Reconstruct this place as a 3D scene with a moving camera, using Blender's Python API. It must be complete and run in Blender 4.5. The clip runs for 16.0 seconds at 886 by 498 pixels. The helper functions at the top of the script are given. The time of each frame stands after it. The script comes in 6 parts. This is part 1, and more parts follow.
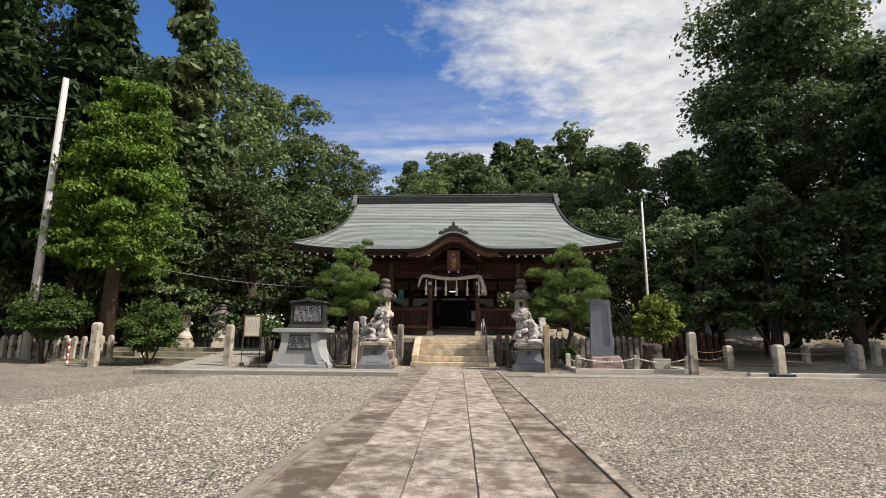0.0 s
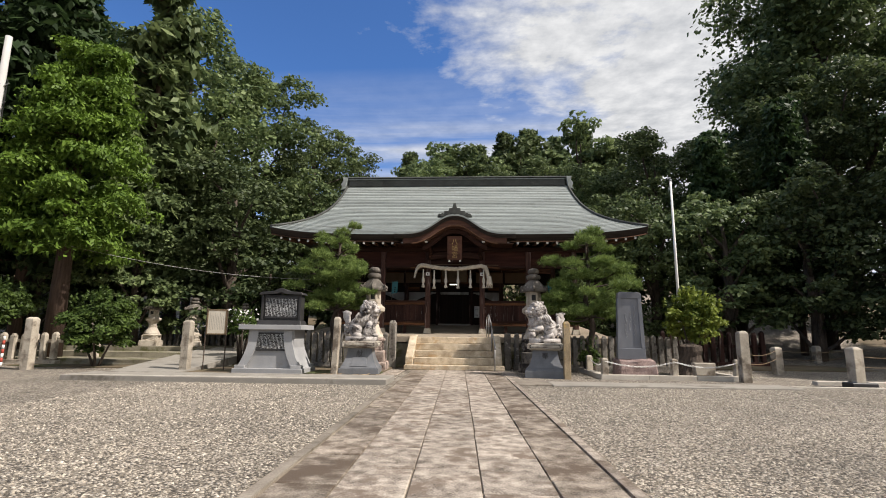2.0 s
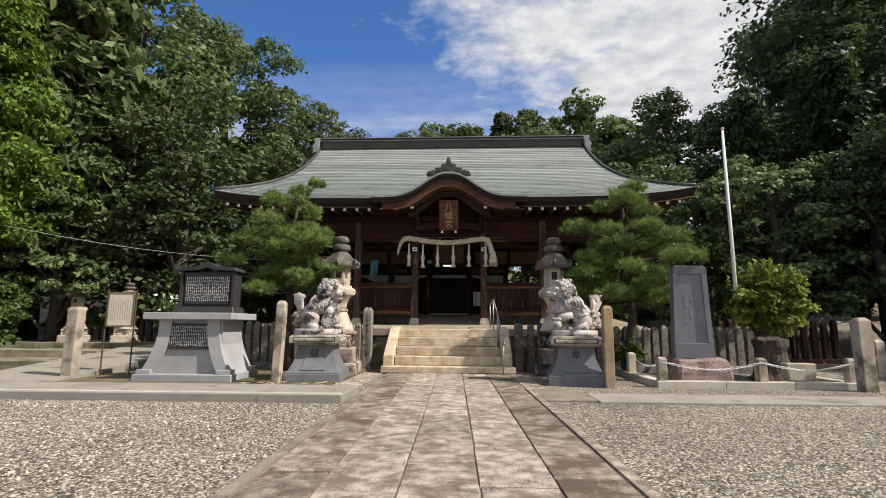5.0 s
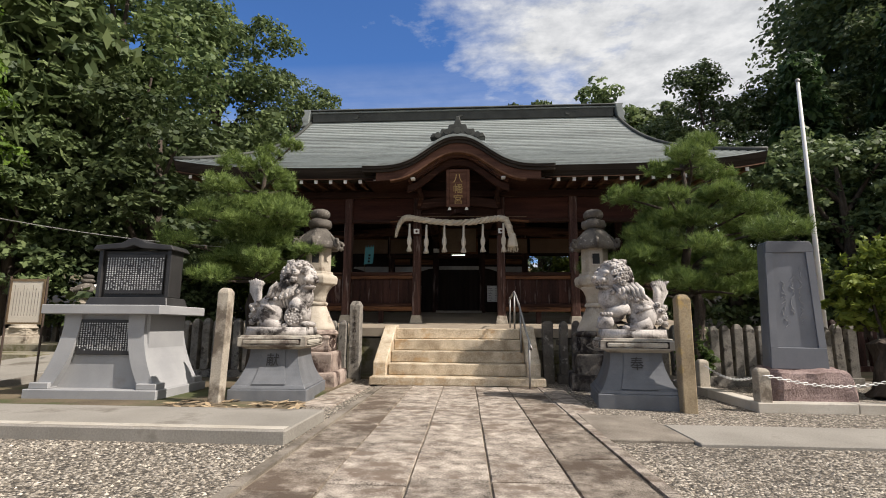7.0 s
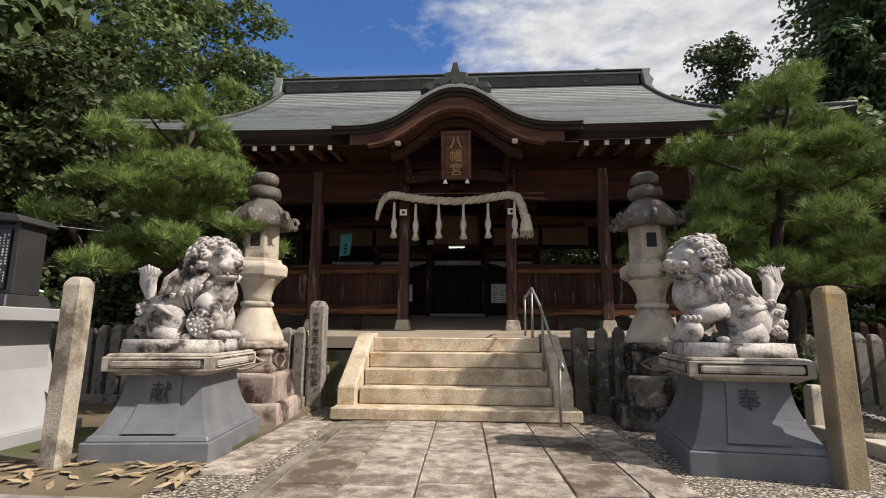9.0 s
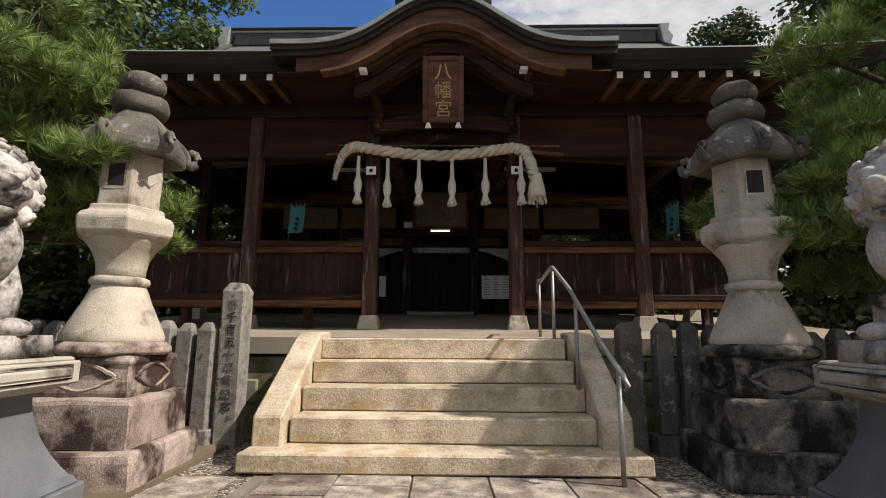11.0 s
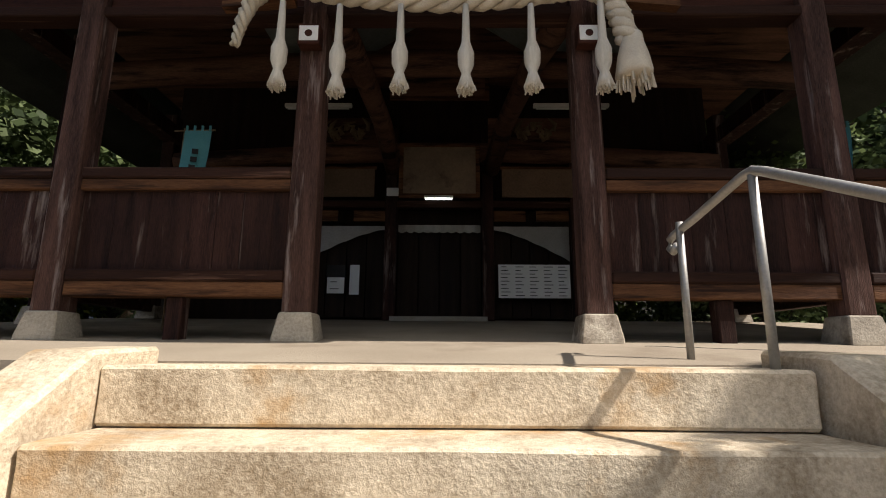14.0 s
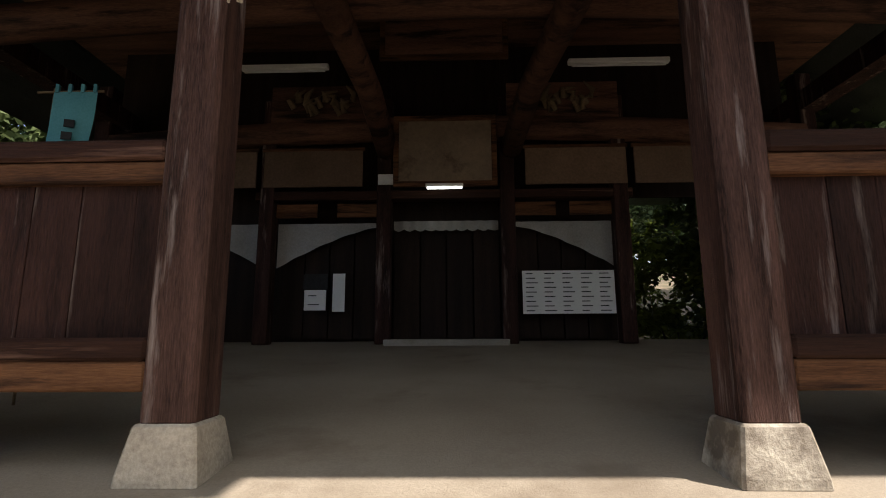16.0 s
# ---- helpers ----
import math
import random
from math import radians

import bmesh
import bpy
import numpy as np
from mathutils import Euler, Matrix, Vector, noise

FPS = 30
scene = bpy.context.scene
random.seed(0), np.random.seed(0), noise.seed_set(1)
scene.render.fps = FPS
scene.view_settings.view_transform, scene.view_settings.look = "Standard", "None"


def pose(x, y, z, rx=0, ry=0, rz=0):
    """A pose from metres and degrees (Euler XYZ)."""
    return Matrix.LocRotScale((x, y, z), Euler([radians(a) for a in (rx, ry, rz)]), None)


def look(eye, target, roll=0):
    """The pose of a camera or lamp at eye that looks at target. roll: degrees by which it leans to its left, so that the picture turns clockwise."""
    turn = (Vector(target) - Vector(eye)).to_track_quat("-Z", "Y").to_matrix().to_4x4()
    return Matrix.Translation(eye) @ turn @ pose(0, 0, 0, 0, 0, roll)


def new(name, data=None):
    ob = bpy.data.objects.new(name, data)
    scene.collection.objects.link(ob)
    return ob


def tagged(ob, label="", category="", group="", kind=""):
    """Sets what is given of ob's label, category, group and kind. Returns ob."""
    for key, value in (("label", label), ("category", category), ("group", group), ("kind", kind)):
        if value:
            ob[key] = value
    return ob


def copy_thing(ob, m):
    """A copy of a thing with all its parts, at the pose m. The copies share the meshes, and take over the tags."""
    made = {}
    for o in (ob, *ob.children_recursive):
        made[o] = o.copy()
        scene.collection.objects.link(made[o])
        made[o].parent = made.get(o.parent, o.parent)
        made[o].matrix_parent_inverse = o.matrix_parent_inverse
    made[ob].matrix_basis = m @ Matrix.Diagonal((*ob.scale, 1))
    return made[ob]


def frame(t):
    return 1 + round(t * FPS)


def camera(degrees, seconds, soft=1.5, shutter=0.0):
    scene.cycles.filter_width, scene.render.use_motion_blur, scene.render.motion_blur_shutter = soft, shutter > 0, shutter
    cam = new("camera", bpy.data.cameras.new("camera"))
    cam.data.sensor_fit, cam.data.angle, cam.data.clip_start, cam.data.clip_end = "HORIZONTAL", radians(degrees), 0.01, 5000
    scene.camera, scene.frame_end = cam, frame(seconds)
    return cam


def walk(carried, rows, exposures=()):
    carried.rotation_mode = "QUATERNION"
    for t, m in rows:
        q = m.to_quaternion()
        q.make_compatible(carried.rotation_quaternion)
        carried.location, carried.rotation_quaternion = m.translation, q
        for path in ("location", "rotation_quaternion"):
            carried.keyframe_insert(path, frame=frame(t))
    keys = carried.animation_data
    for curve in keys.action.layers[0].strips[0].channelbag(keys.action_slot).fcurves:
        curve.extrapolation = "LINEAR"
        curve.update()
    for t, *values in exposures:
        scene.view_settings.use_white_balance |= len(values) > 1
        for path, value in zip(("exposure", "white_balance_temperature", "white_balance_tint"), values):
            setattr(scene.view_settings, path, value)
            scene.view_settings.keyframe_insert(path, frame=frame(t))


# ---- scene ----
cam = camera(83.3, 16.0, soft=1.0)
PATH = [
    (0, (0.827, -2.269, 1.354), (0.72, -0.301, 1.696), 0.4),
    (0.5, (0.793, -1.411, 1.384), (0.651, 0.557, 1.711), 0.4),
    (1, (0.759, -0.592, 1.39), (0.629, 1.377, 1.715), 0.5),
    (1.5, (0.719, 0.251, 1.402), (0.593, 2.22, 1.73), 0.6),
    (2, (0.703, 1.076, 1.392), (0.593, 3.045, 1.724), 0.6),
    (2.5, (0.628, 1.926, 1.388), (0.522, 3.897, 1.708), 0.7),
    (3, (0.626, 2.744, 1.367), (0.538, 4.718, 1.674), 0.7),
    (3.5, (0.603, 3.559, 1.368), (0.524, 5.535, 1.663), 0.6),
    (4, (0.604, 4.323, 1.368), (0.527, 6.3, 1.665), 0.5),
    (6.5, (0.563, 8.613, 1.245), (0.433, 10.584, 1.557), 0.3),
    (7, (0.529, 9.374, 1.258), (0.393, 11.345, 1.567), 0.4),
    (7.5, (0.521, 10.214, 1.281), (0.387, 12.185, 1.594), 0.3),
    (8, (0.454, 11.003, 1.305), (0.318, 12.973, 1.62), 0.4),
    (8.5, (0.462, 11.834, 1.339), (0.335, 13.804, 1.656), 0.4),
    (9, (0.4, 12.606, 1.356), (0.272, 14.576, 1.678), 0.3),
    (11.5, (0.169, 16.342, 1.234), (0.133, 18.311, 1.587), 0.3),
    (12, (0.222, 17.046, 1.243), (0.163, 19.012, 1.606), 0.3),
    (12.5, (0.257, 17.763, 1.256), (0.194, 19.726, 1.632), 0.3),
    (13, (0.206, 18.468, 1.286), (0.123, 20.429, 1.671), 0.3),
    (13.5, (0.148, 19.166, 1.285), (0.088, 21.127, 1.676), 0.4),
    (14, (0.01, 19.873, 1.29), (-0.017, 21.832, 1.688), 0.4),
    (14.5, (-0.068, 20.485, 1.338), (-0.06, 22.445, 1.736), 0.4),
    (15, (-0.144, 21.064, 1.518), (-0.118, 23.025, 1.907), 0.2),
    (15.5, (-0.092, 21.419, 1.745), (-0.108, 23.386, 2.104), 0.2),
    (16, (-0.036, 21.838, 1.947), (-0.09, 23.807, 2.289), -0.3),
]
walk(cam, [(t, look(eye, target, roll)) for t, eye, target, roll in PATH],
     [(0, 0.40), (4, 0.40), (8, 0.36), (11.5, 0.30), (13, 0.64), (14, 0.7), (15, 0.74), (16, 1.1)])

# ---- light ----
SUN = Vector((0.90, -0.27, 1.0)).normalized()
sun_data = bpy.data.lights.new("sun", "SUN")
sun_data.energy, sun_data.angle, sun_data.color = 5.0, radians(0.6), (1.0, 0.925, 0.85)
sun = new("sun", sun_data)
sun.matrix_world = look(SUN * 60, (0, 0, 0))

world = bpy.data.worlds.new("sky")
scene.world = world
world.use_nodes = True
wn, wl = world.node_tree.nodes, world.node_tree.links
wn.clear()


def wnode(kind, **kw):
    n = wn.new(kind)
    for k, v in kw.items():
        n.inputs[k].default_value = v
    return n


sky = wn.new("ShaderNodeTexSky")
sky.sky_type, sky.sun_disc = "NISHITA", False
sky.sun_elevation = math.asin(SUN.z)
sky.sun_rotation = math.atan2(SUN.x, SUN.y)
sky.air_density, sky.dust_density, sky.ozone_density = 1.0, 0.4, 2.5
coord = wn.new("ShaderNodeTexCoord")
split = wn.new("ShaderNodeSeparateXYZ")
wl.new(coord.outputs["Generated"], split.inputs[0])


def wmath(op, a, b=None, c=None, clamp=False):
    n = wn.new("ShaderNodeMath")
    n.operation, n.use_clamp = op, clamp
    for i, v in enumerate((a, b, c)):
        if v is None:
            continue
        if isinstance(v, (int, float)):
            n.inputs[i].default_value = v
        else:
            wl.new(v, n.inputs[i])
    return n.outputs[0]


# cloud layer: the sky's dome laid out on a flat sheet
height = wmath("MAXIMUM", split.outputs["Z"], 0.06)
u = wmath("DIVIDE", split.outputs["X"], height)
v = wmath("DIVIDE", split.outputs["Y"], height)
sheet = wn.new("ShaderNodeCombineXYZ")
wl.new(u, sheet.inputs[0]), wl.new(v, sheet.inputs[1])
puff = wnode("ShaderNodeTexNoise", Scale=1.7, Detail=8.0, Roughness=0.58, Distortion=0.25)
wl.new(sheet.outputs[0], puff.inputs["Vector"])
small = wnode("ShaderNodeTexNoise", Scale=7.5, Detail=6.0, Roughness=0.6)
wl.new(sheet.outputs[0], small.inputs["Vector"])
# a bank that covers the half of the sky towards the sun, its rim slanting across
rim = wmath("ADD", wmath("MULTIPLY", u, 1.25), wmath("MULTIPLY", v, -0.55))
bank = wmath("MULTIPLY_ADD", rim, 0.55, 0.62)
bank = wmath("MINIMUM", bank, 0.42)
dense = wmath("ADD", bank, wmath("MULTIPLY", wmath("SUBTRACT", puff.outputs["Fac"], 0.5), 1.3))
dense = wmath("ADD", dense, wmath("MULTIPLY", wmath("SUBTRACT", small.outputs["Fac"], 0.5), 0.35))
cover = wmath("MULTIPLY", wmath("SUBTRACT", dense, 0.02), 3.2, clamp=True)
# thin streaks lower down
streak_map = wn.new("ShaderNodeMapping")
streak_map.inputs["Rotation"].default_value = (0, 0, radians(35))
streak_map.inputs["Scale"].default_value = (0.45, 1.5, 1)
wl.new(sheet.outputs[0], streak_map.inputs[0])
streak = wnode("ShaderNodeTexNoise", Scale=0.9, Detail=7.0, Roughness=0.55, Distortion=0.4)
wl.new(streak_map.outputs[0], streak.inputs["Vector"])
low = wmath("MULTIPLY", wmath("SUBTRACT", v, 1.75), 1.1, clamp=True)
thin = wmath("MULTIPLY", wmath("MULTIPLY", wmath("SUBTRACT", streak.outputs["Fac"], 0.37), 6.0, clamp=True), wmath("MULTIPLY", low, 0.85))
cover = wmath("MAXIMUM", cover, thin)
tone = wn.new("ShaderNodeMix")
tone.data_type = "RGBA"
tone.inputs["A"].default_value = (7.6, 7.8, 8.2, 1)
tone.inputs["B"].default_value = (11.5, 11.5, 11.6, 1)
wl.new(wmath("MULTIPLY", wmath("SUBTRACT", small.outputs["Fac"], 0.32), 3.0, clamp=True), tone.inputs["Factor"])
blend = wn.new("ShaderNodeMix")
blend.data_type = "RGBA"
wl.new(cover, blend.inputs["Factor"])
deep = wn.new("ShaderNodeMix")
deep.data_type, deep.blend_type = "RGBA", "MULTIPLY"
deep.inputs["Factor"].default_value = 1.0
deep.inputs["B"].default_value = (1.0, 1.5, 2.2, 1)
wl.new(sky.outputs[0], deep.inputs["A"])
wl.new(deep.outputs["Result"], blend.inputs["A"])
wl.new(tone.outputs["Result"], blend.inputs["B"])
back = wnode("ShaderNodeBackground", Strength=0.057)
wl.new(blend.outputs["Result"], back.inputs["Color"])
wout = wn.new("ShaderNodeOutputWorld")
wl.new(back.outputs[0], wout.inputs[0])


# ---- materials ----
def surf(name, a, b, scale=3.0, fine=45.0, rough=0.85, bump=0.35, metal=0.0, spot=None, spot_scale=1.2, spot_cut=0.55,
         stretch=(1, 1, 1), vary=0.12, island=False, spec=0.3, depth=0.01):
    """Two colours mixed by a broad and a fine grain, stains of a third, and a value that differs from piece to piece."""
    m = bpy.data.materials.new(name)
    m.use_nodes = True
    nt = m.node_tree
    nd, ln = nt.nodes, nt.links
    bsdf = nd["Principled BSDF"]
    tc = nd.new("ShaderNodeTexCoord")
    mp = nd.new("ShaderNodeMapping")
    mp.inputs["Scale"].default_value = stretch
    info = nd.new("ShaderNodeObjectInfo")
    geo = nd.new("ShaderNodeNewGeometry")
    pick = geo.outputs["Random Per Island"] if island else info.outputs["Random"]
    shift = nd.new("ShaderNodeVectorMath")
    shift.operation = "MULTIPLY_ADD"
    ln.new(pick, shift.inputs[0])
    shift.inputs[1].default_value = (37.0, 17.0, 23.0)
    ln.new(tc.outputs["Object"], shift.inputs[2])
    ln.new(shift.outputs[0], mp.inputs["Vector"])
    big = nd.new("ShaderNodeTexNoise")
    big.inputs["Scale"].default_value, big.inputs["Detail"].default_value = scale, 5
    ln.new(mp.outputs[0], big.inputs["Vector"])
    grain = nd.new("ShaderNodeTexNoise")
    grain.inputs["Scale"].default_value, grain.inputs["Detail"].default_value, grain.inputs["Roughness"].default_value = fine, 4, 0.7
    ln.new(mp.outputs[0], grain.inputs["Vector"])
    add = nd.new("ShaderNodeMath")
    add.operation = "MULTIPLY_ADD"
    ln.new(grain.outputs["Fac"], add.inputs[0])
    add.inputs[1].default_value = 0.9
    ln.new(big.outputs["Fac"], add.inputs[2])
    ramp = nd.new("ShaderNodeMapRange")
    ramp.inputs["From Min"].default_value, ramp.inputs["From Max"].default_value = 0.68, 1.22
    ln.new(add.outputs[0], ramp.inputs["Value"])
    mix = nd.new("ShaderNodeMix")
    mix.data_type = "RGBA"
    mix.inputs["A"].default_value, mix.inputs["B"].default_value = (*a, 1), (*b, 1)
    ln.new(ramp.outputs[0], mix.inputs["Factor"])
    col = mix.outputs["Result"]
    if spot:
        st = nd.new("ShaderNodeTexNoise")
        st.inputs["Scale"].default_value, st.inputs["Detail"].default_value, st.inputs["Roughness"].default_value = spot_scale, 7, 0.65
        ln.new(mp.outputs[0], st.inputs["Vector"])
        cut = nd.new("ShaderNodeMapRange")
        cut.inputs["From Min"].default_value, cut.inputs["From Max"].default_value = spot_cut, spot_cut + 0.12
        ln.new(st.outputs["Fac"], cut.inputs["Value"])
        sm = nd.new("ShaderNodeMix")
        sm.data_type = "RGBA"
        sm.inputs["B"].default_value = (*spot, 1)
        ln.new(cut.outputs[0], sm.inputs["Factor"])
        ln.new(col, sm.inputs["A"])
        col = sm.outputs["Result"]
    hsv = nd.new("ShaderNodeHueSaturation")
    val = nd.new("ShaderNodeMapRange")
    val.inputs["To Min"].default_value, val.inputs["To Max"].default_value = 1 - vary, 1 + vary
    ln.new(pick, val.inputs["Value"])
    ln.new(val.outputs[0], hsv.inputs["Value"])
    ln.new(col, hsv.inputs["Color"])
    ln.new(hsv.outputs[0], bsdf.inputs["Base Color"])
    bsdf.inputs["Roughness"].default_value, bsdf.inputs["Metallic"].default_value = rough, metal
    bsdf.inputs["Specular IOR Level"].default_value = spec
    if bump:
        bp = nd.new("ShaderNodeBump")
        bp.inputs["Strength"].default_value, bp.inputs["Distance"].default_value = bump, depth
        ln.new(add.outputs[0], bp.inputs["Height"])
        ln.new(bp.outputs[0], bsdf.inputs["Normal"])
    return m


def leafy(name, a, b, rough=0.55, vary=0.35, glow=0.35, patch=0.55):
    """Leaves: colour differs from leaf to leaf and tree to tree, and light passes through in part."""
    m = bpy.data.materials.new(name)
    m.use_nodes = True
    nd, ln = m.node_tree.nodes, m.node_tree.links
    bsdf = nd["Principled BSDF"]
    geo = nd.new("ShaderNodeNewGeometry")
    info = nd.new("ShaderNodeObjectInfo")
    tc = nd.new("ShaderNodeTexCoord")
    big = nd.new("ShaderNodeTexNoise")
    big.inputs["Scale"].default_value, big.inputs["Detail"].default_value = patch, 2
    ln.new(tc.outputs["Object"], big.inputs["Vector"])
    sel = nd.new("ShaderNodeMath")
    sel.operation = "MULTIPLY_ADD"
    ln.new(geo.outputs["Random Per Island"], sel.inputs[0])
    sel.inputs[1].default_value = 0.7
    ln.new(big.outputs["Fac"], sel.inputs[2])
    rng = nd.new("ShaderNodeMapRange")
    rng.inputs["From Min"].default_value, rng.inputs["From Max"].default_value = 0.35, 1.25
    ln.new(sel.outputs[0], rng.inputs["Value"])
    mix = nd.new("ShaderNodeMix")
    mix.data_type = "RGBA"
    mix.inputs["A"].default_value, mix.inputs["B"].default_value = (*a, 1), (*b, 1)
    ln.new(rng.outputs[0], mix.inputs["Factor"])
    hsv = nd.new("ShaderNodeHueSaturation")
    val = nd.new("ShaderNodeMapRange")
    val.inputs["To Min"].default_value, val.inputs["To Max"].default_value = 1 - vary, 1 + vary
    ln.new(info.outputs["Random"], val.inputs["Value"])
    ln.new(val.outputs[0], hsv.inputs["Value"])
    ln.new(mix.outputs["Result"], hsv.inputs["Color"])
    ln.new(hsv.outputs[0], bsdf.inputs["Base Color"])
    bsdf.inputs["Roughness"].default_value = rough
    bsdf.inputs["Specular IOR Level"].default_value = 0.25
    tr = nd.new("ShaderNodeBsdfTranslucent")
    ln.new(hsv.outputs[0], tr.inputs["Color"])
    ms = nd.new("ShaderNodeMixShader")
    ms.inputs[0].default_value = glow
    ln.new(bsdf.outputs[0], ms.inputs[1])
    ln.new(tr.outputs[0], ms.inputs[2])
    ln.new(ms.outputs[0], nd["Material Output"].inputs[0])
    return m


PALE = surf("granite_pale", (0.25, 0.215, 0.17), (0.52, 0.46, 0.37), 2.5, 45, bump=0.7, spot=(0.15, 0.12, 0.09), spot_scale=2.0, spot_cut=0.51)
STEP = surf("granite_step", (0.28, 0.215, 0.14), (0.69, 0.59, 0.445), 3.0, 38, bump=1.0, spot=(0.4, 0.26, 0.13), spot_scale=1.6, spot_cut=0.55, vary=0.1)
PAVE = surf("paving_granite", (0.07, 0.055, 0.043), (0.50, 0.432, 0.36), 6.0, 55, bump=1.0, spot=(0.15, 0.115, 0.088), spot_scale=2.6, spot_cut=0.50, vary=0.16)
PAVEDIRT = surf("dirty_paving_granite", (0.06, 0.046, 0.035), (0.40, 0.34, 0.275), 6.0, 55, bump=1.0, spot=(0.10, 0.074, 0.054), spot_scale=1.8, spot_cut=0.46, vary=0.16)
KERB = surf("kerb_granite", (0.36, 0.32, 0.26), (0.5, 0.46, 0.4), 2.0, 80, bump=0.3, spot=(0.18, 0.16, 0.13), spot_scale=1.5, spot_cut=0.58)
JOINT = surf("joint_earth", (0.10, 0.08, 0.058), (0.30, 0.25, 0.19), 3, 60)
CONC = surf("weathered_concrete", (0.2, 0.182, 0.155), (0.33, 0.305, 0.265), 0.9, 45, bump=0.35, spot=(0.14, 0.122, 0.098), spot_scale=0.9, spot_cut=0.54)
WORN = surf("weathered_edge_stone", (0.12, 0.1, 0.08), (0.28, 0.245, 0.2), 2.0, 45, bump=0.5, spot=(0.09, 0.075, 0.058), spot_scale=1.2, spot_cut=0.52)
DRY = surf("dry_bark_strips", (0.2, 0.14, 0.08), (0.42, 0.32, 0.2), 3, 30, bump=0.4, vary=0.3, island=True)
DYED = surf("red_paint", (0.35, 0.06, 0.04), (0.45, 0.09, 0.06), 3, 40, bump=0.1)
SAND = surf("bright_concrete", (0.215, 0.175, 0.13), (0.31, 0.262, 0.20), 0.9, 70, bump=0.6, spot=(0.2, 0.16, 0.117), spot_scale=0.8, spot_cut=0.55)
BLUE = surf("polished_blue_granite", (0.105, 0.11, 0.118), (0.175, 0.18, 0.19), 3, 90, rough=0.5, bump=0.06, vary=0.04)
GREY = surf("dressed_grey_granite", (0.26, 0.26, 0.262), (0.37, 0.365, 0.36), 1.5, 140, rough=0.7, bump=0.08, spot=(0.24, 0.22, 0.2), spot_scale=0.7, spot_cut=0.62, vary=0.04)
DARKST = surf("dark_slate_stone", (0.022, 0.021, 0.021), (0.045, 0.043, 0.042), 2, 90, rough=0.45, bump=0.08)
SLAB = surf("grey_slab_stone", (0.12, 0.125, 0.14), (0.19, 0.195, 0.21), 1.6, 110, rough=0.55, bump=0.1)
REDROCK = surf("reddish_rock", (0.16, 0.105, 0.095), (0.40, 0.30, 0.27), 3, 30, bump=0.9, depth=0.03)
MOSSY = surf("mossy_stone", (0.15, 0.135, 0.1), (0.3, 0.27, 0.2), 2, 50, bump=0.6, spot=(0.1, 0.095, 0.035), spot_scale=1.4, spot_cut=0.5)
OLD = surf("old_granite", (0.3, 0.27, 0.22), (0.5, 0.46, 0.39), 2.2, 70, bump=0.5, spot=(0.14, 0.11, 0.09), spot_scale=1.7, spot_cut=0.53, vary=0.1)
OLDDARK = surf("lichen_granite", (0.05, 0.043, 0.037), (0.17, 0.15, 0.125), 3.0, 55, bump=0.9, spot=(0.36, 0.33, 0.29), spot_scale=6.5, spot_cut=0.575, vary=0.15)
RUST = surf("rust_stained_stone", (0.19, 0.13, 0.105), (0.48, 0.40, 0.34), 2.5, 45, bump=1.0, spot=(0.045, 0.026, 0.021), spot_scale=1.6, spot_cut=0.48)
CREAM = surf("cream_granite", (0.31, 0.265, 0.205), (0.56, 0.495, 0.405), 2.4, 50, bump=0.8, spot=(0.19, 0.15, 0.11), spot_scale=2.2, spot_cut=0.55, vary=0.06)
# darker copy of RUST; pine shade on the right lantern is in the colour
RUSTDARK = surf("stained_stone_shade_dark", (0.07, 0.058, 0.048), (0.30, 0.26, 0.215), 2.5, 45, bump=1.0, spot=(0.02, 0.015, 0.013), spot_scale=1.9, spot_cut=0.44)
OCHRE = surf("ochre_lichen_stone", (0.17, 0.125, 0.075), (0.38, 0.30, 0.19), 2.5, 45, bump=0.7, spot=(0.40, 0.27, 0.09), spot_scale=2.6, spot_cut=0.56)
ROUGH = surf("speckled_rough_granite", (0.09, 0.08, 0.068), (0.36, 0.33, 0.285), 5.0, 60, bump=0.9, spot=(0.06, 0.052, 0.045), spot_scale=5.0, spot_cut=0.54, vary=0.12)
LION = surf("lion_stone", (0.24, 0.215, 0.2), (0.56, 0.52, 0.48), 5.0, 40, bump=0.5, spot=(0.045, 0.038, 0.035), spot_scale=3.6, spot_cut=0.50)
WOOD = surf("dark_weathered_wood", (0.009, 0.0043, 0.0036), (0.056, 0.0255, 0.0195), 1.6, 26, rough=0.68, bump=0.9, stretch=(5, 5, 0.5), spot=(0.20, 0.155, 0.135), spot_scale=1.5, spot_cut=0.57, vary=0.3, spec=0.12)
POST = surf("sun_bleached_pillar_wood", (0.02, 0.0105, 0.0085), (0.125, 0.066, 0.052), 2.2, 30, rough=0.7, bump=1.0, stretch=(5, 5, 0.45), spot=(0.27, 0.215, 0.195), spot_scale=1.9, spot_cut=0.555, vary=0.15, spec=0.12)
BEAM = surf("dark_wood_beam", (0.015, 0.0065, 0.0045), (0.046, 0.02, 0.013), 1.2, 22, rough=0.68, bump=0.6, stretch=(0.35, 7, 7), spot=(0.13, 0.07, 0.048), spot_scale=1.7, spot_cut=0.58, vary=0.25, spec=0.12)
RAILW = surf("orange_brown_wood", (0.05, 0.02, 0.01), (0.17, 0.08, 0.037), 1.5, 30, rough=0.7, bump=0.5, stretch=(0.4, 5, 5), spot=(0.025, 0.012, 0.008), spot_scale=1.8, spot_cut=0.5, vary=0.15, spec=0.12)
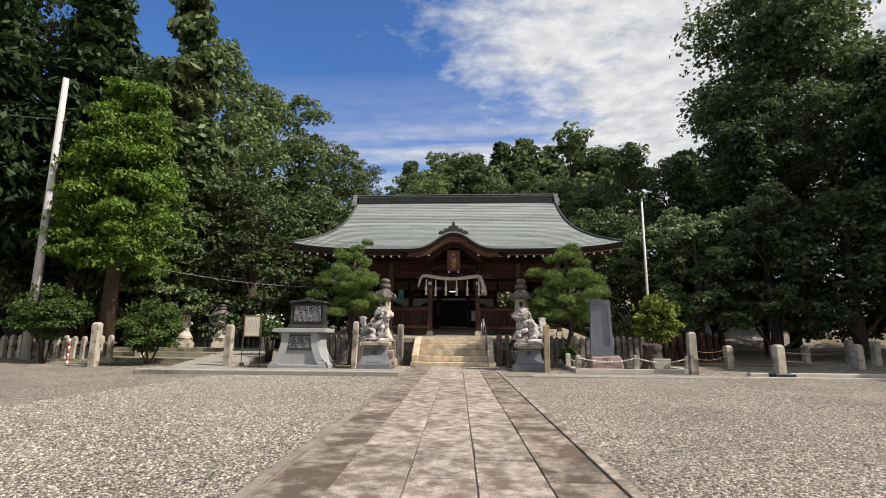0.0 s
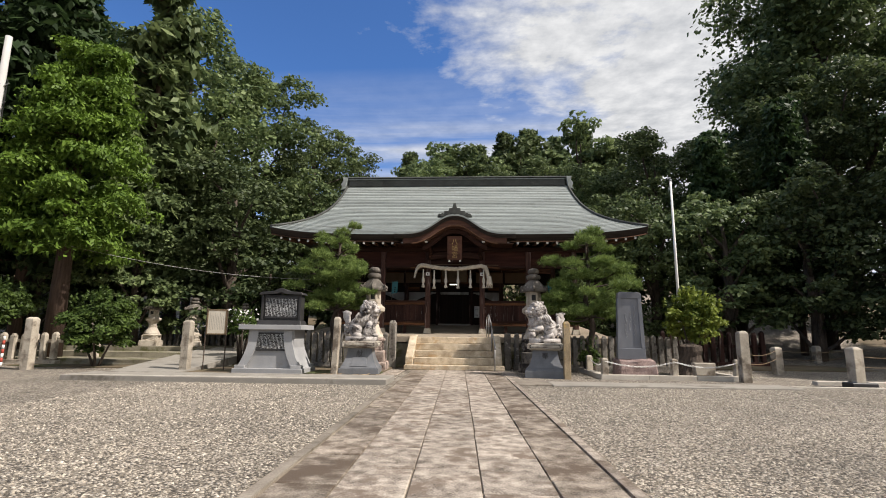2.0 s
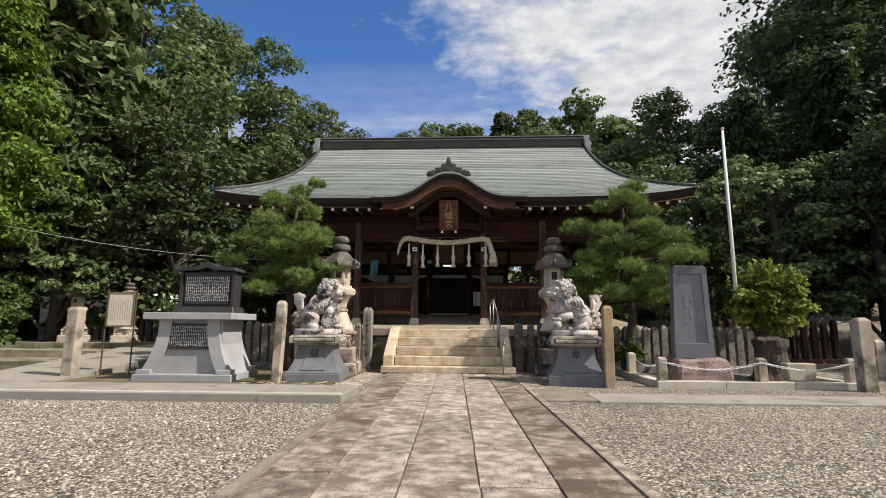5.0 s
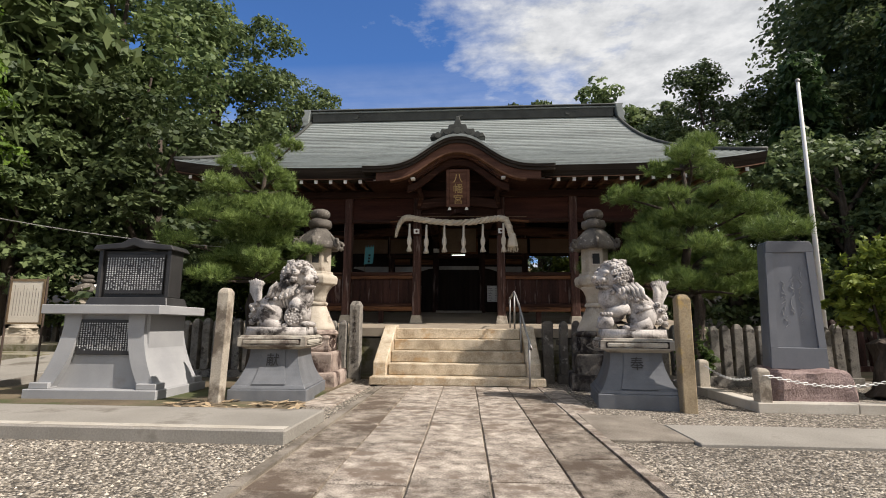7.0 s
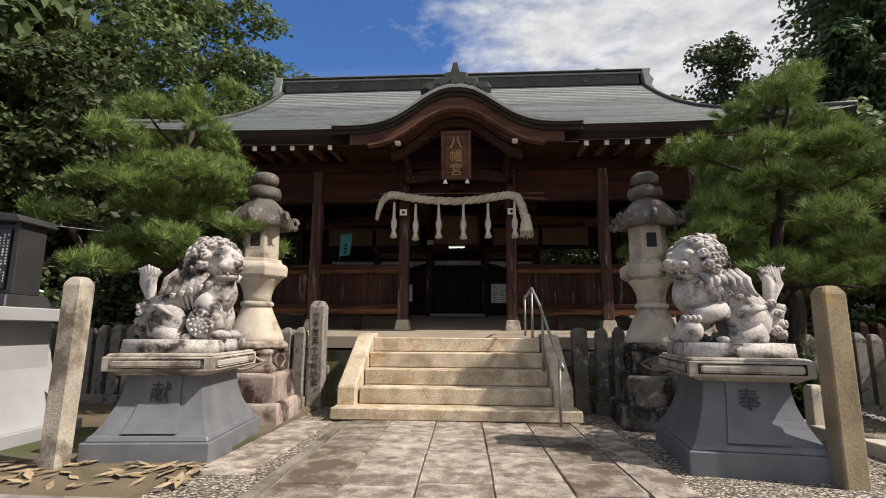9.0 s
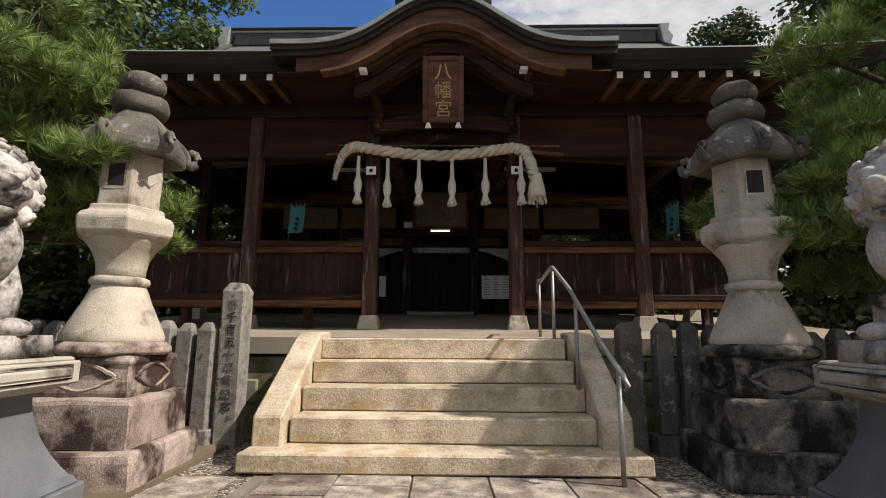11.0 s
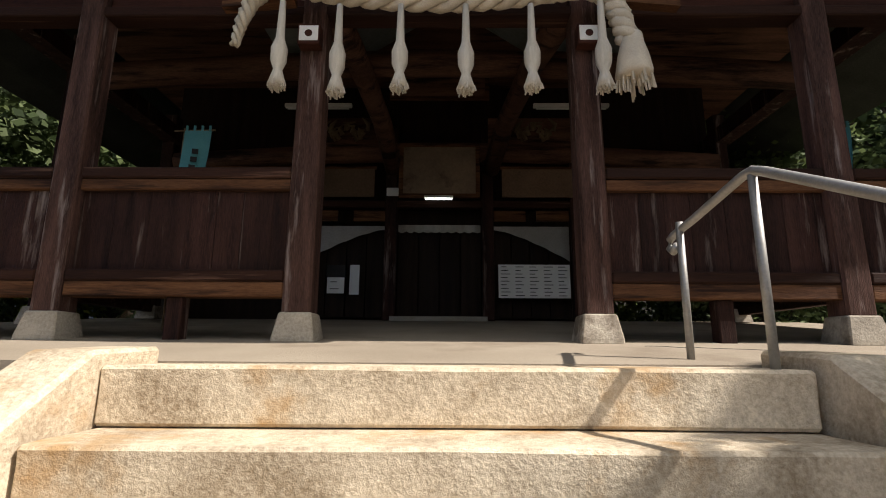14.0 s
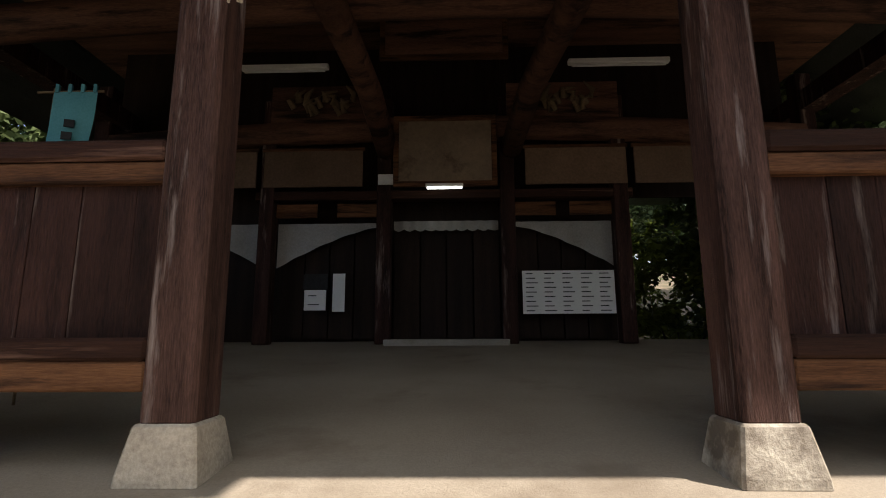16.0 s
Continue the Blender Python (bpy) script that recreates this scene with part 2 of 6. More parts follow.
REDW = surf("red_brown_boards", (0.018, 0.006, 0.0045), (0.062, 0.022, 0.014), 1.5, 30, rough=0.7, bump=0.3, stretch=(0.5, 5, 5), vary=0.2, spec=0.12)
RAFT = surf("rafter_wood", (0.07, 0.034, 0.02), (0.16, 0.085, 0.052), 1.5, 30, rough=0.7, bump=0.3, stretch=(5, 0.5, 5), vary=0.25, spec=0.12)
INBEAM = surf("sheltered_brown_wood", (0.05, 0.024, 0.016), (0.17, 0.086, 0.057), 1.5, 25, rough=0.65, bump=0.4, stretch=(0.5, 4, 4), spot=(0.018, 0.01, 0.008), spot_scale=1.2, spot_cut=0.52, vary=0.25, spec=0.12)
# the doorway's deep shade is put into this near-black wood colour
DOORW = surf("shade_blackened_wood", (0.009, 0.006, 0.005), (0.026, 0.016, 0.012), 1.5, 30, rough=0.7, bump=0.3, stretch=(5, 5, 0.5), vary=0.2, spec=0.12)
COPPER = surf("patinated_copper", (0.172, 0.19, 0.181), (0.288, 0.311, 0.297), 1.6, 18, rough=0.6, bump=0.15, stretch=(0.3, 1, 1), spot=(0.13, 0.132, 0.122), spot_scale=1.5, spot_cut=0.56, vary=0.2)
EDGE = surf("shingled_eave_edge", (0.022, 0.017, 0.014), (0.055, 0.044, 0.036), 2, 30, rough=0.8, bump=0.3, stretch=(0.5, 1, 14), spec=0.12)
DKCOP = surf("dark_copper", (0.028, 0.029, 0.026), (0.065, 0.068, 0.06), 2, 30, rough=0.55, bump=0.2)
WHITE = surf("white_paint", (0.7, 0.68, 0.64), (0.8, 0.78, 0.74), 2, 30, bump=0.05)
PAPER = surf("paper_white", (0.62, 0.62, 0.6), (0.7, 0.7, 0.68), 2, 30, bump=0.0, vary=0.03)
FADED = surf("faded_notice_paper", (0.46, 0.41, 0.33), (0.60, 0.55, 0.46), 1.5, 40, bump=0.05)
BARGE = surf("red_brown_barge_wood", (0.045, 0.02, 0.014), (0.135, 0.066, 0.044), 1.5, 28, rough=0.7, bump=0.4, stretch=(0.5, 5, 5), spec=0.15)
CLOTH = surf("white_cloth", (0.22, 0.21, 0.195), (0.36, 0.35, 0.33), 1.5, 40, bump=0.2)
INK = surf("black_ink_and_shade", (0.015, 0.015, 0.015), (0.03, 0.03, 0.03), 2, 20, bump=0)
GOLD = surf("dull_gilt", (0.26, 0.17, 0.06), (0.42, 0.3, 0.13), 3, 40, rough=0.5, bump=0.1, metal=0.3)
STRAW = surf("straw_rope", (0.42, 0.36, 0.28), (0.62, 0.56, 0.46), 5, 90, bump=0.7, stretch=(1, 1, 1))
TASSEL = surf("hemp_tassel", (0.46, 0.42, 0.35), (0.64, 0.59, 0.51), 6, 60, bump=0.4, stretch=(6, 6, 0.6), vary=0.08)
STEEL = surf("galvanised_steel", (0.26, 0.25, 0.235), (0.38, 0.37, 0.35), 3, 50, rough=0.55, metal=0.7, bump=0.05)
TEAL = surf("teal_cloth", (0.06, 0.2, 0.22), (0.1, 0.29, 0.31), 2, 60, bump=0.1)
BAMBOO = surf("brown_bamboo", (0.1, 0.07, 0.04), (0.2, 0.14, 0.08), 3, 40)
IRON = surf("painted_iron", (0.05, 0.035, 0.028), (0.1, 0.07, 0.05), 5, 50, rough=0.6)
BARK = surf("tree_bark", (0.035, 0.026, 0.02), (0.11, 0.085, 0.065), 4, 30, bump=0.9, depth=0.03, stretch=(3, 3, 0.6))
CEDARBARK = surf("cedar_bark", (0.05, 0.03, 0.022), (0.13, 0.085, 0.06), 4, 30, bump=0.9, depth=0.03, stretch=(4, 4, 0.3))
POLEC = surf("pole_concrete", (0.42, 0.41, 0.39), (0.52, 0.51, 0.49), 1, 60, bump=0.1)
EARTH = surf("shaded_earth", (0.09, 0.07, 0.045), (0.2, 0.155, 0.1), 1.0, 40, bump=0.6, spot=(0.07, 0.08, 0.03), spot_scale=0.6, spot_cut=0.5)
PEBBLE = surf("pebbles", (0.10, 0.084, 0.064), (0.50, 0.445, 0.365), 1.0, 20, bump=0.2, vary=0.6, island=True)


def pebbly(name):
    """A bed of small stones: each cell its own tone, dark gaps between, broad brown drifts."""
    m = bpy.data.materials.new(name)
    m.use_nodes = True
    nd, ln = m.node_tree.nodes, m.node_tree.links
    bsdf = nd["Principled BSDF"]
    tc = nd.new("ShaderNodeTexCoord")
    warp = nd.new("ShaderNodeTexNoise")
    warp.inputs["Scale"].default_value = 30
    ln.new(tc.outputs["Object"], warp.inputs["Vector"])
    shift = nd.new("ShaderNodeVectorMath")
    shift.operation = "MULTIPLY_ADD"
    ln.new(warp.outputs["Color"], shift.inputs[0])
    shift.inputs[1].default_value = (0.03, 0.03, 0.0)
    ln.new(tc.outputs["Object"], shift.inputs[2])
    cell = nd.new("ShaderNodeTexVoronoi")
    cell.inputs["Scale"].default_value = 37
    ln.new(shift.outputs[0], cell.inputs["Vector"])
    grey = nd.new("ShaderNodeSeparateColor")
    ln.new(cell.outputs["Color"], grey.inputs[0])
    ramp = nd.new("ShaderNodeValToRGB")
    ramp.color_ramp.elements[0].color = (0.06, 0.05, 0.038, 1)
    ramp.color_ramp.elements[1].color = (0.66, 0.585, 0.485, 1)
    e = ramp.color_ramp.elements.new(0.55)
    e.color = (0.3, 0.25, 0.19, 1)
    ln.new(grey.outputs[0], ramp.inputs[0])
    gap = nd.new("ShaderNodeMapRange")
    gap.inputs["From Min"].default_value, gap.inputs["From Max"].default_value = 0.35, 0.75
    gap.inputs["To Min"].default_value, gap.inputs["To Max"].default_value = 1.0, 0.3
    ln.new(cell.outputs["Distance"], gap.inputs["Value"])
    drift = nd.new("ShaderNodeTexNoise")
    drift.inputs["Scale"].default_value, drift.inputs["Detail"].default_value = 0.5, 6
    ln.new(tc.outputs["Object"], drift.inputs["Vector"])
    dr = nd.new("ShaderNodeMapRange")
    dr.inputs["From Min"].default_value, dr.inputs["From Max"].default_value = 0.3, 0.7
    dr.inputs["To Min"].default_value, dr.inputs["To Max"].default_value = 0.72, 1.15
    ln.new(drift.outputs["Fac"], dr.inputs["Value"])
    mul = nd.new("ShaderNodeMath")
    mul.operation = "MULTIPLY"
    ln.new(gap.outputs[0], mul.inputs[0]), ln.new(dr.outputs[0], mul.inputs[1])
    mix = nd.new("ShaderNodeMix")
    mix.data_type, mix.blend_type = "RGBA", "MULTIPLY"
    mix.inputs["Factor"].default_value = 1.0
    ln.new(ramp.outputs[0], mix.inputs["A"]), ln.new(mul.outputs[0], mix.inputs["B"])
    ln.new(mix.outputs["Result"], bsdf.inputs["Base Color"])
    bsdf.inputs["Roughness"].default_value = 0.9
    bp = nd.new("ShaderNodeBump")
    bp.invert = True
    bp.inputs["Strength"].default_value, bp.inputs["Distance"].default_value = 0.8, 0.03
    ln.new(cell.outputs["Distance"], bp.inputs["Height"])
    ln.new(bp.outputs[0], bsdf.inputs["Normal"])
    return m


GRAVEL = pebbly("gravel")
LEAF_A = leafy("broad_leaf", (0.034, 0.06, 0.026), (0.175, 0.222, 0.088))
LEAF_B = leafy("far_leaf", (0.038, 0.065, 0.028), (0.18, 0.225, 0.088), vary=0.35)
LEAF_C = leafy("cedar_leaf", (0.05, 0.095, 0.014), (0.17, 0.265, 0.04), vary=0.05)
LEAF_D = leafy("dark_conifer_leaf", (0.016, 0.036, 0.014), (0.065, 0.105, 0.035), vary=0.3)
LEAF_P = leafy("pine_needle", (0.034, 0.07, 0.014), (0.25, 0.33, 0.09), vary=0.05, glow=0.25, patch=3.2)
LEAF_S = leafy("shrub_leaf", (0.03, 0.055, 0.014), (0.11, 0.165, 0.035), vary=0.2)
LEAF_Y = leafy("yellow_green_leaf", (0.07, 0.105, 0.015), (0.29, 0.34, 0.06), vary=0.1)
GLOW = bpy.data.materials.new("tube_light")
GLOW.use_nodes = True
GLOW.node_tree.nodes["Principled BSDF"].inputs["Emission Color"].default_value = (0.95, 1.0, 0.92, 1)
GLOW.node_tree.nodes["Principled BSDF"].inputs["Emission Strength"].default_value = 2.2


# ---- mesh tools ----
class Shape:
    """Gathers vertices and faces of one mesh."""

    def __init__(self):
        self.v, self.f = [], []

    def add(self, vs, fs):
        n = len(self.v)
        self.v += [tuple(p) for p in vs]
        self.f += [tuple(i + n for i in f) for f in fs]
        return self

    def box(self, x0, x1, y0, y1, z0, z1, tx=0.0, ty=0.0, m=None):
        """A box whose top is drawn in by tx and ty at each side."""
        vs = [Vector(p) for p in ((x0, y0, z0), (x1, y0, z0), (x1, y1, z0), (x0, y1, z0),
                                  (x0 + tx, y0 + ty, z1), (x1 - tx, y0 + ty, z1), (x1 - tx, y1 - ty, z1), (x0 + tx, y1 - ty, z1))]
        if m:
            vs = [m @ p for p in vs]
        return self.add(vs, [(3, 2, 1, 0), (4, 5, 6, 7), (0, 1, 5, 4), (1, 2, 6, 5), (2, 3, 7, 6), (3, 0, 4, 7)])

    def lathe(self, rings, n=16, turn=0.0, at=(0, 0), lobes=0.0):
        """Rings of (radius, z), turned about a vertical axis; n = 4 gives a square plan."""
        vs, fs = [], []
        for r, z in rings:
            for i in range(n):
                a = turn + 2 * math.pi * i / n
                k = r * (1 + lobes * math.cos(4 * a))
                vs.append((at[0] + k * math.cos(a), at[1] + k * math.sin(a), z))
        for j in range(len(rings) - 1):
            for i in range(n):
                fs.append((j * n + i, j * n + (i + 1) % n, (j + 1) * n + (i + 1) % n, (j + 1) * n + i))
        fs.append(tuple(range(n - 1, -1, -1)))
        fs.append(tuple((len(rings) - 1) * n + i for i in range(n)))
        return self.add(vs, fs)

    def tube(self, pts, radii, n=8, twist=0.0):
        """A tube along points."""
        pts = [Vector(p) for p in pts]
        if isinstance(radii, (int, float)):
            radii = [radii] * len(pts)
        vs, fs = [], []
        for j, p in enumerate(pts):
            d = (pts[min(j + 1, len(pts) - 1)] - pts[max(j - 1, 0)]).normalized()
            side = d.cross(Vector((0, 0, 1)) if abs(d.z) < 0.95 else Vector((1, 0, 0))).normalized()
            up = side.cross(d)
            for i in range(n):
                a = 2 * math.pi * i / n + twist * j
                vs.append(p + (side * math.cos(a) + up * math.sin(a)) * radii[j])
        for j in range(len(pts) - 1):
            for i in range(n):
                fs.append((j * n + i, j * n + (i + 1) % n, (j + 1) * n + (i + 1) % n, (j + 1) * n + i))
        fs.append(tuple(range(n - 1, -1, -1)))
        fs.append(tuple((len(pts) - 1) * n + i for i in range(n)))
        return self.add(vs, fs)

    def ball(self, c, r, n=8, k=6, m=None):
        """An ellipsoid; r is one radius or three."""
        r = (r, r, r) if isinstance(r, (int, float)) else r
        vs, fs = [], []
        for j in range(k + 1):
            t = math.pi * j / k
            for i in range(n):
                a = 2 * math.pi * i / n
                p = Vector((r[0] * math.sin(t) * math.cos(a), r[1] * math.sin(t) * math.sin(a), -r[2] * math.cos(t)))
                vs.append(Vector(c) + (m @ p if m else p))
        for j in range(k):
            for i in range(n):
                fs.append((j * n + i, j * n + (i + 1) % n, (j + 1) * n + (i + 1) % n, (j + 1) * n + i))
        return self.add(vs, fs)

    def prism(self, outline, y0, y1):
        """An outline in x and z pushed from y0 to y1."""
        n = len(outline)
        vs = [(x, y0, z) for x, z in outline] + [(x, y1, z) for x, z in outline]
        fs = [tuple(range(n)), tuple(range(2 * n - 1, n - 1, -1))]
        fs += [(i, i + n, (i + 1) % n + n, (i + 1) % n) for i in range(n)]
        return self.add(vs, fs)

    def mesh(self, name, mat, smooth=False, bevel=0.0, rough=0.0, cuts=0):
        me = bpy.data.meshes.new(name)
        me.from_pydata(self.v, [], self.f)
        if bevel or rough or cuts:
            bm = bmesh.new()
            bm.from_mesh(me)
            if bevel:
                bmesh.ops.remove_doubles(bm, verts=bm.verts, dist=1e-5)
                sharp = [e for e in bm.edges if len(e.link_faces) == 2 and e.calc_face_angle() > 0.5]
                bmesh.ops.bevel(bm, geom=sharp, offset=bevel, segments=1, affect="EDGES", profile=0.5)
            if cuts:
                bmesh.ops.subdivide_edges(bm, edges=bm.edges, cuts=cuts, use_grid_fill=True)
            if rough:
                for p in bm.verts:
                    p.co += Vector(noise.noise_vector(p.co * 3.1)) * rough + Vector(noise.noise_vector(p.co * 11.0)) * rough * 0.4
            bm.normal_update()
            bm.to_mesh(me)
            bm.free()
        if smooth:
            me.polygons.foreach_set("use_smooth", [True] * len(me.polygons))
        me.materials.append(mat)
        return me


def part(name, shape, mat, parent=None, label="", at=None, **kw):
    """One mesh object, under a thing or a part where one is given."""
    ob = new(name, shape.mesh(name, mat, **kw))
    if parent:
        ob.parent = parent
    if at is not None:
        ob.matrix_basis = at
    return tagged(ob, label)


def thing(name, label, category, at=None, group="", kind=""):
    """An Empty at a thing's base."""
    ob = new(name)
    if at is not None:
        ob.matrix_basis = at
    return tagged(ob, label, category, group, kind)


def solo(name, shape, mat, label, category, at=None, group="", kind="", **kw):
    """A thing of one mesh."""
    return tagged(part(name, shape, mat, at=at, **kw), label, category, group, kind)


def like(name, ob, parent, at):
    """Another piece on the same mesh."""
    o = new(name, ob.data)
    o.parent, o.matrix_basis = parent, at
    return o


def lettering(name, text, size, mat, parent, at, deep=0.004):
    """Letters of the built-in font as a flat mesh."""
    cu = bpy.data.curves.new(name, "FONT")
    cu.body, cu.size, cu.extrude, cu.align_x, cu.align_y = text, size, deep, "CENTER", "CENTER"
    tmp = new(name + "_outline", cu)
    bpy.context.view_layer.update()
    me = bpy.data.meshes.new_from_object(tmp.evaluated_get(bpy.context.evaluated_depsgraph_get()))
    bpy.data.objects.remove(tmp)
    me.materials.clear()
    me.materials.append(mat)
    ob = new(name, me)
    ob.parent, ob.matrix_basis = parent, at
    return ob


rng = np.random.default_rng(7)


def quads(name, centres, normals, size, mat, aspect=1.5, droop=0.0):
    """Many small leaf blades, each a bent quad of two triangles' pairs."""
    n = len(centres)
    nr = normals / np.linalg.norm(normals, axis=1, keepdims=True)
    ref = rng.normal(size=(n, 3))
    ref[:, 2] -= droop
    a = np.cross(nr, ref)
    a /= np.linalg.norm(a, axis=1, keepdims=True) + 1e-9
    b = np.cross(a, nr)
    s = (size * rng.uniform(0.6, 1.35, n))[:, None]
    vs = np.stack([centres - b * s * aspect * 0.5, centres + a * s * 0.5, centres + b * s * aspect * 0.5, centres - a * s * 0.5], 1).reshape(-1, 3)
    me = bpy.data.meshes.new(name)
    me.vertices.add(4 * n)
    me.vertices.foreach_set("co", vs.astype(np.float32).ravel())
    me.loops.add(4 * n)
    me.loops.foreach_set("vertex_index", np.arange(4 * n, dtype=np.int32))
    me.polygons.add(n)
    me.polygons.foreach_set("loop_start", np.arange(0, 4 * n, 4, dtype=np.int32))
    me.update(calc_edges=True)
    me.materials.append(mat)
    return me


def axis(y):
    """The middle line of the approach, which runs a little askew to the hall's front."""
    return -0.025 * (y - 23.5)


# ---- ground ----
g = Shape()
xs = [-400, -120, -60, -30, -16, -9, -4, 0, 4, 9, 16, 30, 60, 120, 400]
ys = [-400, -120, -50, -20, -8, 0, 6, 12, 18, 26, 36, 60, 75, 86, 120, 400]


def lie(x, y):
    """Height of the ground: level yard, rising into the wood behind."""
    up = max(0.0, y - 34) * 0.22 + max(0.0, -x - 19) * 0.06 + max(0.0, x - 22) * 0.05
    return -0.03 + min(up, 9.0)


g.add([(x, y, lie(x, y)) for y in ys for x in xs],
      [(j * len(xs) + i, j * len(xs) + i + 1, (j + 1) * len(xs) + i + 1, (j + 1) * len(xs) + i) for j in range(len(ys) - 1) for i in range(len(xs) - 1)])
solo("ground", g, GRAVEL, "grey-brown gravel yard reaching into the wood", "ground", kind="structure")
# the box from x=21 darkens the ground where only tree shade falls
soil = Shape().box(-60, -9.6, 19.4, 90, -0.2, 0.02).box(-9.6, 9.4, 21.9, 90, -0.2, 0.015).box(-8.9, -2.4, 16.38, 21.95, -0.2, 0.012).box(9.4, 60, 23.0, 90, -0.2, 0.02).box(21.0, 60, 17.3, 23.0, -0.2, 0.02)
solo("woodland_floor", soil, EARTH, "bare earth with moss, its dark colour also standing in for tree shade", "ground", kind="structure")

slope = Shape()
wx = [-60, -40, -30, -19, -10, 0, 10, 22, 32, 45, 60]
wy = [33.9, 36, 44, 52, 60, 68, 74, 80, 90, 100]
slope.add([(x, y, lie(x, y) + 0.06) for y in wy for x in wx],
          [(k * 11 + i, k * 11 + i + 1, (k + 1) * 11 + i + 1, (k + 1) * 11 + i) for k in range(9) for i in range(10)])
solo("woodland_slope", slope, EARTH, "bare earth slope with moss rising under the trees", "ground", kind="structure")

# loose pebbles lie thickest beside the paving
n = 100000
px = rng.uniform(-8.0, 9.0, n)
py = -0.8 + 15.7 * rng.uniform(0, 1, n) ** 1.35
keep = np.abs(px - (0.53 - 0.023 * (py - 4))) > 1.84
px, py = px[keep], py[keep]
n = len(px)
base = np.array([(1, 0, 0), (0, 1, 0), (-1, 0, 0), (0, -1, 0), (0, 0, 0.8)])
tri = np.array([(0, 1, 4), (1, 2, 4), (2, 3, 4), (3, 0, 4)])
ang = rng.uniform(0, 6.28, n)
sz = rng.uniform(0.01, 0.028, n)
loc = base[None] * np.stack([sz, sz * rng.uniform(0.5, 1, n), sz * rng.uniform(0.5, 1.1, n)], 1)[:, None, :]
rot = np.stack([loc[..., 0] * np.cos(ang)[:, None] - loc[..., 1] * np.sin(ang)[:, None],
                loc[..., 0] * np.sin(ang)[:, None] + loc[..., 1] * np.cos(ang)[:, None], loc[..., 2]], 2)
rot += np.stack([px, py, np.full(n, -0.032)], 1)[:, None, :]
me = bpy.data.meshes.new("gravel_stones")
me.from_pydata(rot.reshape(-1, 3).tolist(), [], (tri[None] + 5 * np.arange(n)[:, None, None]).reshape(-1, 3).tolist())
me.materials.append(PEBBLE)
tagged(new("gravel_stones", me), "loose grey and tan pebbles scattered over the yard", "gravel", kind="stuff")

# ---- low platforms and strips beside the approach ----
p = Shape().box(-10.9, -1.58, 14.95, 16.4, -0.1, 0.12)
solo("pavement_slab", p, CONC, "long low weathered concrete platform edge", "platform", kind="structure", bevel=0.015)
p = Shape().box(-10.85, -1.62, 15.0, 15.16, 0.12, 0.126)
solo("pavement_trim", p, KERB, "paler cast rim along the concrete platform", "platform", kind="structure")
p = Shape().box(2.98, 9.6, 15.3, 16.4, -0.1, 0.008)
solo("pavement_strip", p, CONC, "pale flat concrete strip in the gravel", "paving", kind="structure", bevel=0.01)
p = Shape().box(2.0, 2.975, 15.45, 17.1, -0.1, 0.004)
solo("pavement_patch", p, WORN, "dark worn concrete patch in the gravel", "paving", kind="structure", bevel=0.01)
p = Shape().box(9.62, 32, 15.75, 15.95, -0.1, 0.02)
solo("kerb_line", p, KERB, "thin pale kerb line across the gravel", "kerb", kind="structure", bevel=0.006)
ramp = Shape().add([(-11.2, 17.2, 0.03), (-8.8, 17.2, 0.03), (-9.6, 26.0, 0.55), (-12.6, 26.0, 0.55), (-11.2, 17.2, -0.2), (-8.8, 17.2, -0.2), (-9.6, 26.0, -0.2), (-12.6, 26.0, -0.2)],
                   [(0, 1, 2, 3), (7, 6, 5, 4), (0, 4, 5, 1), (1, 5, 6, 2), (2, 6, 7, 3), (3, 7, 4, 0)])
solo("ramp_path", ramp, CONC, "concrete ramp climbing towards the stone lanterns", "path", kind="structure")
for k, (y0, z1) in enumerate(((20.5, 0.22), (22.5, 0.42), (24.8, 0.6))):
    bank = Shape().box(-30, -11.6 - 0.25 * k, y0, y0 + 0.35, -0.2, z1).box(-30, -11.6 - 0.25 * k, y0 + 0.3, 40, -0.2, z1 - 0.03)
    solo("terrace_bank", bank, MOSSY, "low mossy earth terrace with a stone edge", "terrace", kind="structure", cuts=2, rough=0.04)

# ---- stairs ----
FRONTS = (20.42, 20.88, 21.29, 21.70, 22.09)
TOPS = (0.17, 0.43, 0.69, 0.955, 1.217)
stairs = thing("stairs", "five broad pale granite steps up to the hall", "stairs", kind="structure")
for k, (y0, z1) in enumerate(zip(FRONTS, TOPS)):
    w = 1.92 if k == 0 else 1.56
    cuts = (-w + axis(y0), w + axis(y0))
    for a, b in zip(cuts, cuts[1:]):
        part("step", Shape().box(a + 0.003, b - 0.003, y0, 22.535 if k == 4 else FRONTS[k + 1] + 0.06, 0.0 if k == 0 else TOPS[k - 1] + 0.006, z1), STEP, stairs, bevel=0.016, cuts=3, rough=0.008)
for s in (-1, 1):
    c = s * 1.72 + axis(21.4)
    cheek = Shape().add([(c - 0.15, 20.72, 0.15), (c + 0.15, 20.72, 0.15), (c + 0.15, 22.55, 0.15), (c - 0.15, 22.55, 0.15),
                         (c - 0.15, 20.72, 0.46), (c + 0.15, 20.72, 0.46), (c + 0.15, 22.05, 1.28), (c - 0.15, 22.05, 1.28),
                         (c + 0.15, 22.55, 1.30), (c - 0.15, 22.55, 1.30)],
                        [(3, 2, 1, 0), (0, 1, 5, 4), (4, 5, 6, 7), (7, 6, 8, 9), (1, 2, 8, 6, 5), (3, 0, 4, 7, 9), (2, 3, 9, 8)])
    part("cheek_stone", cheek, STEP, stairs, "sloping pale granite side stone", bevel=0.02)

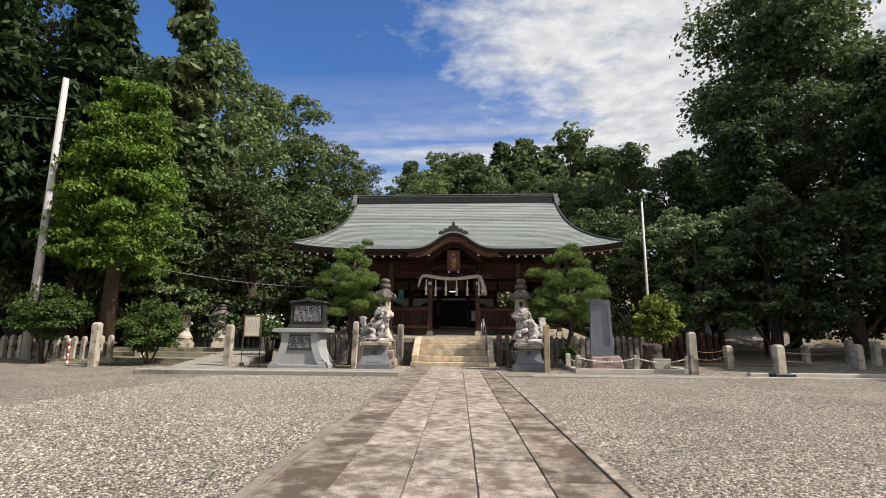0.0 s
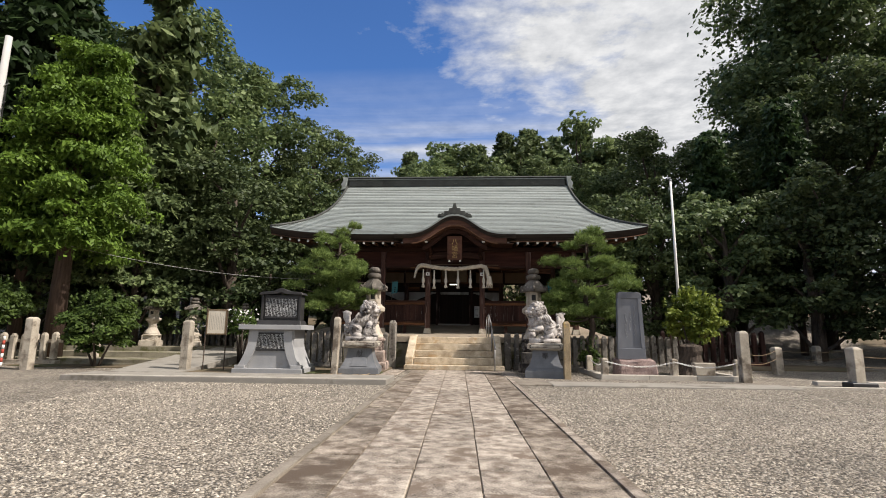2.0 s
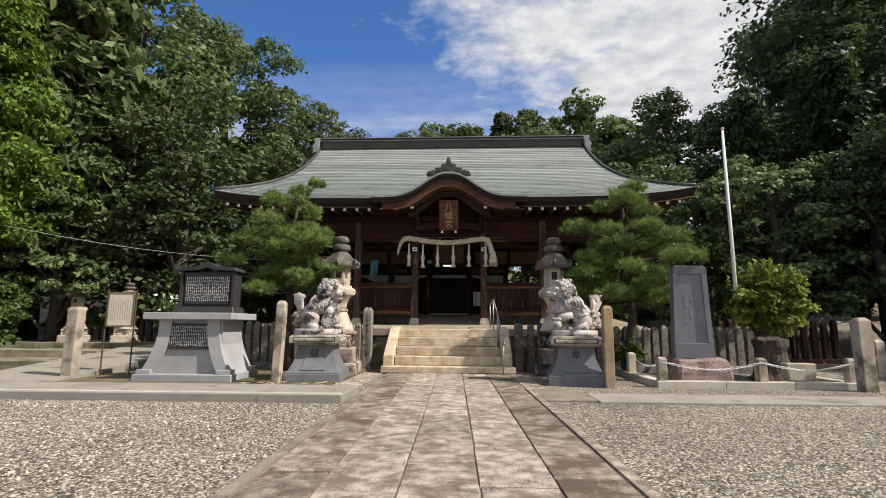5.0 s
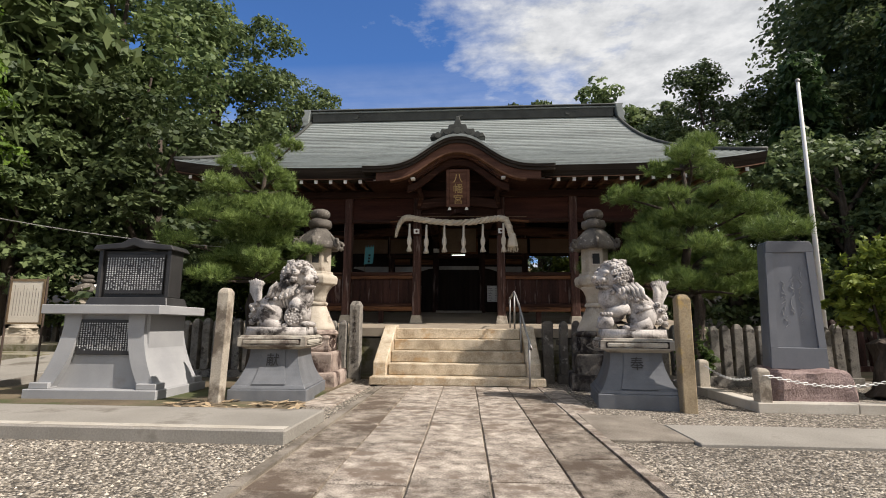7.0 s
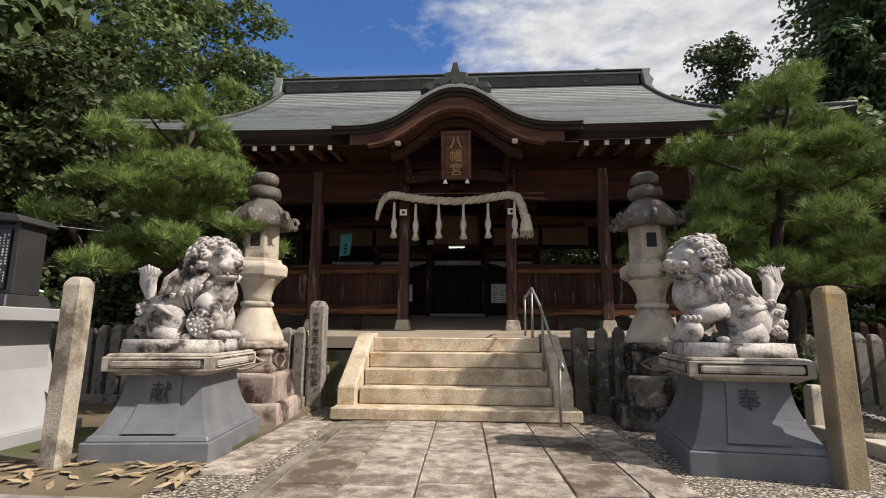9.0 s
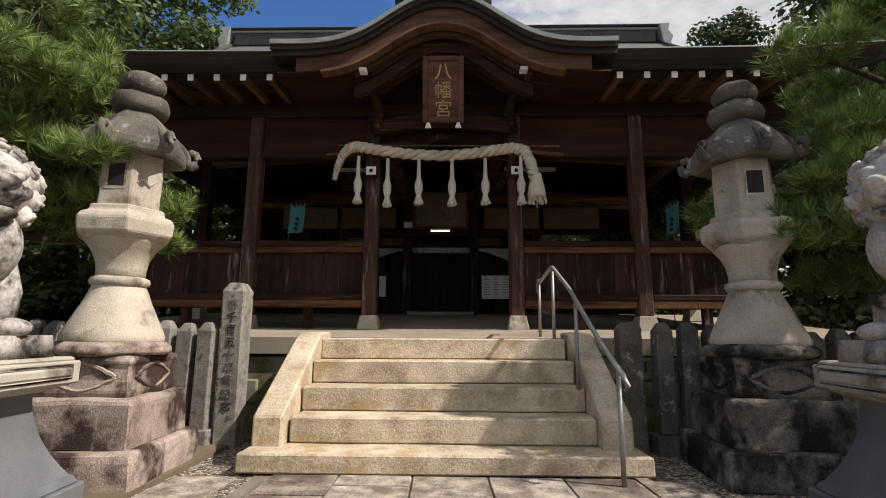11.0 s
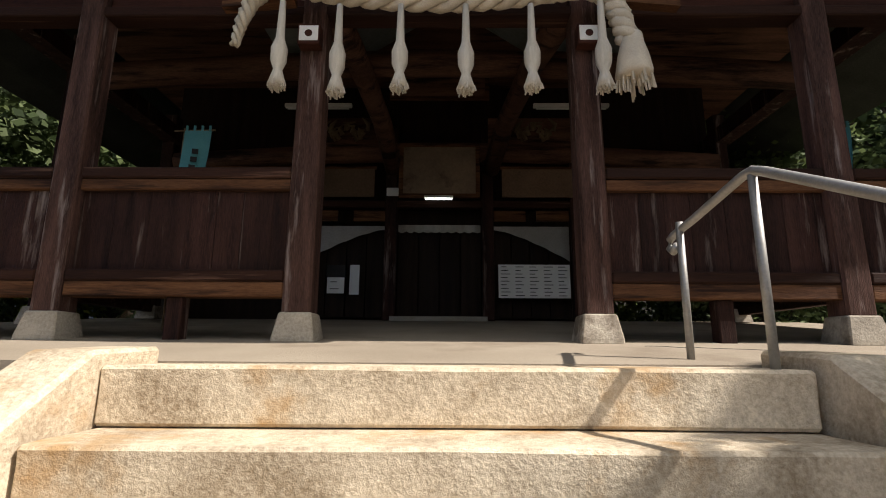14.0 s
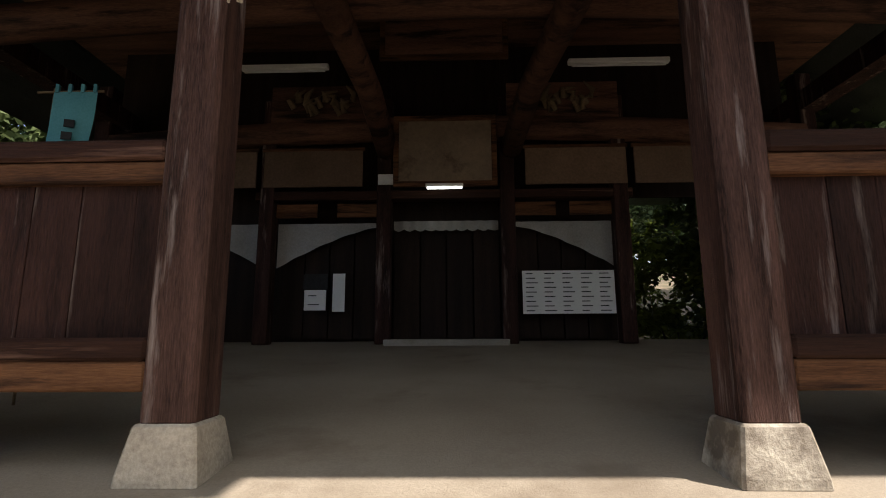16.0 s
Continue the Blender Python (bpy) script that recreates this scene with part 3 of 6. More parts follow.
rail = thing("handrail", "bent galvanised steel pipe handrail beside the steps", "handrail")
line = [(1.405, 22.88, 1.93), (1.40, 22.93, 1.90), (1.40, 22.97, 1.93), (1.40, 22.96, 1.98), (1.40, 22.90, 2.00), (1.42, 22.70, 2.04), (1.46, 22.24, 2.145), (1.47, 22.17, 2.15), (1.475, 22.10, 2.12), (1.53, 21.5, 1.80), (1.59, 20.6, 1.22), (1.63, 20.05, 0.92), (1.64, 19.98, 0.84), (1.64, 20.02, 0.80)]
part("rail_pipe", Shape().tube(line, 0.025, 10), STEEL, rail, smooth=True)
for x0, y0, z0, z1 in ((1.40, 22.82, 1.24, 2.06), (1.47, 22.18, 1.2, 2.13), (1.545, 21.3, 0.68, 1.65), (1.62, 20.15, -0.02, 0.96)):
    part("rail_post", Shape().tube([(x0, y0, z0), (x0, y0, z1)], 0.022, 10), STEEL, rail, smooth=True)

# ---- hall: platform and floor ----
p = Shape().box(-6.6, 6.6, 22.62, 31, 0.0, 0.95)
solo("platform_wall", p, MOSSY, "mossy stone block wall of the hall's platform", "wall", kind="structure", cuts=3, rough=0.02)
p = Shape()
fx = 6.7
p.add([(-fx, 22.55, 1.0), (fx, 22.55, 1.0), (fx, 22.55, 1.224), (-fx, 22.55, 1.224), (fx, 29.6, 1.86), (-fx, 29.6, 1.86), (fx, 31, 1.86), (-fx, 31, 1.86), (fx, 31, 0.95), (-fx, 31, 0.95)],
      [(0, 1, 2, 3), (3, 2, 4, 5), (5, 4, 6, 7), (7, 6, 8, 9), (9, 8, 1, 0), (1, 8, 6, 4, 2), (0, 3, 5, 7, 9)])
solo("floor", p, SAND, "smooth sand-coloured concrete floor of the open hall", "floor", kind="structure")


def floor_z(y):
    return 1.224 + (1.86 - 1.224) * (min(y, 29.6) - 22.55) / 7.05


for row in range(3):
    x = -6.5
    while x < 6.4:
        w = rng.uniform(0.5, 1.0)
        if not (x + w > -1.9 and x < 1.9):
            part("block", Shape().box(x + 0.008, x + w - 0.008, 22.56, 22.64, 0.02 + 0.325 * row, 0.325 + 0.325 * row), MOSSY, bpy.data.objects["platform_wall"], bevel=0.015)
        x += w

for x0, y0 in ((1.38, 23.72),):
    pts, rr = [], random.Random(int(y0 * 10))
    for k in range(12):
        x0, y0 = x0 + 0.10 + rr.uniform(-0.03, 0.03), y0 - 0.05 + rr.uniform(-0.06, 0.06)
        pts.append((x0, y0, floor_z(y0) + 0.001))
    part("crack", Shape().tube(pts, 0.0025, 4), INK, bpy.data.objects["floor"], "dark hairline crack")

# ---- hall: frame ----
hall = thing("shrine_hall", "open dark-timber worship hall under a green copper roof", "shrine", at=pose(0, 0, 0), kind="structure")
PX = (-5.45, -3.37, -1.26, 1.24, 3.37, 5.45)
for x in PX:
    b = floor_z(24.05) - 0.02
    part("pillar_base", Shape().lathe([(0.25, b), (0.245, b + 0.05), (0.2, b + 0.22), (0.19, b + 0.25)], 4, math.pi / 4, (x, 24.1)), PALE, hall, "pale granite footing stone", bevel=0.012)
    part("pillar", Shape().box(x - 0.122, x + 0.122, 23.978, 24.222, b + 0.235, 5.35, 0.008, 0.008), POST, hall, bevel=0.02)
for x in (-5.45, 5.45):
    for y in (26.6, 29.2):
        xx = x + axis(y)
        b = floor_z(y)
        part("pillar_base", Shape().lathe([(0.27, b), (0.21, b + 0.24)], 4, math.pi / 4, (xx, y)), PALE, hall, "pale granite footing stone")
        part("pillar", Shape().box(xx - 0.12, xx + 0.12, y - 0.12, y + 0.12, b + 0.22, 5.9), WOOD, hall, bevel=0.015)
part("main_beam", Shape().box(-6.1, 6.1, 23.94, 24.26, 5.12, 5.34), BEAM, hall, bevel=0.02)
part("lintel", Shape().box(-6.0, 6.0, 23.995, 24.205, 4.36, 4.46), BEAM, hall, bevel=0.012)
for a, b in zip(PX, PX[1:]):
    part("frieze_board", Shape().box(a + 0.125, b - 0.125, 24.06, 24.10, 4.462, 5.118), BEAM if abs(a + b) < 0.5 else REDW, hall)
    if abs(a + b) > 0.5:
        part("top_rail", Shape().box(a + 0.124, b - 0.124, 24.0, 24.2, 2.76, 2.86), BEAM, hall, bevel=0.015)
        part("hand_rail", Shape().box(a + 0.124, b - 0.124, 24.02, 24.18, 2.655, 2.757), RAILW, hall, "sun-bleached orange-brown rail", bevel=0.01)
        part("low_rail", Shape().box(a + 0.124, b - 0.124, 23.99, 24.21, 1.845, 1.945), BEAM, hall, bevel=0.015)
        part("sill_rail", Shape().box(a + 0.124, b - 0.124, 24.0, 24.2, 1.715, 1.843), RAILW, hall, "sun-bleached orange-brown rail", bevel=0.01)
        x = a + 0.126
        while x < b - 0.14:
            w = min(rng.uniform(0.2, 0.34), b - 0.126 - x)
            part("wall_board", Shape().box(x + 0.002, x + w - 0.002, 24.07 + rng.uniform(0, 0.006), 24.105, 1.94, 2.66), WOOD, hall)
            x += w
        # short props under the bench rail
        xm = (a + b) / 2
        part("prop", Shape().box(xm - 0.07, xm + 0.07, 24.05, 24.19, floor_z(24.1) - 0.02, 1.72), WOOD, hall, bevel=0.01)
for x in (-5.45, 5.45):
    for y0, y1 in ((24.2, 26.5), (26.7, 29.1)):
        xx = x + axis((y0 + y1) / 2)
        part("side_rail", Shape().box(xx - 0.08, xx + 0.08, y0, y1, 2.66, 2.84), BEAM, hall, bevel=0.01)
        part("side_rail", Shape().box(xx - 0.08, xx + 0.08, y0, y1, 1.95, 2.1), BEAM, hall, bevel=0.01)
        part("side_board", Shape().box(xx - 0.02, xx + 0.02, y0, y1, 2.1, 2.66), WOOD, hall)
    part("side_beam", Shape().box(x - 0.15 + axis(26.6), x + 0.15 + axis(26.6), 24.25, 31, 5.3, 5.6), WOOD, hall)
# curved rainbow beams between the inner pillars and the ceiling
for y, z, x0, x1 in ((26.6, 5.25, -5.4, 5.3), (29.15, 4.9, -5.4, 5.2)):
    seg = Shape()
    pts = [(x0 + (x1 - x0) * k / 16, y, z + 0.22 * math.sin(math.pi * k / 16)) for k in range(17)]
    seg.tube(pts, 0.2, 8)
    part("tie_beam", seg, INBEAM, hall, smooth=True)
for s in (-1, 1):
    part("cross_beam", Shape().tube([(s * 1.25, 24.2, 4.75), (s * 1.2 - 0.05, 26.0, 5.15), (s * 1.05 - 0.1, 27.8, 5.1), (s * 0.95 - 0.14, 29.1, 4.75)], 0.17, 8), INBEAM, hall, smooth=True)
    part("bracket_arm", Shape().prism([(s * 1.40, 4.36), (s * 2.05, 4.30), (s * 2.05, 4.36), (s * 1.40, 4.42)], 23.8, 23.9), RAILW, hall)
ceil = Shape().box(-6.4, 6.4, 25.4, 31.2, 6.85, 6.95)
tagged(part("ceiling", ceil, INBEAM), "dark plank ceiling of the hall", "ceiling", kind="structure")

# inner front with curtain, doors and boards
iy = 29.2
ax = axis(iy) - 0.05
for x in (-2.72, -0.93, 0.93, 2.62):
    part("inner_pillar", Shape().box(x + ax - 0.11, x + ax + 0.11, iy - 0.11, iy + 0.11, floor_z(iy), 5.6), WOOD, hall, bevel=0.01)
part("inner_lintel", Shape().box(ax - 2.9, ax + 2.8, iy - 0.1, iy + 0.1, 3.98, 4.12), BEAM, hall, bevel=0.01)
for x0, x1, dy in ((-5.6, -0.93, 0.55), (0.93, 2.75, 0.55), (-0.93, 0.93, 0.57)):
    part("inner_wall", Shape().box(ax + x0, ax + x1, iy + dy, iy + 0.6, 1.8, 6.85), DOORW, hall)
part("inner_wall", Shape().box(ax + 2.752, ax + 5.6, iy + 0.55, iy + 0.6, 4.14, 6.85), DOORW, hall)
for x in (-2.3, -1.35, 1.35, 2.2):
    part("transom_panel", Shape().box(ax + x - 0.32, ax + x + 0.32, iy + 0.03, iy + 0.06, 3.74, 3.95), RAILW, hall)
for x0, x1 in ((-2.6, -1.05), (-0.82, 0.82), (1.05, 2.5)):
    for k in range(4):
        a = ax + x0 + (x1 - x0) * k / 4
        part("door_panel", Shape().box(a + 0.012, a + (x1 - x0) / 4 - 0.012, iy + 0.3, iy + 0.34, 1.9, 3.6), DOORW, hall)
part("door_step", Shape().box(ax - 0.9, ax + 0.9, iy - 0.2, iy + 0.3, floor_z(iy) - 0.05, floor_z(iy) + 0.07), CONC, hall, "pale concrete door step", bevel=0.01)


def drape(x0, x1, swing):
    """A hanging cloth whose lower edge is gathered up to one side, with pleats."""
    sh = Shape()
    n = 28
    for k in range(n + 1):
        t = k / n
        x = x0 + (x1 - x0) * t
        low = 3.62 - 0.62 * (t if swing > 0 else 1 - t) ** 1.4 - 0.03
        for j in range(5):
            z = 3.66 + (low - 3.66) * j / 4
            sh.v.append((x, iy + 0.12 + 0.018 * math.sin(t * 26) * (0.4 + j / 5), z))
    for k in range(n):
        for j in range(4):
            a = k * 5 + j
            sh.f.append((a, a + 5, a + 6, a + 1))
    return sh


for x0, x1, sw in ((-4.3, -2.8, 1), (-2.6, -1.05, -1), (1.05, 2.52, 1)):
    solo("curtain", drape(ax + x0, ax + x1, sw), CLOTH, "white shrine curtain gathered up towards one side", "curtain", group="curtains of the inner front", smooth=True)


def wall_notice(x0, x1, z0, z1, y, rows, cols, label):
    ob = solo("notice_board", Shape().box(x0, x1, y, y + 0.02, z0, z1), PAPER, label, "notice")
    for c in range(cols):
        for r in range(rows):
            a = x0 + (x1 - x0) * (c + 0.18) / cols
            b = x0 + (x1 - x0) * (c + 0.18 + 0.64 * (0.6 + 0.4 * ((r * 7 + c * 3) % 5) / 4)) / cols
            z = z1 - (z1 - z0) * (r + 0.65) / (rows + 0.3)
            part("text_line", Shape().box(a, b, y - 0.004, y, z - 0.007, z + 0.007), INK, ob)
    return ob


wall_notice(ax + 1.12, ax + 2.46, 2.25, 2.88, iy - 0.05, 9, 5, "large white price notice with rows of black writing")
wall_notice(ax - 2.1, ax - 1.78, 2.32, 2.62, iy - 0.05, 2, 1, "small white paper notice pinned on dark wood")
solo("framed_picture", Shape().box(ax - 2.12, ax - 1.76, iy - 0.05, iy - 0.03, 2.63, 2.86), INK, "dark framed picture above a paper notice", "picture")
solo("paper_strip", Shape().box(ax - 1.68, ax - 1.5, iy - 0.05, iy - 0.035, 2.3, 2.86), PAPER, "narrow white paper notice", "notice")
solo("paper_card", Shape().box(ax - 1.02, ax - 0.78, iy - 0.14, iy - 0.12, 4.2, 4.36), PAPER, "small white card fixed to an inner pillar", "card")
tablet = thing("votive_tablet", "faded framed wooden votive tablet over the inner door", "plaque")
part("tablet_board", Shape().box(ax - 0.70, ax + 0.70, iy - 0.30, iy - 0.27, 4.18, 5.14), surf("faded_board", (0.16, 0.12, 0.085), (0.27, 0.2, 0.14), 1.5, 20, spot=(0.09, 0.06, 0.04), spot_scale=1.8), tablet)
for a, b, c, d in ((-0.77, 0.77, 5.13, 5.21), (-0.77, 0.77, 4.11, 4.19), (-0.77, -0.69, 4.19, 5.13), (0.69, 0.77, 4.19, 5.13)):
    part("tablet_frame", Shape().box(ax + a, ax + b, iy - 0.33, iy - 0.26, c, d), RAILW, tablet, bevel=0.01)
for x in (-3.62, -2.0, 1.95, 3.57):
    p = thing("donor_board", "long brown wooden board of donors' names", "plaque", group="boards over the inner front")
    part("panel_board", Shape().box(ax + x - 0.75, ax + x + 0.75, iy - 0.2, iy - 0.17, 4.16, 4.72), surf("plank_brown", (0.1, 0.065, 0.04), (0.18, 0.115, 0.075), 1.5, 25), p)
    part("panel_frame", Shape().box(ax + x - 0.78, ax + x + 0.78, iy - 0.21, iy - 0.165, 4.72, 4.77), RAILW, p)
upper = thing("votive_tablet", "dim framed wooden tablet high under the ceiling", "plaque")
part("tablet_board", Shape().box(ax - 0.85, ax + 0.85, iy - 0.75, iy - 0.72, 5.95, 6.72), INBEAM, upper)
for a, b, c, d in ((-0.93, 0.93, 6.72, 6.80), (-0.93, 0.93, 5.87, 5.95), (-0.93, -0.85, 5.95, 6.72), (0.85, 0.93, 5.95, 6.72)):
    part("tablet_frame", Shape().box(ax + a, ax + b, iy - 0.78, iy - 0.71, c, d), RAILW, upper, bevel=0.01)
for x in (-1.85, 1.8):
    carv = Shape()
    rc = random.Random(int(x * 10))
    for k in range(16):
        u0 = -0.48 + 0.06 * k
        z0 = 5.42 + 0.12 * math.sin(k * 0.9)
        carv.tube([(ax + x + u0, iy - 0.2, z0), (ax + x + u0 + rc.uniform(-0.1, 0.1), iy - 0.27, z0 + rc.uniform(0.05, 0.14)), (ax + x + u0 + rc.uniform(-0.16, 0.16), iy - 0.24, z0 + rc.uniform(0.12, 0.26))], [0.05, 0.045, 0.012], 7)
    solo("carved_frieze", carv, BAMBOO, "pale weathered openwork carving between the beams", "carving", group="carvings over the inner front", smooth=True)
    part("carving_board", Shape().box(ax + x - 0.85, ax + x + 0.85, iy - 0.16, iy - 0.12, 5.2, 5.8), INBEAM, hall)
band_cloth = Shape()
for k in range(41):
    t = k / 40
    x = ax - 0.80 + 1.6 * t
    band_cloth.v += [(x, iy + 0.1 + 0.012 * math.sin(k * 1.3), 3.68), (x, iy + 0.1 + 0.02 * math.sin(k * 1.3), 3.55 - 0.03 * abs(math.sin(k * 0.78)))]
band_cloth.f = [(2 * k, 2 * k + 2, 2 * k + 3, 2 * k + 1) for k in range(40)]
solo("curtain", band_cloth, CLOTH, "short white curtain band across the doorway", "curtain", group="curtains of the inner front", smooth=True)
for x0, x1 in ((-2.9, -1.72), (1.46, 2.78)):
    f = thing("tube_lamp", "unlit white fluorescent lamp fixture on a beam", "lamp", group="lamps in the hall")
    part("housing", Shape().box(x0, x1, 27.9, 27.98, 5.46, 5.53), WHITE, f, bevel=0.01)
    part("tube", Shape().tube([(x0 + 0.05, 27.94, 5.44), (x1 - 0.05, 27.94, 5.44)], 0.016, 8), PAPER, f)
f = thing("tube_lamp", "small lit fluorescent lamp above the door", "lamp", group="lamps in the hall")
part("housing", Shape().box(-0.47, 0.07, 28.72, 28.78, 4.06, 4.10), WHITE, f)
part("tube", Shape().tube([(-0.45, 28.75, 4.04), (0.05, 28.75, 4.04)], 0.016, 8), GLOW, f)
for x, y, r in ((-3.0, 25.4, 0.35), (4.55, 25.4, -1.0)):
    b = thing("hanging_banner", "small teal cloth banner on a bamboo rod above the rail", "banner", at=pose(x, y, -0.45, 0, 0, math.degrees(r)), group="banners in the hall")
    b.scale = (0.75, 1.0, 1.0)
    part("rod", Shape().tube([(-0.34, 0, 4.25), (0.24, 0, 4.33)], 0.011, 6), BAMBOO, b)
    part("pole", Shape().tube([(-0.2, 0.03, floor_z(y) + 0.45), (-0.21, 0.03, 4.31)], 0.012, 6), BAMBOO, b)
    cloth = Shape()
    for k in range(9):
        for q in range(7):
            u0, t0 = -0.19 + 0.38 * q / 6, k / 8
            cloth.v.append((u0 - 0.05 * t0 + 0.01 * math.sin(3 * t0), -0.02 + 0.03 * math.sin(q * 1.3 + t0 * 2.5) * t0, 4.265 + 0.045 * q / 6 - 0.56 * t0))
    cloth.f = [(k * 7 + q, k * 7 + q + 1, k * 7 + q + 8, k * 7 + q + 7) for k in range(8) for q in range(6)]
    ob = part("cloth", cloth, TEAL, b, smooth=True)
    for k in range(4):
        part("loop", Shape().box(-0.18 + 0.11 * k, -0.15 + 0.11 * k, -0.03, 0.006, 4.26 + 0.013 * k, 4.33 + 0.013 * k), TEAL, ob)
    for k in range(3):
        part("mark", Shape().box(-0.055 - 0.012 * k, 0.035 - 0.012 * k, -0.062, -0.052, 3.98 - 0.1 * k, 4.04 - 0.1 * k), INK, ob, "dark painted character")

# ---- hall: roof ----
RIDGE_Y, EAVE_Y, RIDGE_Z, EAVE_Z = 29.5, 22.9, 10.02, 5.74


def roof_pt(s, t):
    """s from -1 to 1 across, t from 0 at the ridge to 1 at the eave."""
    t = min(t, 1.0)
    w = 6.45 + 0.35 * t + 1.75 * t ** 3.2
    y = RIDGE_Y + (EAVE_Y - RIDGE_Y) * t
    z = EAVE_Z + (RIDGE_Z - EAVE_Z) * ((1 - t) * 0.72 + 0.28 * (1 - t) ** 2.2)
    z += 0.40 * t ** 2 * abs(s) ** 5
    return Vector((s * w + axis(y) * 0.9, y + 0.25 * t * abs(s) ** 5, z))


def buried(p):
    """True where the main slope would lie below the entrance gable."""
    x = abs(p.x)
    return x < 2.3 and p.z < 5.62 + 0.90 * math.exp(-(x / 1.12) ** 2.2) + 0.03 * x


COURSES = 34
roof = thing("roof_main", "grey-green patinated copper roof laid in courses", "roof", kind="structure")
for k in range(COURSES):
    sh = Shape()
    t0, t1 = k / COURSES, (k + 1) / COURSES
    n = 72
    for i in range(n + 1):
        s = -1 + 2 * i / n
        a, b = roof_pt(s, t0), roof_pt(s, t1 + 0.004)
        sh.v += [a + Vector((0, 0, -0.01)), b + Vector((0, 0, 0.034)), b + Vector((0, 0.0, -0.03))]
    for i in range(n):
        a = 3 * i
        if not buried(roof_pt(-1 + (2 * i + 1) / n, t1)):
            sh.f += [(a, a + 1, a + 4, a + 3), (a + 1, a + 2, a + 5, a + 4)]
    part("copper_course", sh, COPPER, roof)
under = Shape()
n = 72
for k in range(9):
    for i in range(n + 1):
        under.v.append(roof_pt(-1 + 2 * i / n, k / 8) + Vector((0, 0.05, -0.05 - 0.28 * (k / 8))))
for k in range(8):
    for i in range(n):
        a = k * (n + 1) + i
        if not buried(roof_pt(-1 + (2 * i + 1) / n, (k + 1) / 8)):
            under.f.append((a, a + 1, a + n + 2, a + n + 1))
part("roof_boarding", under, RAFT, roof, "brown boards under the eave")
rear = Shape().add([(-6.8, 29.4, 10.1), (6.5, 29.4, 10.1), (8.4, 37, 5.9), (-8.6, 37, 5.9)], [(0, 1, 2, 3)])
part("rear_slope", rear, COPPER, roof)
for s in (-1, 1):
    side = Shape()
    pts = [roof_pt(s, k / 10) for k in range(11)]
    side.v = [p for p in pts] + [Vector((p.x, 2 * RIDGE_Y - p.y, p.z)) for p in pts]
    side.f = [(i, i + 1, i + 12, i + 11) for i in range(10)]
    part("gable_side", side, DKCOP, roof)
    sh = Shape()
    sh.tube([roof_pt(s, k / 12) + Vector((0, 0, 0.05)) for k in range(13)], 0.07, 6)
    part("verge_roll", sh, DKCOP, roof, smooth=True)
# thick shingled eave edge
e = Shape()
n = 60
for i in range(n + 1):
    p = roof_pt(-1 + 2 * i / n, 1.0)
    e.v += [p + Vector((0, -0.02, 0.0)), p + Vector((0, 0.06, -0.14)), p + Vector((0, 0.08, -0.16)), p + Vector((0, 0.2, -0.30)), p + Vector((0, 0.5, -0.30))]
for i in range(n):
    for j in range(4 if not buried(roof_pt(-1 + (2 * i + 1) / n, 1.0)) else 0):
        a = 5 * i + j
        e.f.append((a, a + 1, a + 6, a + 5))
part("eave_edge", e, EDGE, roof, "dark layered eave edge")
ridge = thing("roof_ridge", "dark copper-clad box ridge with end ornaments", "roof ridge", kind="structure")
rx0, rx1 = -6.75, 6.42
part("ridge_box", Shape().box(rx0 + 0.25, rx1 - 0.25, 29.25, 29.75, 9.9, 10.28), DKCOP, ridge, bevel=0.02)
part("ridge_band", Shape().box(rx0 + 0.1, rx1 - 0.1, 29.2, 29.8, 10.28, 10.33), COPPER, ridge)
part("ridge_cap", Shape().box(rx0, rx1, 29.1, 29.9, 10.36, 10.46, 0.04, 0.12), DKCOP, ridge, bevel=0.02)
part("ridge_core", Shape().box(rx0 + 0.2, rx1 - 0.2, 29.3, 29.7, 10.33, 10.37), EDGE, ridge)
for x in (-4.6, -0.15, 4.3):
    part("crest", Shape().tube([(x, 29.245, 10.1), (x, 29.20, 10.1)], 0.11, 14), DKCOP, ridge)
for x, s in ((rx0, -1), (rx1, 1)):
    part("ridge_end", Shape().prism([(x - s * 0.1, 9.72), (x + s * 0.22, 9.62), (x + s * 0.12, 9.8), (x + s * 0.2, 10.0), (x + s * 0.06, 10.2), (x + s * 0.12, 10.42), (x - s * 0.2, 10.4)], 29.1, 29.9), COPPER, ridge, bevel=0.02)


def gable(x):
    """Height of the wave-shaped gable over the entrance."""
    x = abs(x)
    return 5.66 + 0.90 * math.exp(-(x / 1.12) ** 2.2) + 0.03 * x


gab = thing("entrance_gable", "wave-shaped copper gable roof over the entrance", "roof", kind="structure")
gx = [-2.68 + 5.36 * i / 48 for i in range(49)]
sh = Shape()
GY = 22.62
for x in gx:
    z = gable(x)
    sh.v += [(x, GY, z), (x * 1.0, 24.4, z + 0.06), (x, 27.2, z + 0.1)]
for i in range(48):
    for j in range(2):
        a = 3 * i + j
        sh.f.append((a, a + 3, a + 4, a + 1))
part("gable_roof", sh, COPPER, gab, smooth=True)
for k in range(7):
    sh = Shape()
    y = GY + 0.03 + 0.16 * k
    for x in gx:
        sh.v += [(x, y, gable(x) + 0.001), (x, y, gable(x) + 0.018), (x, y + 0.15, gable(x) + 0.004)]
    for i in range(48):
        a = 3 * i
        sh.f += [(a, a + 3, a + 4, a + 1), (a + 1, a + 4, a + 5, a + 2)]
    part("copper_course", sh, COPPER, gab)


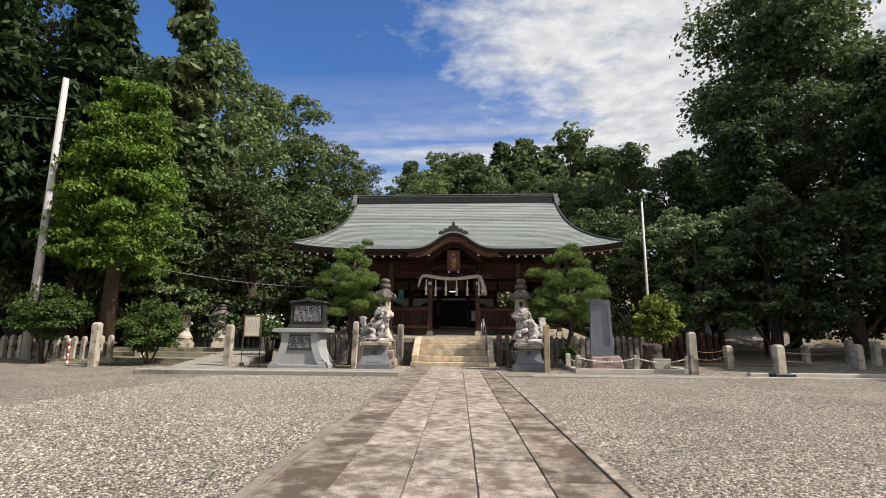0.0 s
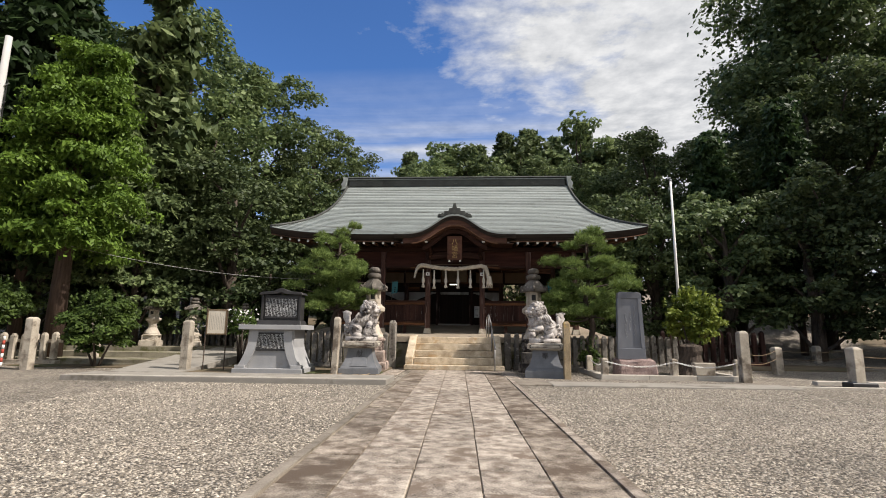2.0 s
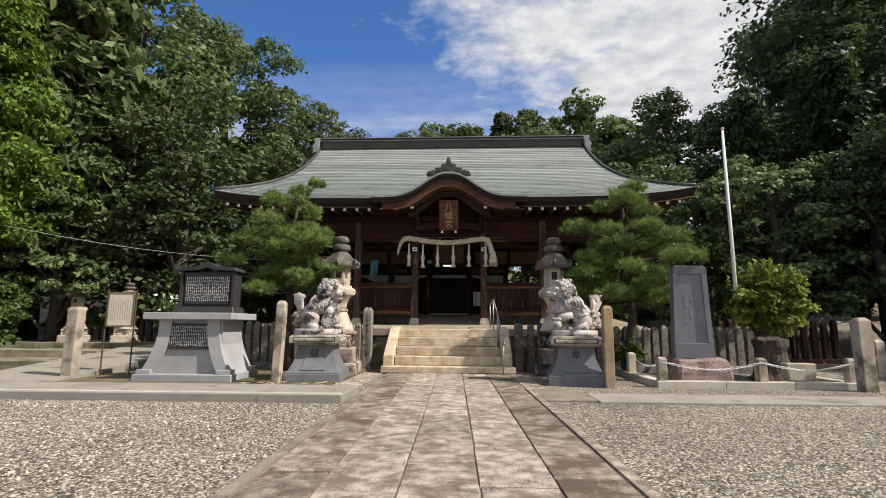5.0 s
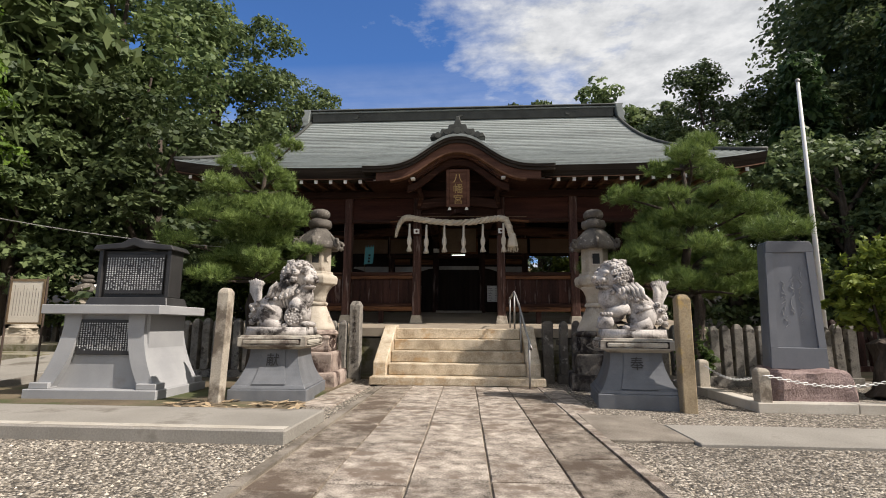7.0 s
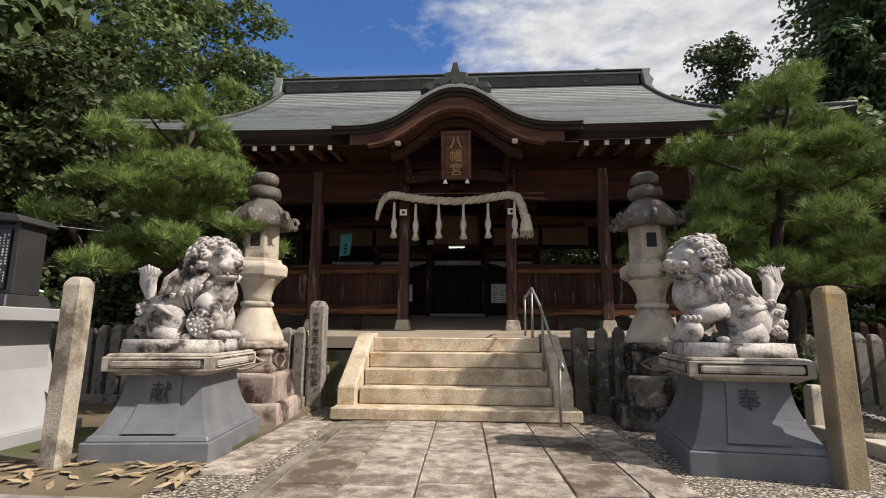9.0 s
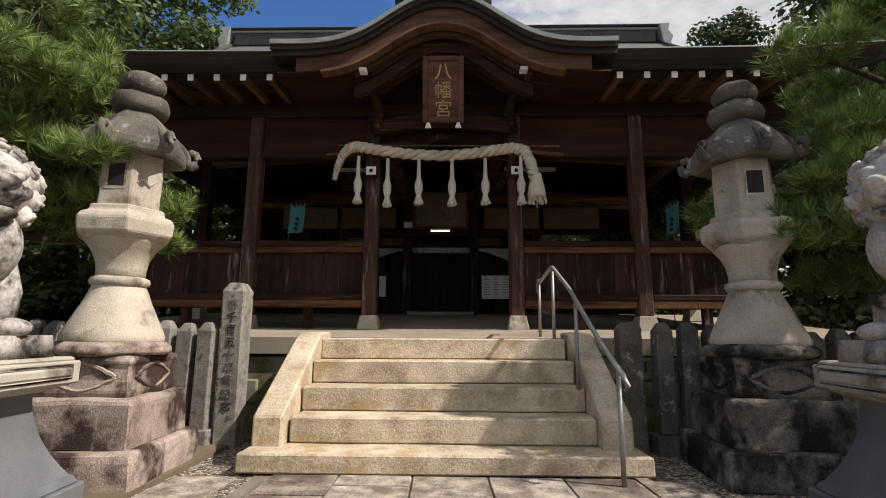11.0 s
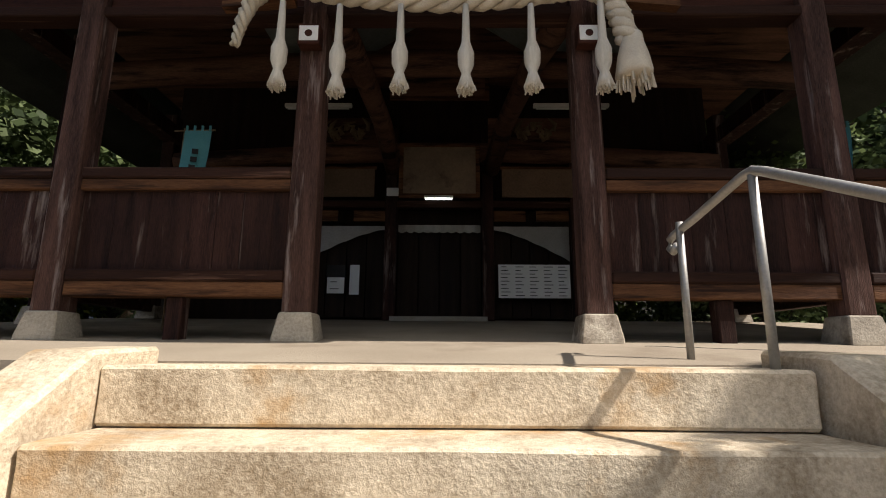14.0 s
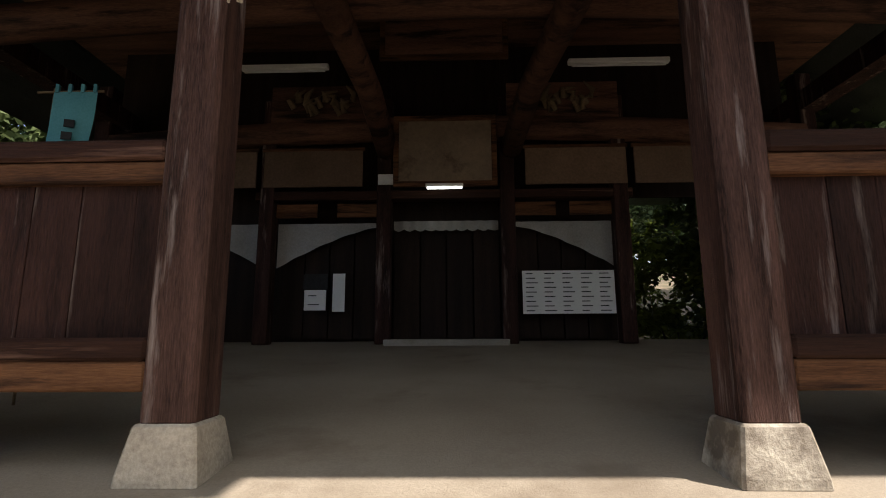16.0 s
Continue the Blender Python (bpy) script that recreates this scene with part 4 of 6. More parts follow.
def band(off0, off1, y0, y1, half=2.68, squeeze=1.0):
    """A board that follows the gable's wave, between two drops below it."""
    s = Shape()
    m = 48
    for i in range(m + 1):
        x = -half + 2 * half * i / m
        z = gable(x * squeeze)
        s.v += [(x, y0, z - off0), (x, y0, z - off1), (x, y1, z - off1), (x, y1, z - off0)]
    for i in range(m):
        a = 4 * i
        s.f += [(a, a + 4, a + 5, a + 1), (a + 1, a + 5, a + 6, a + 2), (a + 2, a + 6, a + 7, a + 3), (a + 3, a + 7, a + 4, a)]
    s.f += [(0, 1, 2, 3), (4 * m, 4 * m + 3, 4 * m + 2, 4 * m + 1)]
    return s


part("gable_rim", band(-0.03, 0.045, GY - 0.03, GY + 0.3), COPPER, gab, "pale copper rim")
part("gable_edge", band(0.045, 0.12, GY, GY + 0.4), EDGE, gab, "dark layered eave edge")
part("gable_edge", band(0.12, 0.2, GY + 0.06, GY + 0.4), EDGE, gab, "dark layered eave edge")
part("barge_board", band(0.2, 0.43, GY + 0.12, GY + 0.26, 2.3), BARGE, gab, "dark carved barge board")
part("barge_rib", band(0.43, 0.475, GY + 0.09, GY + 0.28, 1.9), RAFT, gab)
part("inner_arch", band(0.52, 0.72, GY + 0.5, GY + 0.62, 1.45, 1.15), BEAM, gab)
for k in range(5):
    part("gable_rib", band(0.452, 0.53, GY + 0.34 + 0.22 * k, GY + 0.42 + 0.22 * k, 1.42), BARGE, gab, "curved rafter under the gable")
for w in (-1, 1):
    part("bracket_tip", Shape().box(w * 1.27 - 0.06, w * 1.27 + 0.06, GY + 0.2, GY + 0.36, 5.36, 5.42), WHITE, gab, "white-painted bracket end", bevel=0.01)
part("gable_soffit", band(0.42, 0.45, GY + 0.15, 24.15, 2.6), BEAM, gab)
part("gable_back", Shape().box(-1.5, 1.5, 24.12, 24.16, 5.1, 6.2), BEAM, gab)
for s in (-1, 1):
    part("bracket_nose", Shape().tube([(s * 1.30, 24.0, 5.42), (s * 1.28, 23.6, 5.40), (s * 1.26, 23.25, 5.46), (s * 1.25, 23.0, 5.56)], [0.14, 0.13, 0.1, 0.05], 8), BEAM, gab, smooth=True)
    part("strut", Shape().tube([(s * 1.2, 23.9, 4.75), (s * 1.12, 23.75, 5.1), (s * 1.22, 23.45, 5.38)], [0.1, 0.09, 0.1], 8), BEAM, gab, smooth=True)
part("rainbow_beam", Shape().prism([(-1.15, 4.72), (-0.6, 4.80), (0, 4.83), (0.6, 4.80), (1.15, 4.72), (1.15, 5.0), (0.6, 5.08), (0, 5.1), (-0.6, 5.08), (-1.15, 5.0)], 23.8, 23.97), BEAM, gab, bevel=0.015)
part("frog_strut", Shape().prism([(-0.42, 4.47), (-0.3, 4.47), (-0.16, 4.6), (0, 4.63), (0.16, 4.6), (0.3, 4.47), (0.42, 4.47), (0.3, 4.62), (0.12, 4.72), (-0.12, 4.72), (-0.3, 4.62)], 23.84, 23.95), WOOD, gab)
orn = thing("gable_ornament", "dark scrolled copper ornament crowning the entrance gable", "roof ornament", kind="structure")
outline = [(-0.78, 6.78), (-0.7, 6.92), (-0.5, 6.9), (-0.46, 7.04), (-0.28, 7.03), (-0.24, 7.16), (-0.1, 7.18), (-0.05, 7.40), (0.05, 7.40), (0.1, 7.18), (0.24, 7.16), (0.28, 7.03), (0.46, 7.04), (0.5, 6.9), (0.7, 6.92), (0.78, 6.78)]
part("scroll_plate", Shape().prism([(x, 6.50 + (z - 6.78) * 1.0) for x, z in outline], GY + 0.02, GY + 0.3), DKCOP, orn, bevel=0.015)
for x, z, r in ((-0.55, 6.56, 0.085), (0.55, 6.56, 0.085), (-0.3, 6.65, 0.08), (0.3, 6.65, 0.08), (0, 6.68, 0.11)):
    part("scroll", Shape().tube([(x, GY + 0.03, z), (x, GY - 0.03, z)], r, 12), DKCOP, orn)
part("gable_ridge", Shape().box(-0.2, 0.2, GY + 0.3, 27, 6.5, 6.68, 0.06, 0), DKCOP, orn, bevel=0.02)
# rafters with white-painted ends
raft = Shape().box(-0.045, 0.045, 0.0, 1.9, -0.05, 0.05)
first = None
for i in range(38):
    x = -8.0 + 16.0 * i / 37
    if abs(x) < 1.7:
        continue
    lift = 0.40 * abs(x / 8.6) ** 5
    m = pose(x, 23.02 + 0.25 * abs(x / 8.6) ** 5, 5.36 + lift, 4.5, 0, 0)
    if first is None:
        first = part("rafter", raft, RAFT, roof, at=m)
        tip = part("rafter_tip", Shape().box(-0.047, 0.047, -0.012, 0.0, -0.052, 0.052), WHITE, first, "white-painted rafter end")
    else:
        r = like("rafter", first, roof, m)
        like("rafter_tip", tip, r, Matrix())
part("eave_batten", Shape().box(-6.3, -1.6, 23.1, 23.18, 5.47, 5.54).box(1.6, 6.3, 23.1, 23.18, 5.47, 5.54), BEAM, roof)

# name board of the shrine
board = thing("name_plaque", "brown framed shrine plaque with gilt characters", "plaque", at=pose(0, 23.05, 5.13, 11, 0, 0))
part("plaque_board", Shape().box(-0.24, 0.24, -0.02, 0.02, -0.44, 0.46), BARGE, board)
for a, b, c, d in ((-0.33, -0.24, -0.52, 0.54), (0.24, 0.33, -0.52, 0.54), (-0.24, 0.24, 0.46, 0.54), (-0.24, 0.24, -0.52, -0.44)):
    part("plaque_frame", Shape().box(a, b, -0.05, 0.03, c, d), BARGE, board, bevel=0.012)
for x in (-0.24, 0.24):
    part("plaque_foot", Shape().prism([(x - 0.05, -0.60), (x + 0.05, -0.60), (x + 0.02, -0.52), (x - 0.02, -0.52)], -0.04, 0.02), WHITE, board)
for k, ch in enumerate("八幡宮"):
    lettering("character", ch, 0.29, GOLD, board, pose(0, -0.026, 0.28 - 0.3 * k, 90, 0, 0))

# straw rope and tassels
rope = thing("sacred_rope", "thick twisted straw rope with hanging tassels", "rope")
rp = [(-1.86, 23.72, 3.86), (-1.82, 23.72, 4.08), (-1.74, 23.72, 4.3), (-1.62, 23.72, 4.43), (-1.45, 23.72, 4.45), (-1.1, 23.72, 4.38), (-0.6, 23.72, 4.31), (0.0, 23.72, 4.28), (0.5, 23.72, 4.32), (0.9, 23.72, 4.38), (1.2, 23.72, 4.42), (1.38, 23.72, 4.36), (1.47, 23.72, 4.15), (1.53, 23.72, 3.9)]
fine = []
for a, b in zip(rp, rp[1:]):
    for k in range(7):
        fine.append(Vector(a).lerp(Vector(b), k / 7))
fine.append(Vector(rp[-1]))
for strand in range(3):
    pts, rad = [], []
    for k, q in enumerate(fine):
        d = (fine[min(k + 1, len(fine) - 1)] - fine[max(k - 1, 0)]).normalized()
        up = Vector((0, 1, 0)).cross(d)
        t = k / (len(fine) - 1)
        r = 0.035 + 0.045 * min(1, t * 4) * (1 if t < 0.8 else 1.1)
        w = k * 0.85 + strand * 2.094
        pts.append(q + (Vector((0, 1, 0)) * math.cos(w) + up * math.sin(w)) * r * 0.66)
        rad.append(r * 0.6)
    part("strand", Shape().tube(pts, rad, 8), STRAW, rope, smooth=True)


def tassel_shape(top, length, r):
    s = Shape()
    s.lathe([(r * 0.35, top), (r * 0.45, top - length * 0.3), (r * 0.5, top - length * 0.45), (r * 0.95, top - length * 0.58), (r * 0.9, top - length * 0.72), (r * 0.5, top - length * 0.82), (r * 0.75, top - length * 0.9), (r * 1.05, top - length)], 12)
    return s


for x, l in ((-1.45, 0.80), (-0.95, 0.82), (-0.42, 0.78), (0.14, 0.80), (0.70, 0.78), (1.30, 0.82)):
    t = part("tassel", tassel_shape(0, l, 0.075), TASSEL, rope, smooth=True, at=pose(x, 23.68, 4.26 if abs(x) > 1.2 else 4.22, 0, 0, 0))
    fr = Shape()
    for k in range(44):
        a, q = k * 2.4, 0.02 + 0.055 * ((k * 5) % 11) / 11
        fr.tube([(q * math.cos(a), q * math.sin(a), -l + 0.03), (q * 1.2 * math.cos(a), q * 1.2 * math.sin(a), -l - 0.012 - 0.008 * (k % 4))], 0.007, 4)
    part("fringe", fr, TASSEL, t)
end = part("rope_end", Shape().lathe([(0.09, 3.95), (0.1, 3.86), (0.13, 3.75), (0.155, 3.6), (0.15, 3.55)], 12, 0, (1.56, 23.72)), STRAW, rope, "frayed golden rope end", smooth=True)
fr = Shape()
for k in range(30):
    a, r = k * 0.7, 0.05 + 0.1 * ((k * 7) % 5) / 5
    fr.tube([(1.56 + r * math.cos(a), 23.72 + r * math.sin(a), 3.62), (1.57 + 1.2 * r * math.cos(a), 23.72 + 1.2 * r * math.sin(a), 3.47 - 0.03 * (k % 3))], 0.01, 4)
part("fringe", fr, STRAW, end)
part("support_rod", Shape().tube([(-1.84, 23.78, 4.50), (1.98, 23.78, 4.47)], 0.013, 8), BAMBOO, rope)
for x in (-1.26, 1.24):
    lamp = thing("wall_lantern", "small dark box lamp with a white crest panel", "lamp", at=pose(x, 23.9, 4.06), group="box lamps on the pillars")
    part("case", Shape().box(-0.1, 0.1, -0.06, 0.06, -0.1, 0.1), REDW, lamp, bevel=0.008)
    part("crest_panel", Shape().box(-0.085, 0.085, -0.066, -0.061, -0.07, 0.075), PAPER, lamp)
    part("crest_mark", Shape().tube([(0, -0.066, 0), (0, -0.07, 0)], 0.035, 10), REDW, lamp)

# ---- trees ----
def limb_tube(sh, a, b, r0, r1, bend=0.15, n=5):
    a, b = Vector(a), Vector(b)
    side = Vector(rng.normal(size=3)) * bend * (b - a).length
    pts = [a.lerp(b, k / n) + side * math.sin(math.pi * k / n) * 0.5 for k in range(n + 1)]
    sh.tube(pts, [r0 + (r1 - r0) * k / n for k in range(n + 1)], 7)


def crown_points(centres, radii, per):
    """Leaf places and directions round many clump centres."""
    c = np.repeat(centres, per, 0)
    r = np.repeat(radii, per)
    d = rng.normal(size=(len(c), 3))
    d /= np.linalg.norm(d, axis=1, keepdims=True)
    d[:, 2] = np.where(d[:, 2] < -0.3, -d[:, 2], d[:, 2])
    k = rng.uniform(0.35, 1.0, len(c)) ** 0.6
    pts = c + d * (r * k)[:, None] * np.array([1, 1, 0.62])
    nr = d * 0.7 + rng.normal(size=d.shape) * 0.55 + np.array([0, 0, 0.55])
    return pts, nr


def broad_tree(name, h, r, low, mat, clumps=150, per=90, leaf=0.3, label="", trunk=0.28):
    """A broad-leaved tree: tapered trunk, limbs, and an uneven crown of clumps with gaps."""
    t = thing(name, label, "tree")
    sh = Shape()
    sh.tube([(0, 0, -0.3), (0.1, 0.05, h * 0.25), (-0.1, 0.1, h * 0.5), (0.05, 0, h * 0.85)], [trunk * 1.25, trunk, trunk * 0.7, trunk * 0.2], 9)
    lobes = []
    for k in range(11):
        a = k * 2.4
        z = low + (h - low) * (0.15 + 0.75 * k / 10)
        rr = r * (0.35 + 0.6 * math.sin(math.pi * (0.2 + 0.7 * k / 10))) * rng.uniform(0.7, 1.15)
        c = (math.cos(a) * rr * 0.62, math.sin(a) * rr * 0.62, z)
        lobes.append((c, r * rng.uniform(0.34, 0.52)))
        limb_tube(sh, (0, 0, max(low * 0.8, z - (h - low) * 0.25)), c, trunk * 0.4, 0.04)
    part("trunk", sh, BARK, t, smooth=True)
    cs, rs = [], []
    for i in range(clumps):
        c, lr = lobes[i % 11]
        d = rng.normal(size=3)
        d /= np.linalg.norm(d)
        cs.append(np.array(c) + d * lr * rng.uniform(0.5, 1.05) * np.array([1, 1, 0.8]))
        rs.append(r * rng.uniform(0.13, 0.24))
    pts, nr = crown_points(np.array(cs), np.array(rs), per)
    o = new("crown", quads("crown", pts, nr, leaf, mat, 1.5))
    o.parent = t
    return t


def needle_tree(name, h, r, low, mat, whorls=26, per=70, leaf=0.3, label="", trunk=0.3, bark=None, taper=0.82):
    """A conifer: straight trunk and drooping sprays, ragged outline."""
    t = thing(name, label, "tree")
    sh = Shape()
    sh.tube([(0, 0, -0.3), (0, 0, h * 0.5), (0.05, 0, h)], [trunk, trunk * 0.6, 0.03], 9)
    cs, rs = [], []
    for k in range(whorls):
        q = k / (whorls - 1)
        z = low + (h - low) * q
        reach = r * (1 - taper * q ** 1.4) * (0.75 + 0.25 * min(1, q * 6))
        for j in range(7 if q < 0.8 else 4):
            a = rng.uniform(0, 6.28)
            e = reach * rng.uniform(0.7, 1.12)
            if j % 2 == 0 and k % 2 == 0:
                limb_tube(sh, (0, 0, z + 0.2), (math.cos(a) * e * 0.8, math.sin(a) * e * 0.8, z), 0.06, 0.02, 0.05, 3)
            for f in (0.45, 0.72, 0.95):
                cs.append((math.cos(a) * e * f, math.sin(a) * e * f, z - 0.35 * f * f * reach * 0.4 + rng.normal() * 0.15))
                rs.append(0.16 * r + 0.28 + 0.1 * rng.normal())
    part("trunk", sh, bark or CEDARBARK, t, smooth=True)
    pts, nr = crown_points(np.array(cs), np.abs(np.array(rs)), max(8, per * 20 // len(cs)) if per < 20 else per)
    o = new("crown", quads("crown", pts, nr, leaf, mat, 2.2, droop=2.0))
    o.parent = t
    return t


A = [broad_tree("broadleaf_tree", 17, 4.6, 2.0, LEAF_A, 300, 76, 0.165, "tall dense broad-leaved tree in the wood behind the hall, also copied unseen for shade"),
     broad_tree("broadleaf_tree", 15, 4.2, 1.0, LEAF_B, 290, 70, 0.16, "rounded broad-leaved tree on the wooded slope"),
     broad_tree("broadleaf_tree", 9, 3.4, 0.6, LEAF_A, 230, 50, 0.16, "lower shaded broad-leaved tree at the wood's edge")]
D = needle_tree("conifer_tree", 21, 3.6, 4.0, LEAF_D, 26, 24, 0.26, "dark tall conifer in the wood")
E2 = needle_tree("conifer_tree", 18, 2.9, 3.0, LEAF_B, 24, 22, 0.27, "slender conifer on the ridge of the wood")
for ob, m in ((A[0], (-21.0, 38.0)), (A[1], (-16.0, 44.5)), (A[2], (-15.5, 34.0)), (D, (-24.5, 20.5)), (E2, (-4, 82))):
    ob.matrix_basis = pose(m[0], m[1], lie(*m))
wood = [(0, -21, 36, 1.45), (0, -19.0, 43.5, 1.48), (1, -15.8, 51.0, 1.3), (1, -13.0, 57.0, 1.15), (2, -13.5, 29.6, 1.25), (2, -17.5, 27.3, 1.0), (0, -25.5, 31, 1.35), (1, -20.5, 29.5, 1.05), 
        (2, -21.5, 25.5, 1.0), (2, -24.5, 24.5, 1.1), (2, -11.2, 36, 1.3), (1, -9.6, 79.4, 1.35), (3, -21.5, 24.5, 1.1), (3, -27.5, 23.5, 1.15), (3, -29, 16, 1.1), (3, -24, 27.5, 1.15), 
        (4, -10.1, 85.5, 1.3), (1, 1.6, 81.5, 1.58), (4, 6.6, 84, 1.45), (1, 10.4, 84.8, 1.76), (4, 16.0, 87.5, 1.48), (1, 19.0, 81.5, 1.87), (4, 24.7, 83.5, 1.34), (1, 27.7, 82.5, 1.7), 
        (4, -2.8, 84.5, 1.3), (1, -2.9, 82.2, 1.66), (0, 25, 50, 1.05), (1, 11.0, 43, 0.95), (0, 15.3, 40, 0.95), (1, 19.5, 37, 1.05), (2, 12.2, 33, 1.1), (2, 15.2, 30.0, 1.05), 
        (2, 18.8, 28.5, 1.1), (0, 24, 35, 1.2), (2, 22.5, 27, 1.1), (3, 20, 31.5, 0.75), (3, 16.8, 34.0, 0.7), (2, 26.5, 24.5, 1.2), (0, 32, 30, 1.2), (3, 29, 31, 0.95), 
        (2, 30.5, 21, 1.2), (2, 9.5, 36.0, 1.1), (2, -7.5, 38.0, 1.2), (1, 28, 42, 1.25), (1, -4.0, 47.0, 1.0), (1, 5.5, 48, 1.0), (2, 34, 24, 1.3), 
        (2, 8.0, 32.8, 0.85), (2, 1.5, 39, 0.9), (2, -3.5, 39, 0.9), (2, 6.9, 31.0, 0.5), (1, -7.1, 85.5, 1.49), (4, 2.2, 88, 1.41), 
        # kind-0 trees in this row stand out of view, added to shade the yard
        (1, 15.1, 81.4, 1.49), (1, 23.3, 80.5, 1.49), (4, 11.0, 87, 1.55), (4, 20.4, 85.5, 1.55), (1, 5.9, 82.5, 1.48), (0, 28.0, 18.5, 1.05), (0, 30.5, 20.0, 1.1), (0, 31, 14.5, 1.1), (0, 36.0, 20.5, 1.25), (0, 38.0, 27.0, 1.3), (0, 34.5, 24.0, 1.2), (2, 27.0, 28.5, 1.2)]
far = broad_tree("broadleaf_tree", 15, 4.2, 1.0, LEAF_B, 230, 26, 0.30, "rounded broad-leaved tree on the far wooded ridge")
far.matrix_basis = pose(13.0, 90.0, lie(13.0, 90.0))
src = [A[0], A[1], A[2], D, E2, far]
for kind, x, y, k in wood:
    kind = 5 if kind == 1 and y > 70 else kind
    o = copy_thing(src[kind], pose(x, y, lie(x, y), 0, 0, rng.uniform(0, 360)))
    o.scale = (k * rng.uniform(0.92, 1.08), k * rng.uniform(0.92, 1.08), k)
cedar = needle_tree("cedar_tree", 14.4, 3.1, 4.9, LEAF_C, 24, 110, 0.115, "bright-green cedar with drooping sprays beside the terrace", 0.42, taper=0.66)
cedar.matrix_basis = pose(-17.3, 22.0, 0.1)
o = copy_thing(E2, pose(-18.7, 29.0, 0.1, 0, 0, 75))
o.scale = (1.3, 1.3, 1.35)
giant = broad_tree("camphor_tree", 25, 8.0, 6.5, LEAF_A, 700, 70, 0.24, "huge overhanging broad-leaved tree with sparse open limbs", 0.6)
giant.matrix_basis = pose(29.5, 41.0, 2.0)
giant.scale = (1.25, 1.25, 1.28)
second = broad_tree("camphor_tree", 22, 6.5, 5.0, LEAF_A, 520, 70, 0.2, "large broad-leaved tree arching over the yard's edge", 0.5)
second.matrix_basis = pose(32, 26.0, 0.0, 0, 0, 70)
left = broad_tree("camphor_tree", 23, 6.0, 7.0, LEAF_A, 460, 70, 0.19, "tall thin-leaved tree behind the utility pole", 0.45)
left.matrix_basis = pose(-28, 27, 0.5, 0, 0, 30)


def shrub(name, x, y, z0, z1, r, mat, label, count=5200, leaf=0.085, shoots=26):
    """A clipped shrub: several stems, a lumpy leafy head and upright shoots."""
    t = thing(name, label, "shrub", at=pose(x, y, 0))
    sh = Shape()
    for k in range(5):
        a = k * 1.257
        sh.tube([(0.08 * math.cos(a), 0.08 * math.sin(a), -0.05), (0.2 * math.cos(a), 0.2 * math.sin(a), z0), (r * 0.5 * math.cos(a), r * 0.5 * math.sin(a), (z0 + z1) / 2)], [0.06, 0.045, 0.015], 6)
    part("stems", sh, BARK, t, smooth=True)
    m = 70
    d = rng.normal(size=(m, 3))
    d /= np.linalg.norm(d, axis=1, keepdims=True)
    k = rng.uniform(0.5, 0.95, m)
    hz = (z1 - z0) / 2
    cs = d * k[:, None] * np.array([r, r, hz]) * 0.88 + np.array([0, 0, (z0 + z1) / 2])
    pts, nr = crown_points(cs, np.full(m, r * 0.27), count // m)
    up = []
    for i in range(shoots):
        a, q = rng.uniform(0, 6.28), r * rng.uniform(0, 0.9)
        top = rng.uniform(0.15, 0.5)
        for j in range(14):
            up.append((q * math.cos(a) + rng.normal() * 0.03, q * math.sin(a) + rng.normal() * 0.03, (z0 + z1) / 2 + hz * math.sqrt(max(0, 1 - (q / r) ** 2)) * 0.9 + top * j / 14))
    pts = np.concatenate([pts, np.array(up)])
    nr = np.concatenate([nr, rng.normal(size=(len(up), 3))])
    o = new("foliage", quads("foliage", pts, nr, leaf, mat, 1.9))
    o.parent = t
    return t


shrub("round_shrub", -17.6, 18.8, 0.9, 3.2, 1.7, LEAF_S, "round clipped evergreen shrub with upright shoots", 11000, 0.075, 40)
shrub("round_shrub", -13.4, 19.6, 0.3, 2.75, 1.5, LEAF_S, "round clipped evergreen shrub by the terrace", 11000, 0.075, 30)
shrub("yellow_shrub", 8.9, 20.3, 0.9, 2.9, 1.15, LEAF_Y, "bright yellow-green shrub beside the stone slab", 5200, 0.09, 40)
shrub("low_bush", 5.2, 20.6, 0.1, 0.95, 0.5, LEAF_S, "small green bush at the foot of the fence", 1500, 0.06, 6)
shrub("dark_bush", -11.8, 30.5, 0.4, 3.4, 2.2, LEAF_A, "dark evergreen bush behind the lanterns", 6000, 0.12)
shrub("flowering_bush", -9.1, 22.4, 0.9, 2.2, 0.7, LEAF_S, "small shrub with pale blossoms behind the notice", 1500, 0.07, 8)
shrub("olive_bush", -12.0, 34.0, 0.6, 5.4, 2.5, LEAF_Y, "sunlit olive-green bush beyond the open hall", 6500, 0.11)
shrub("olive_bush", 6.6, 37.0, 0.5, 5.6, 2.9, LEAF_Y, "olive-green bush behind the hall", 9000, 0.13)
blossom = quads("blossom", np.stack([rng.normal(-9.1, 0.35, 60), rng.normal(22.3, 0.3, 60), rng.uniform(1.5, 2.3, 60)], 1), rng.normal(size=(60, 3)) + np.array([0, -1, 0.5]), 0.11, WHITE, 1.0)
tagged(new("blossoms", blossom), "pale blossoms on the small shrub", "flowers", kind="stuff")


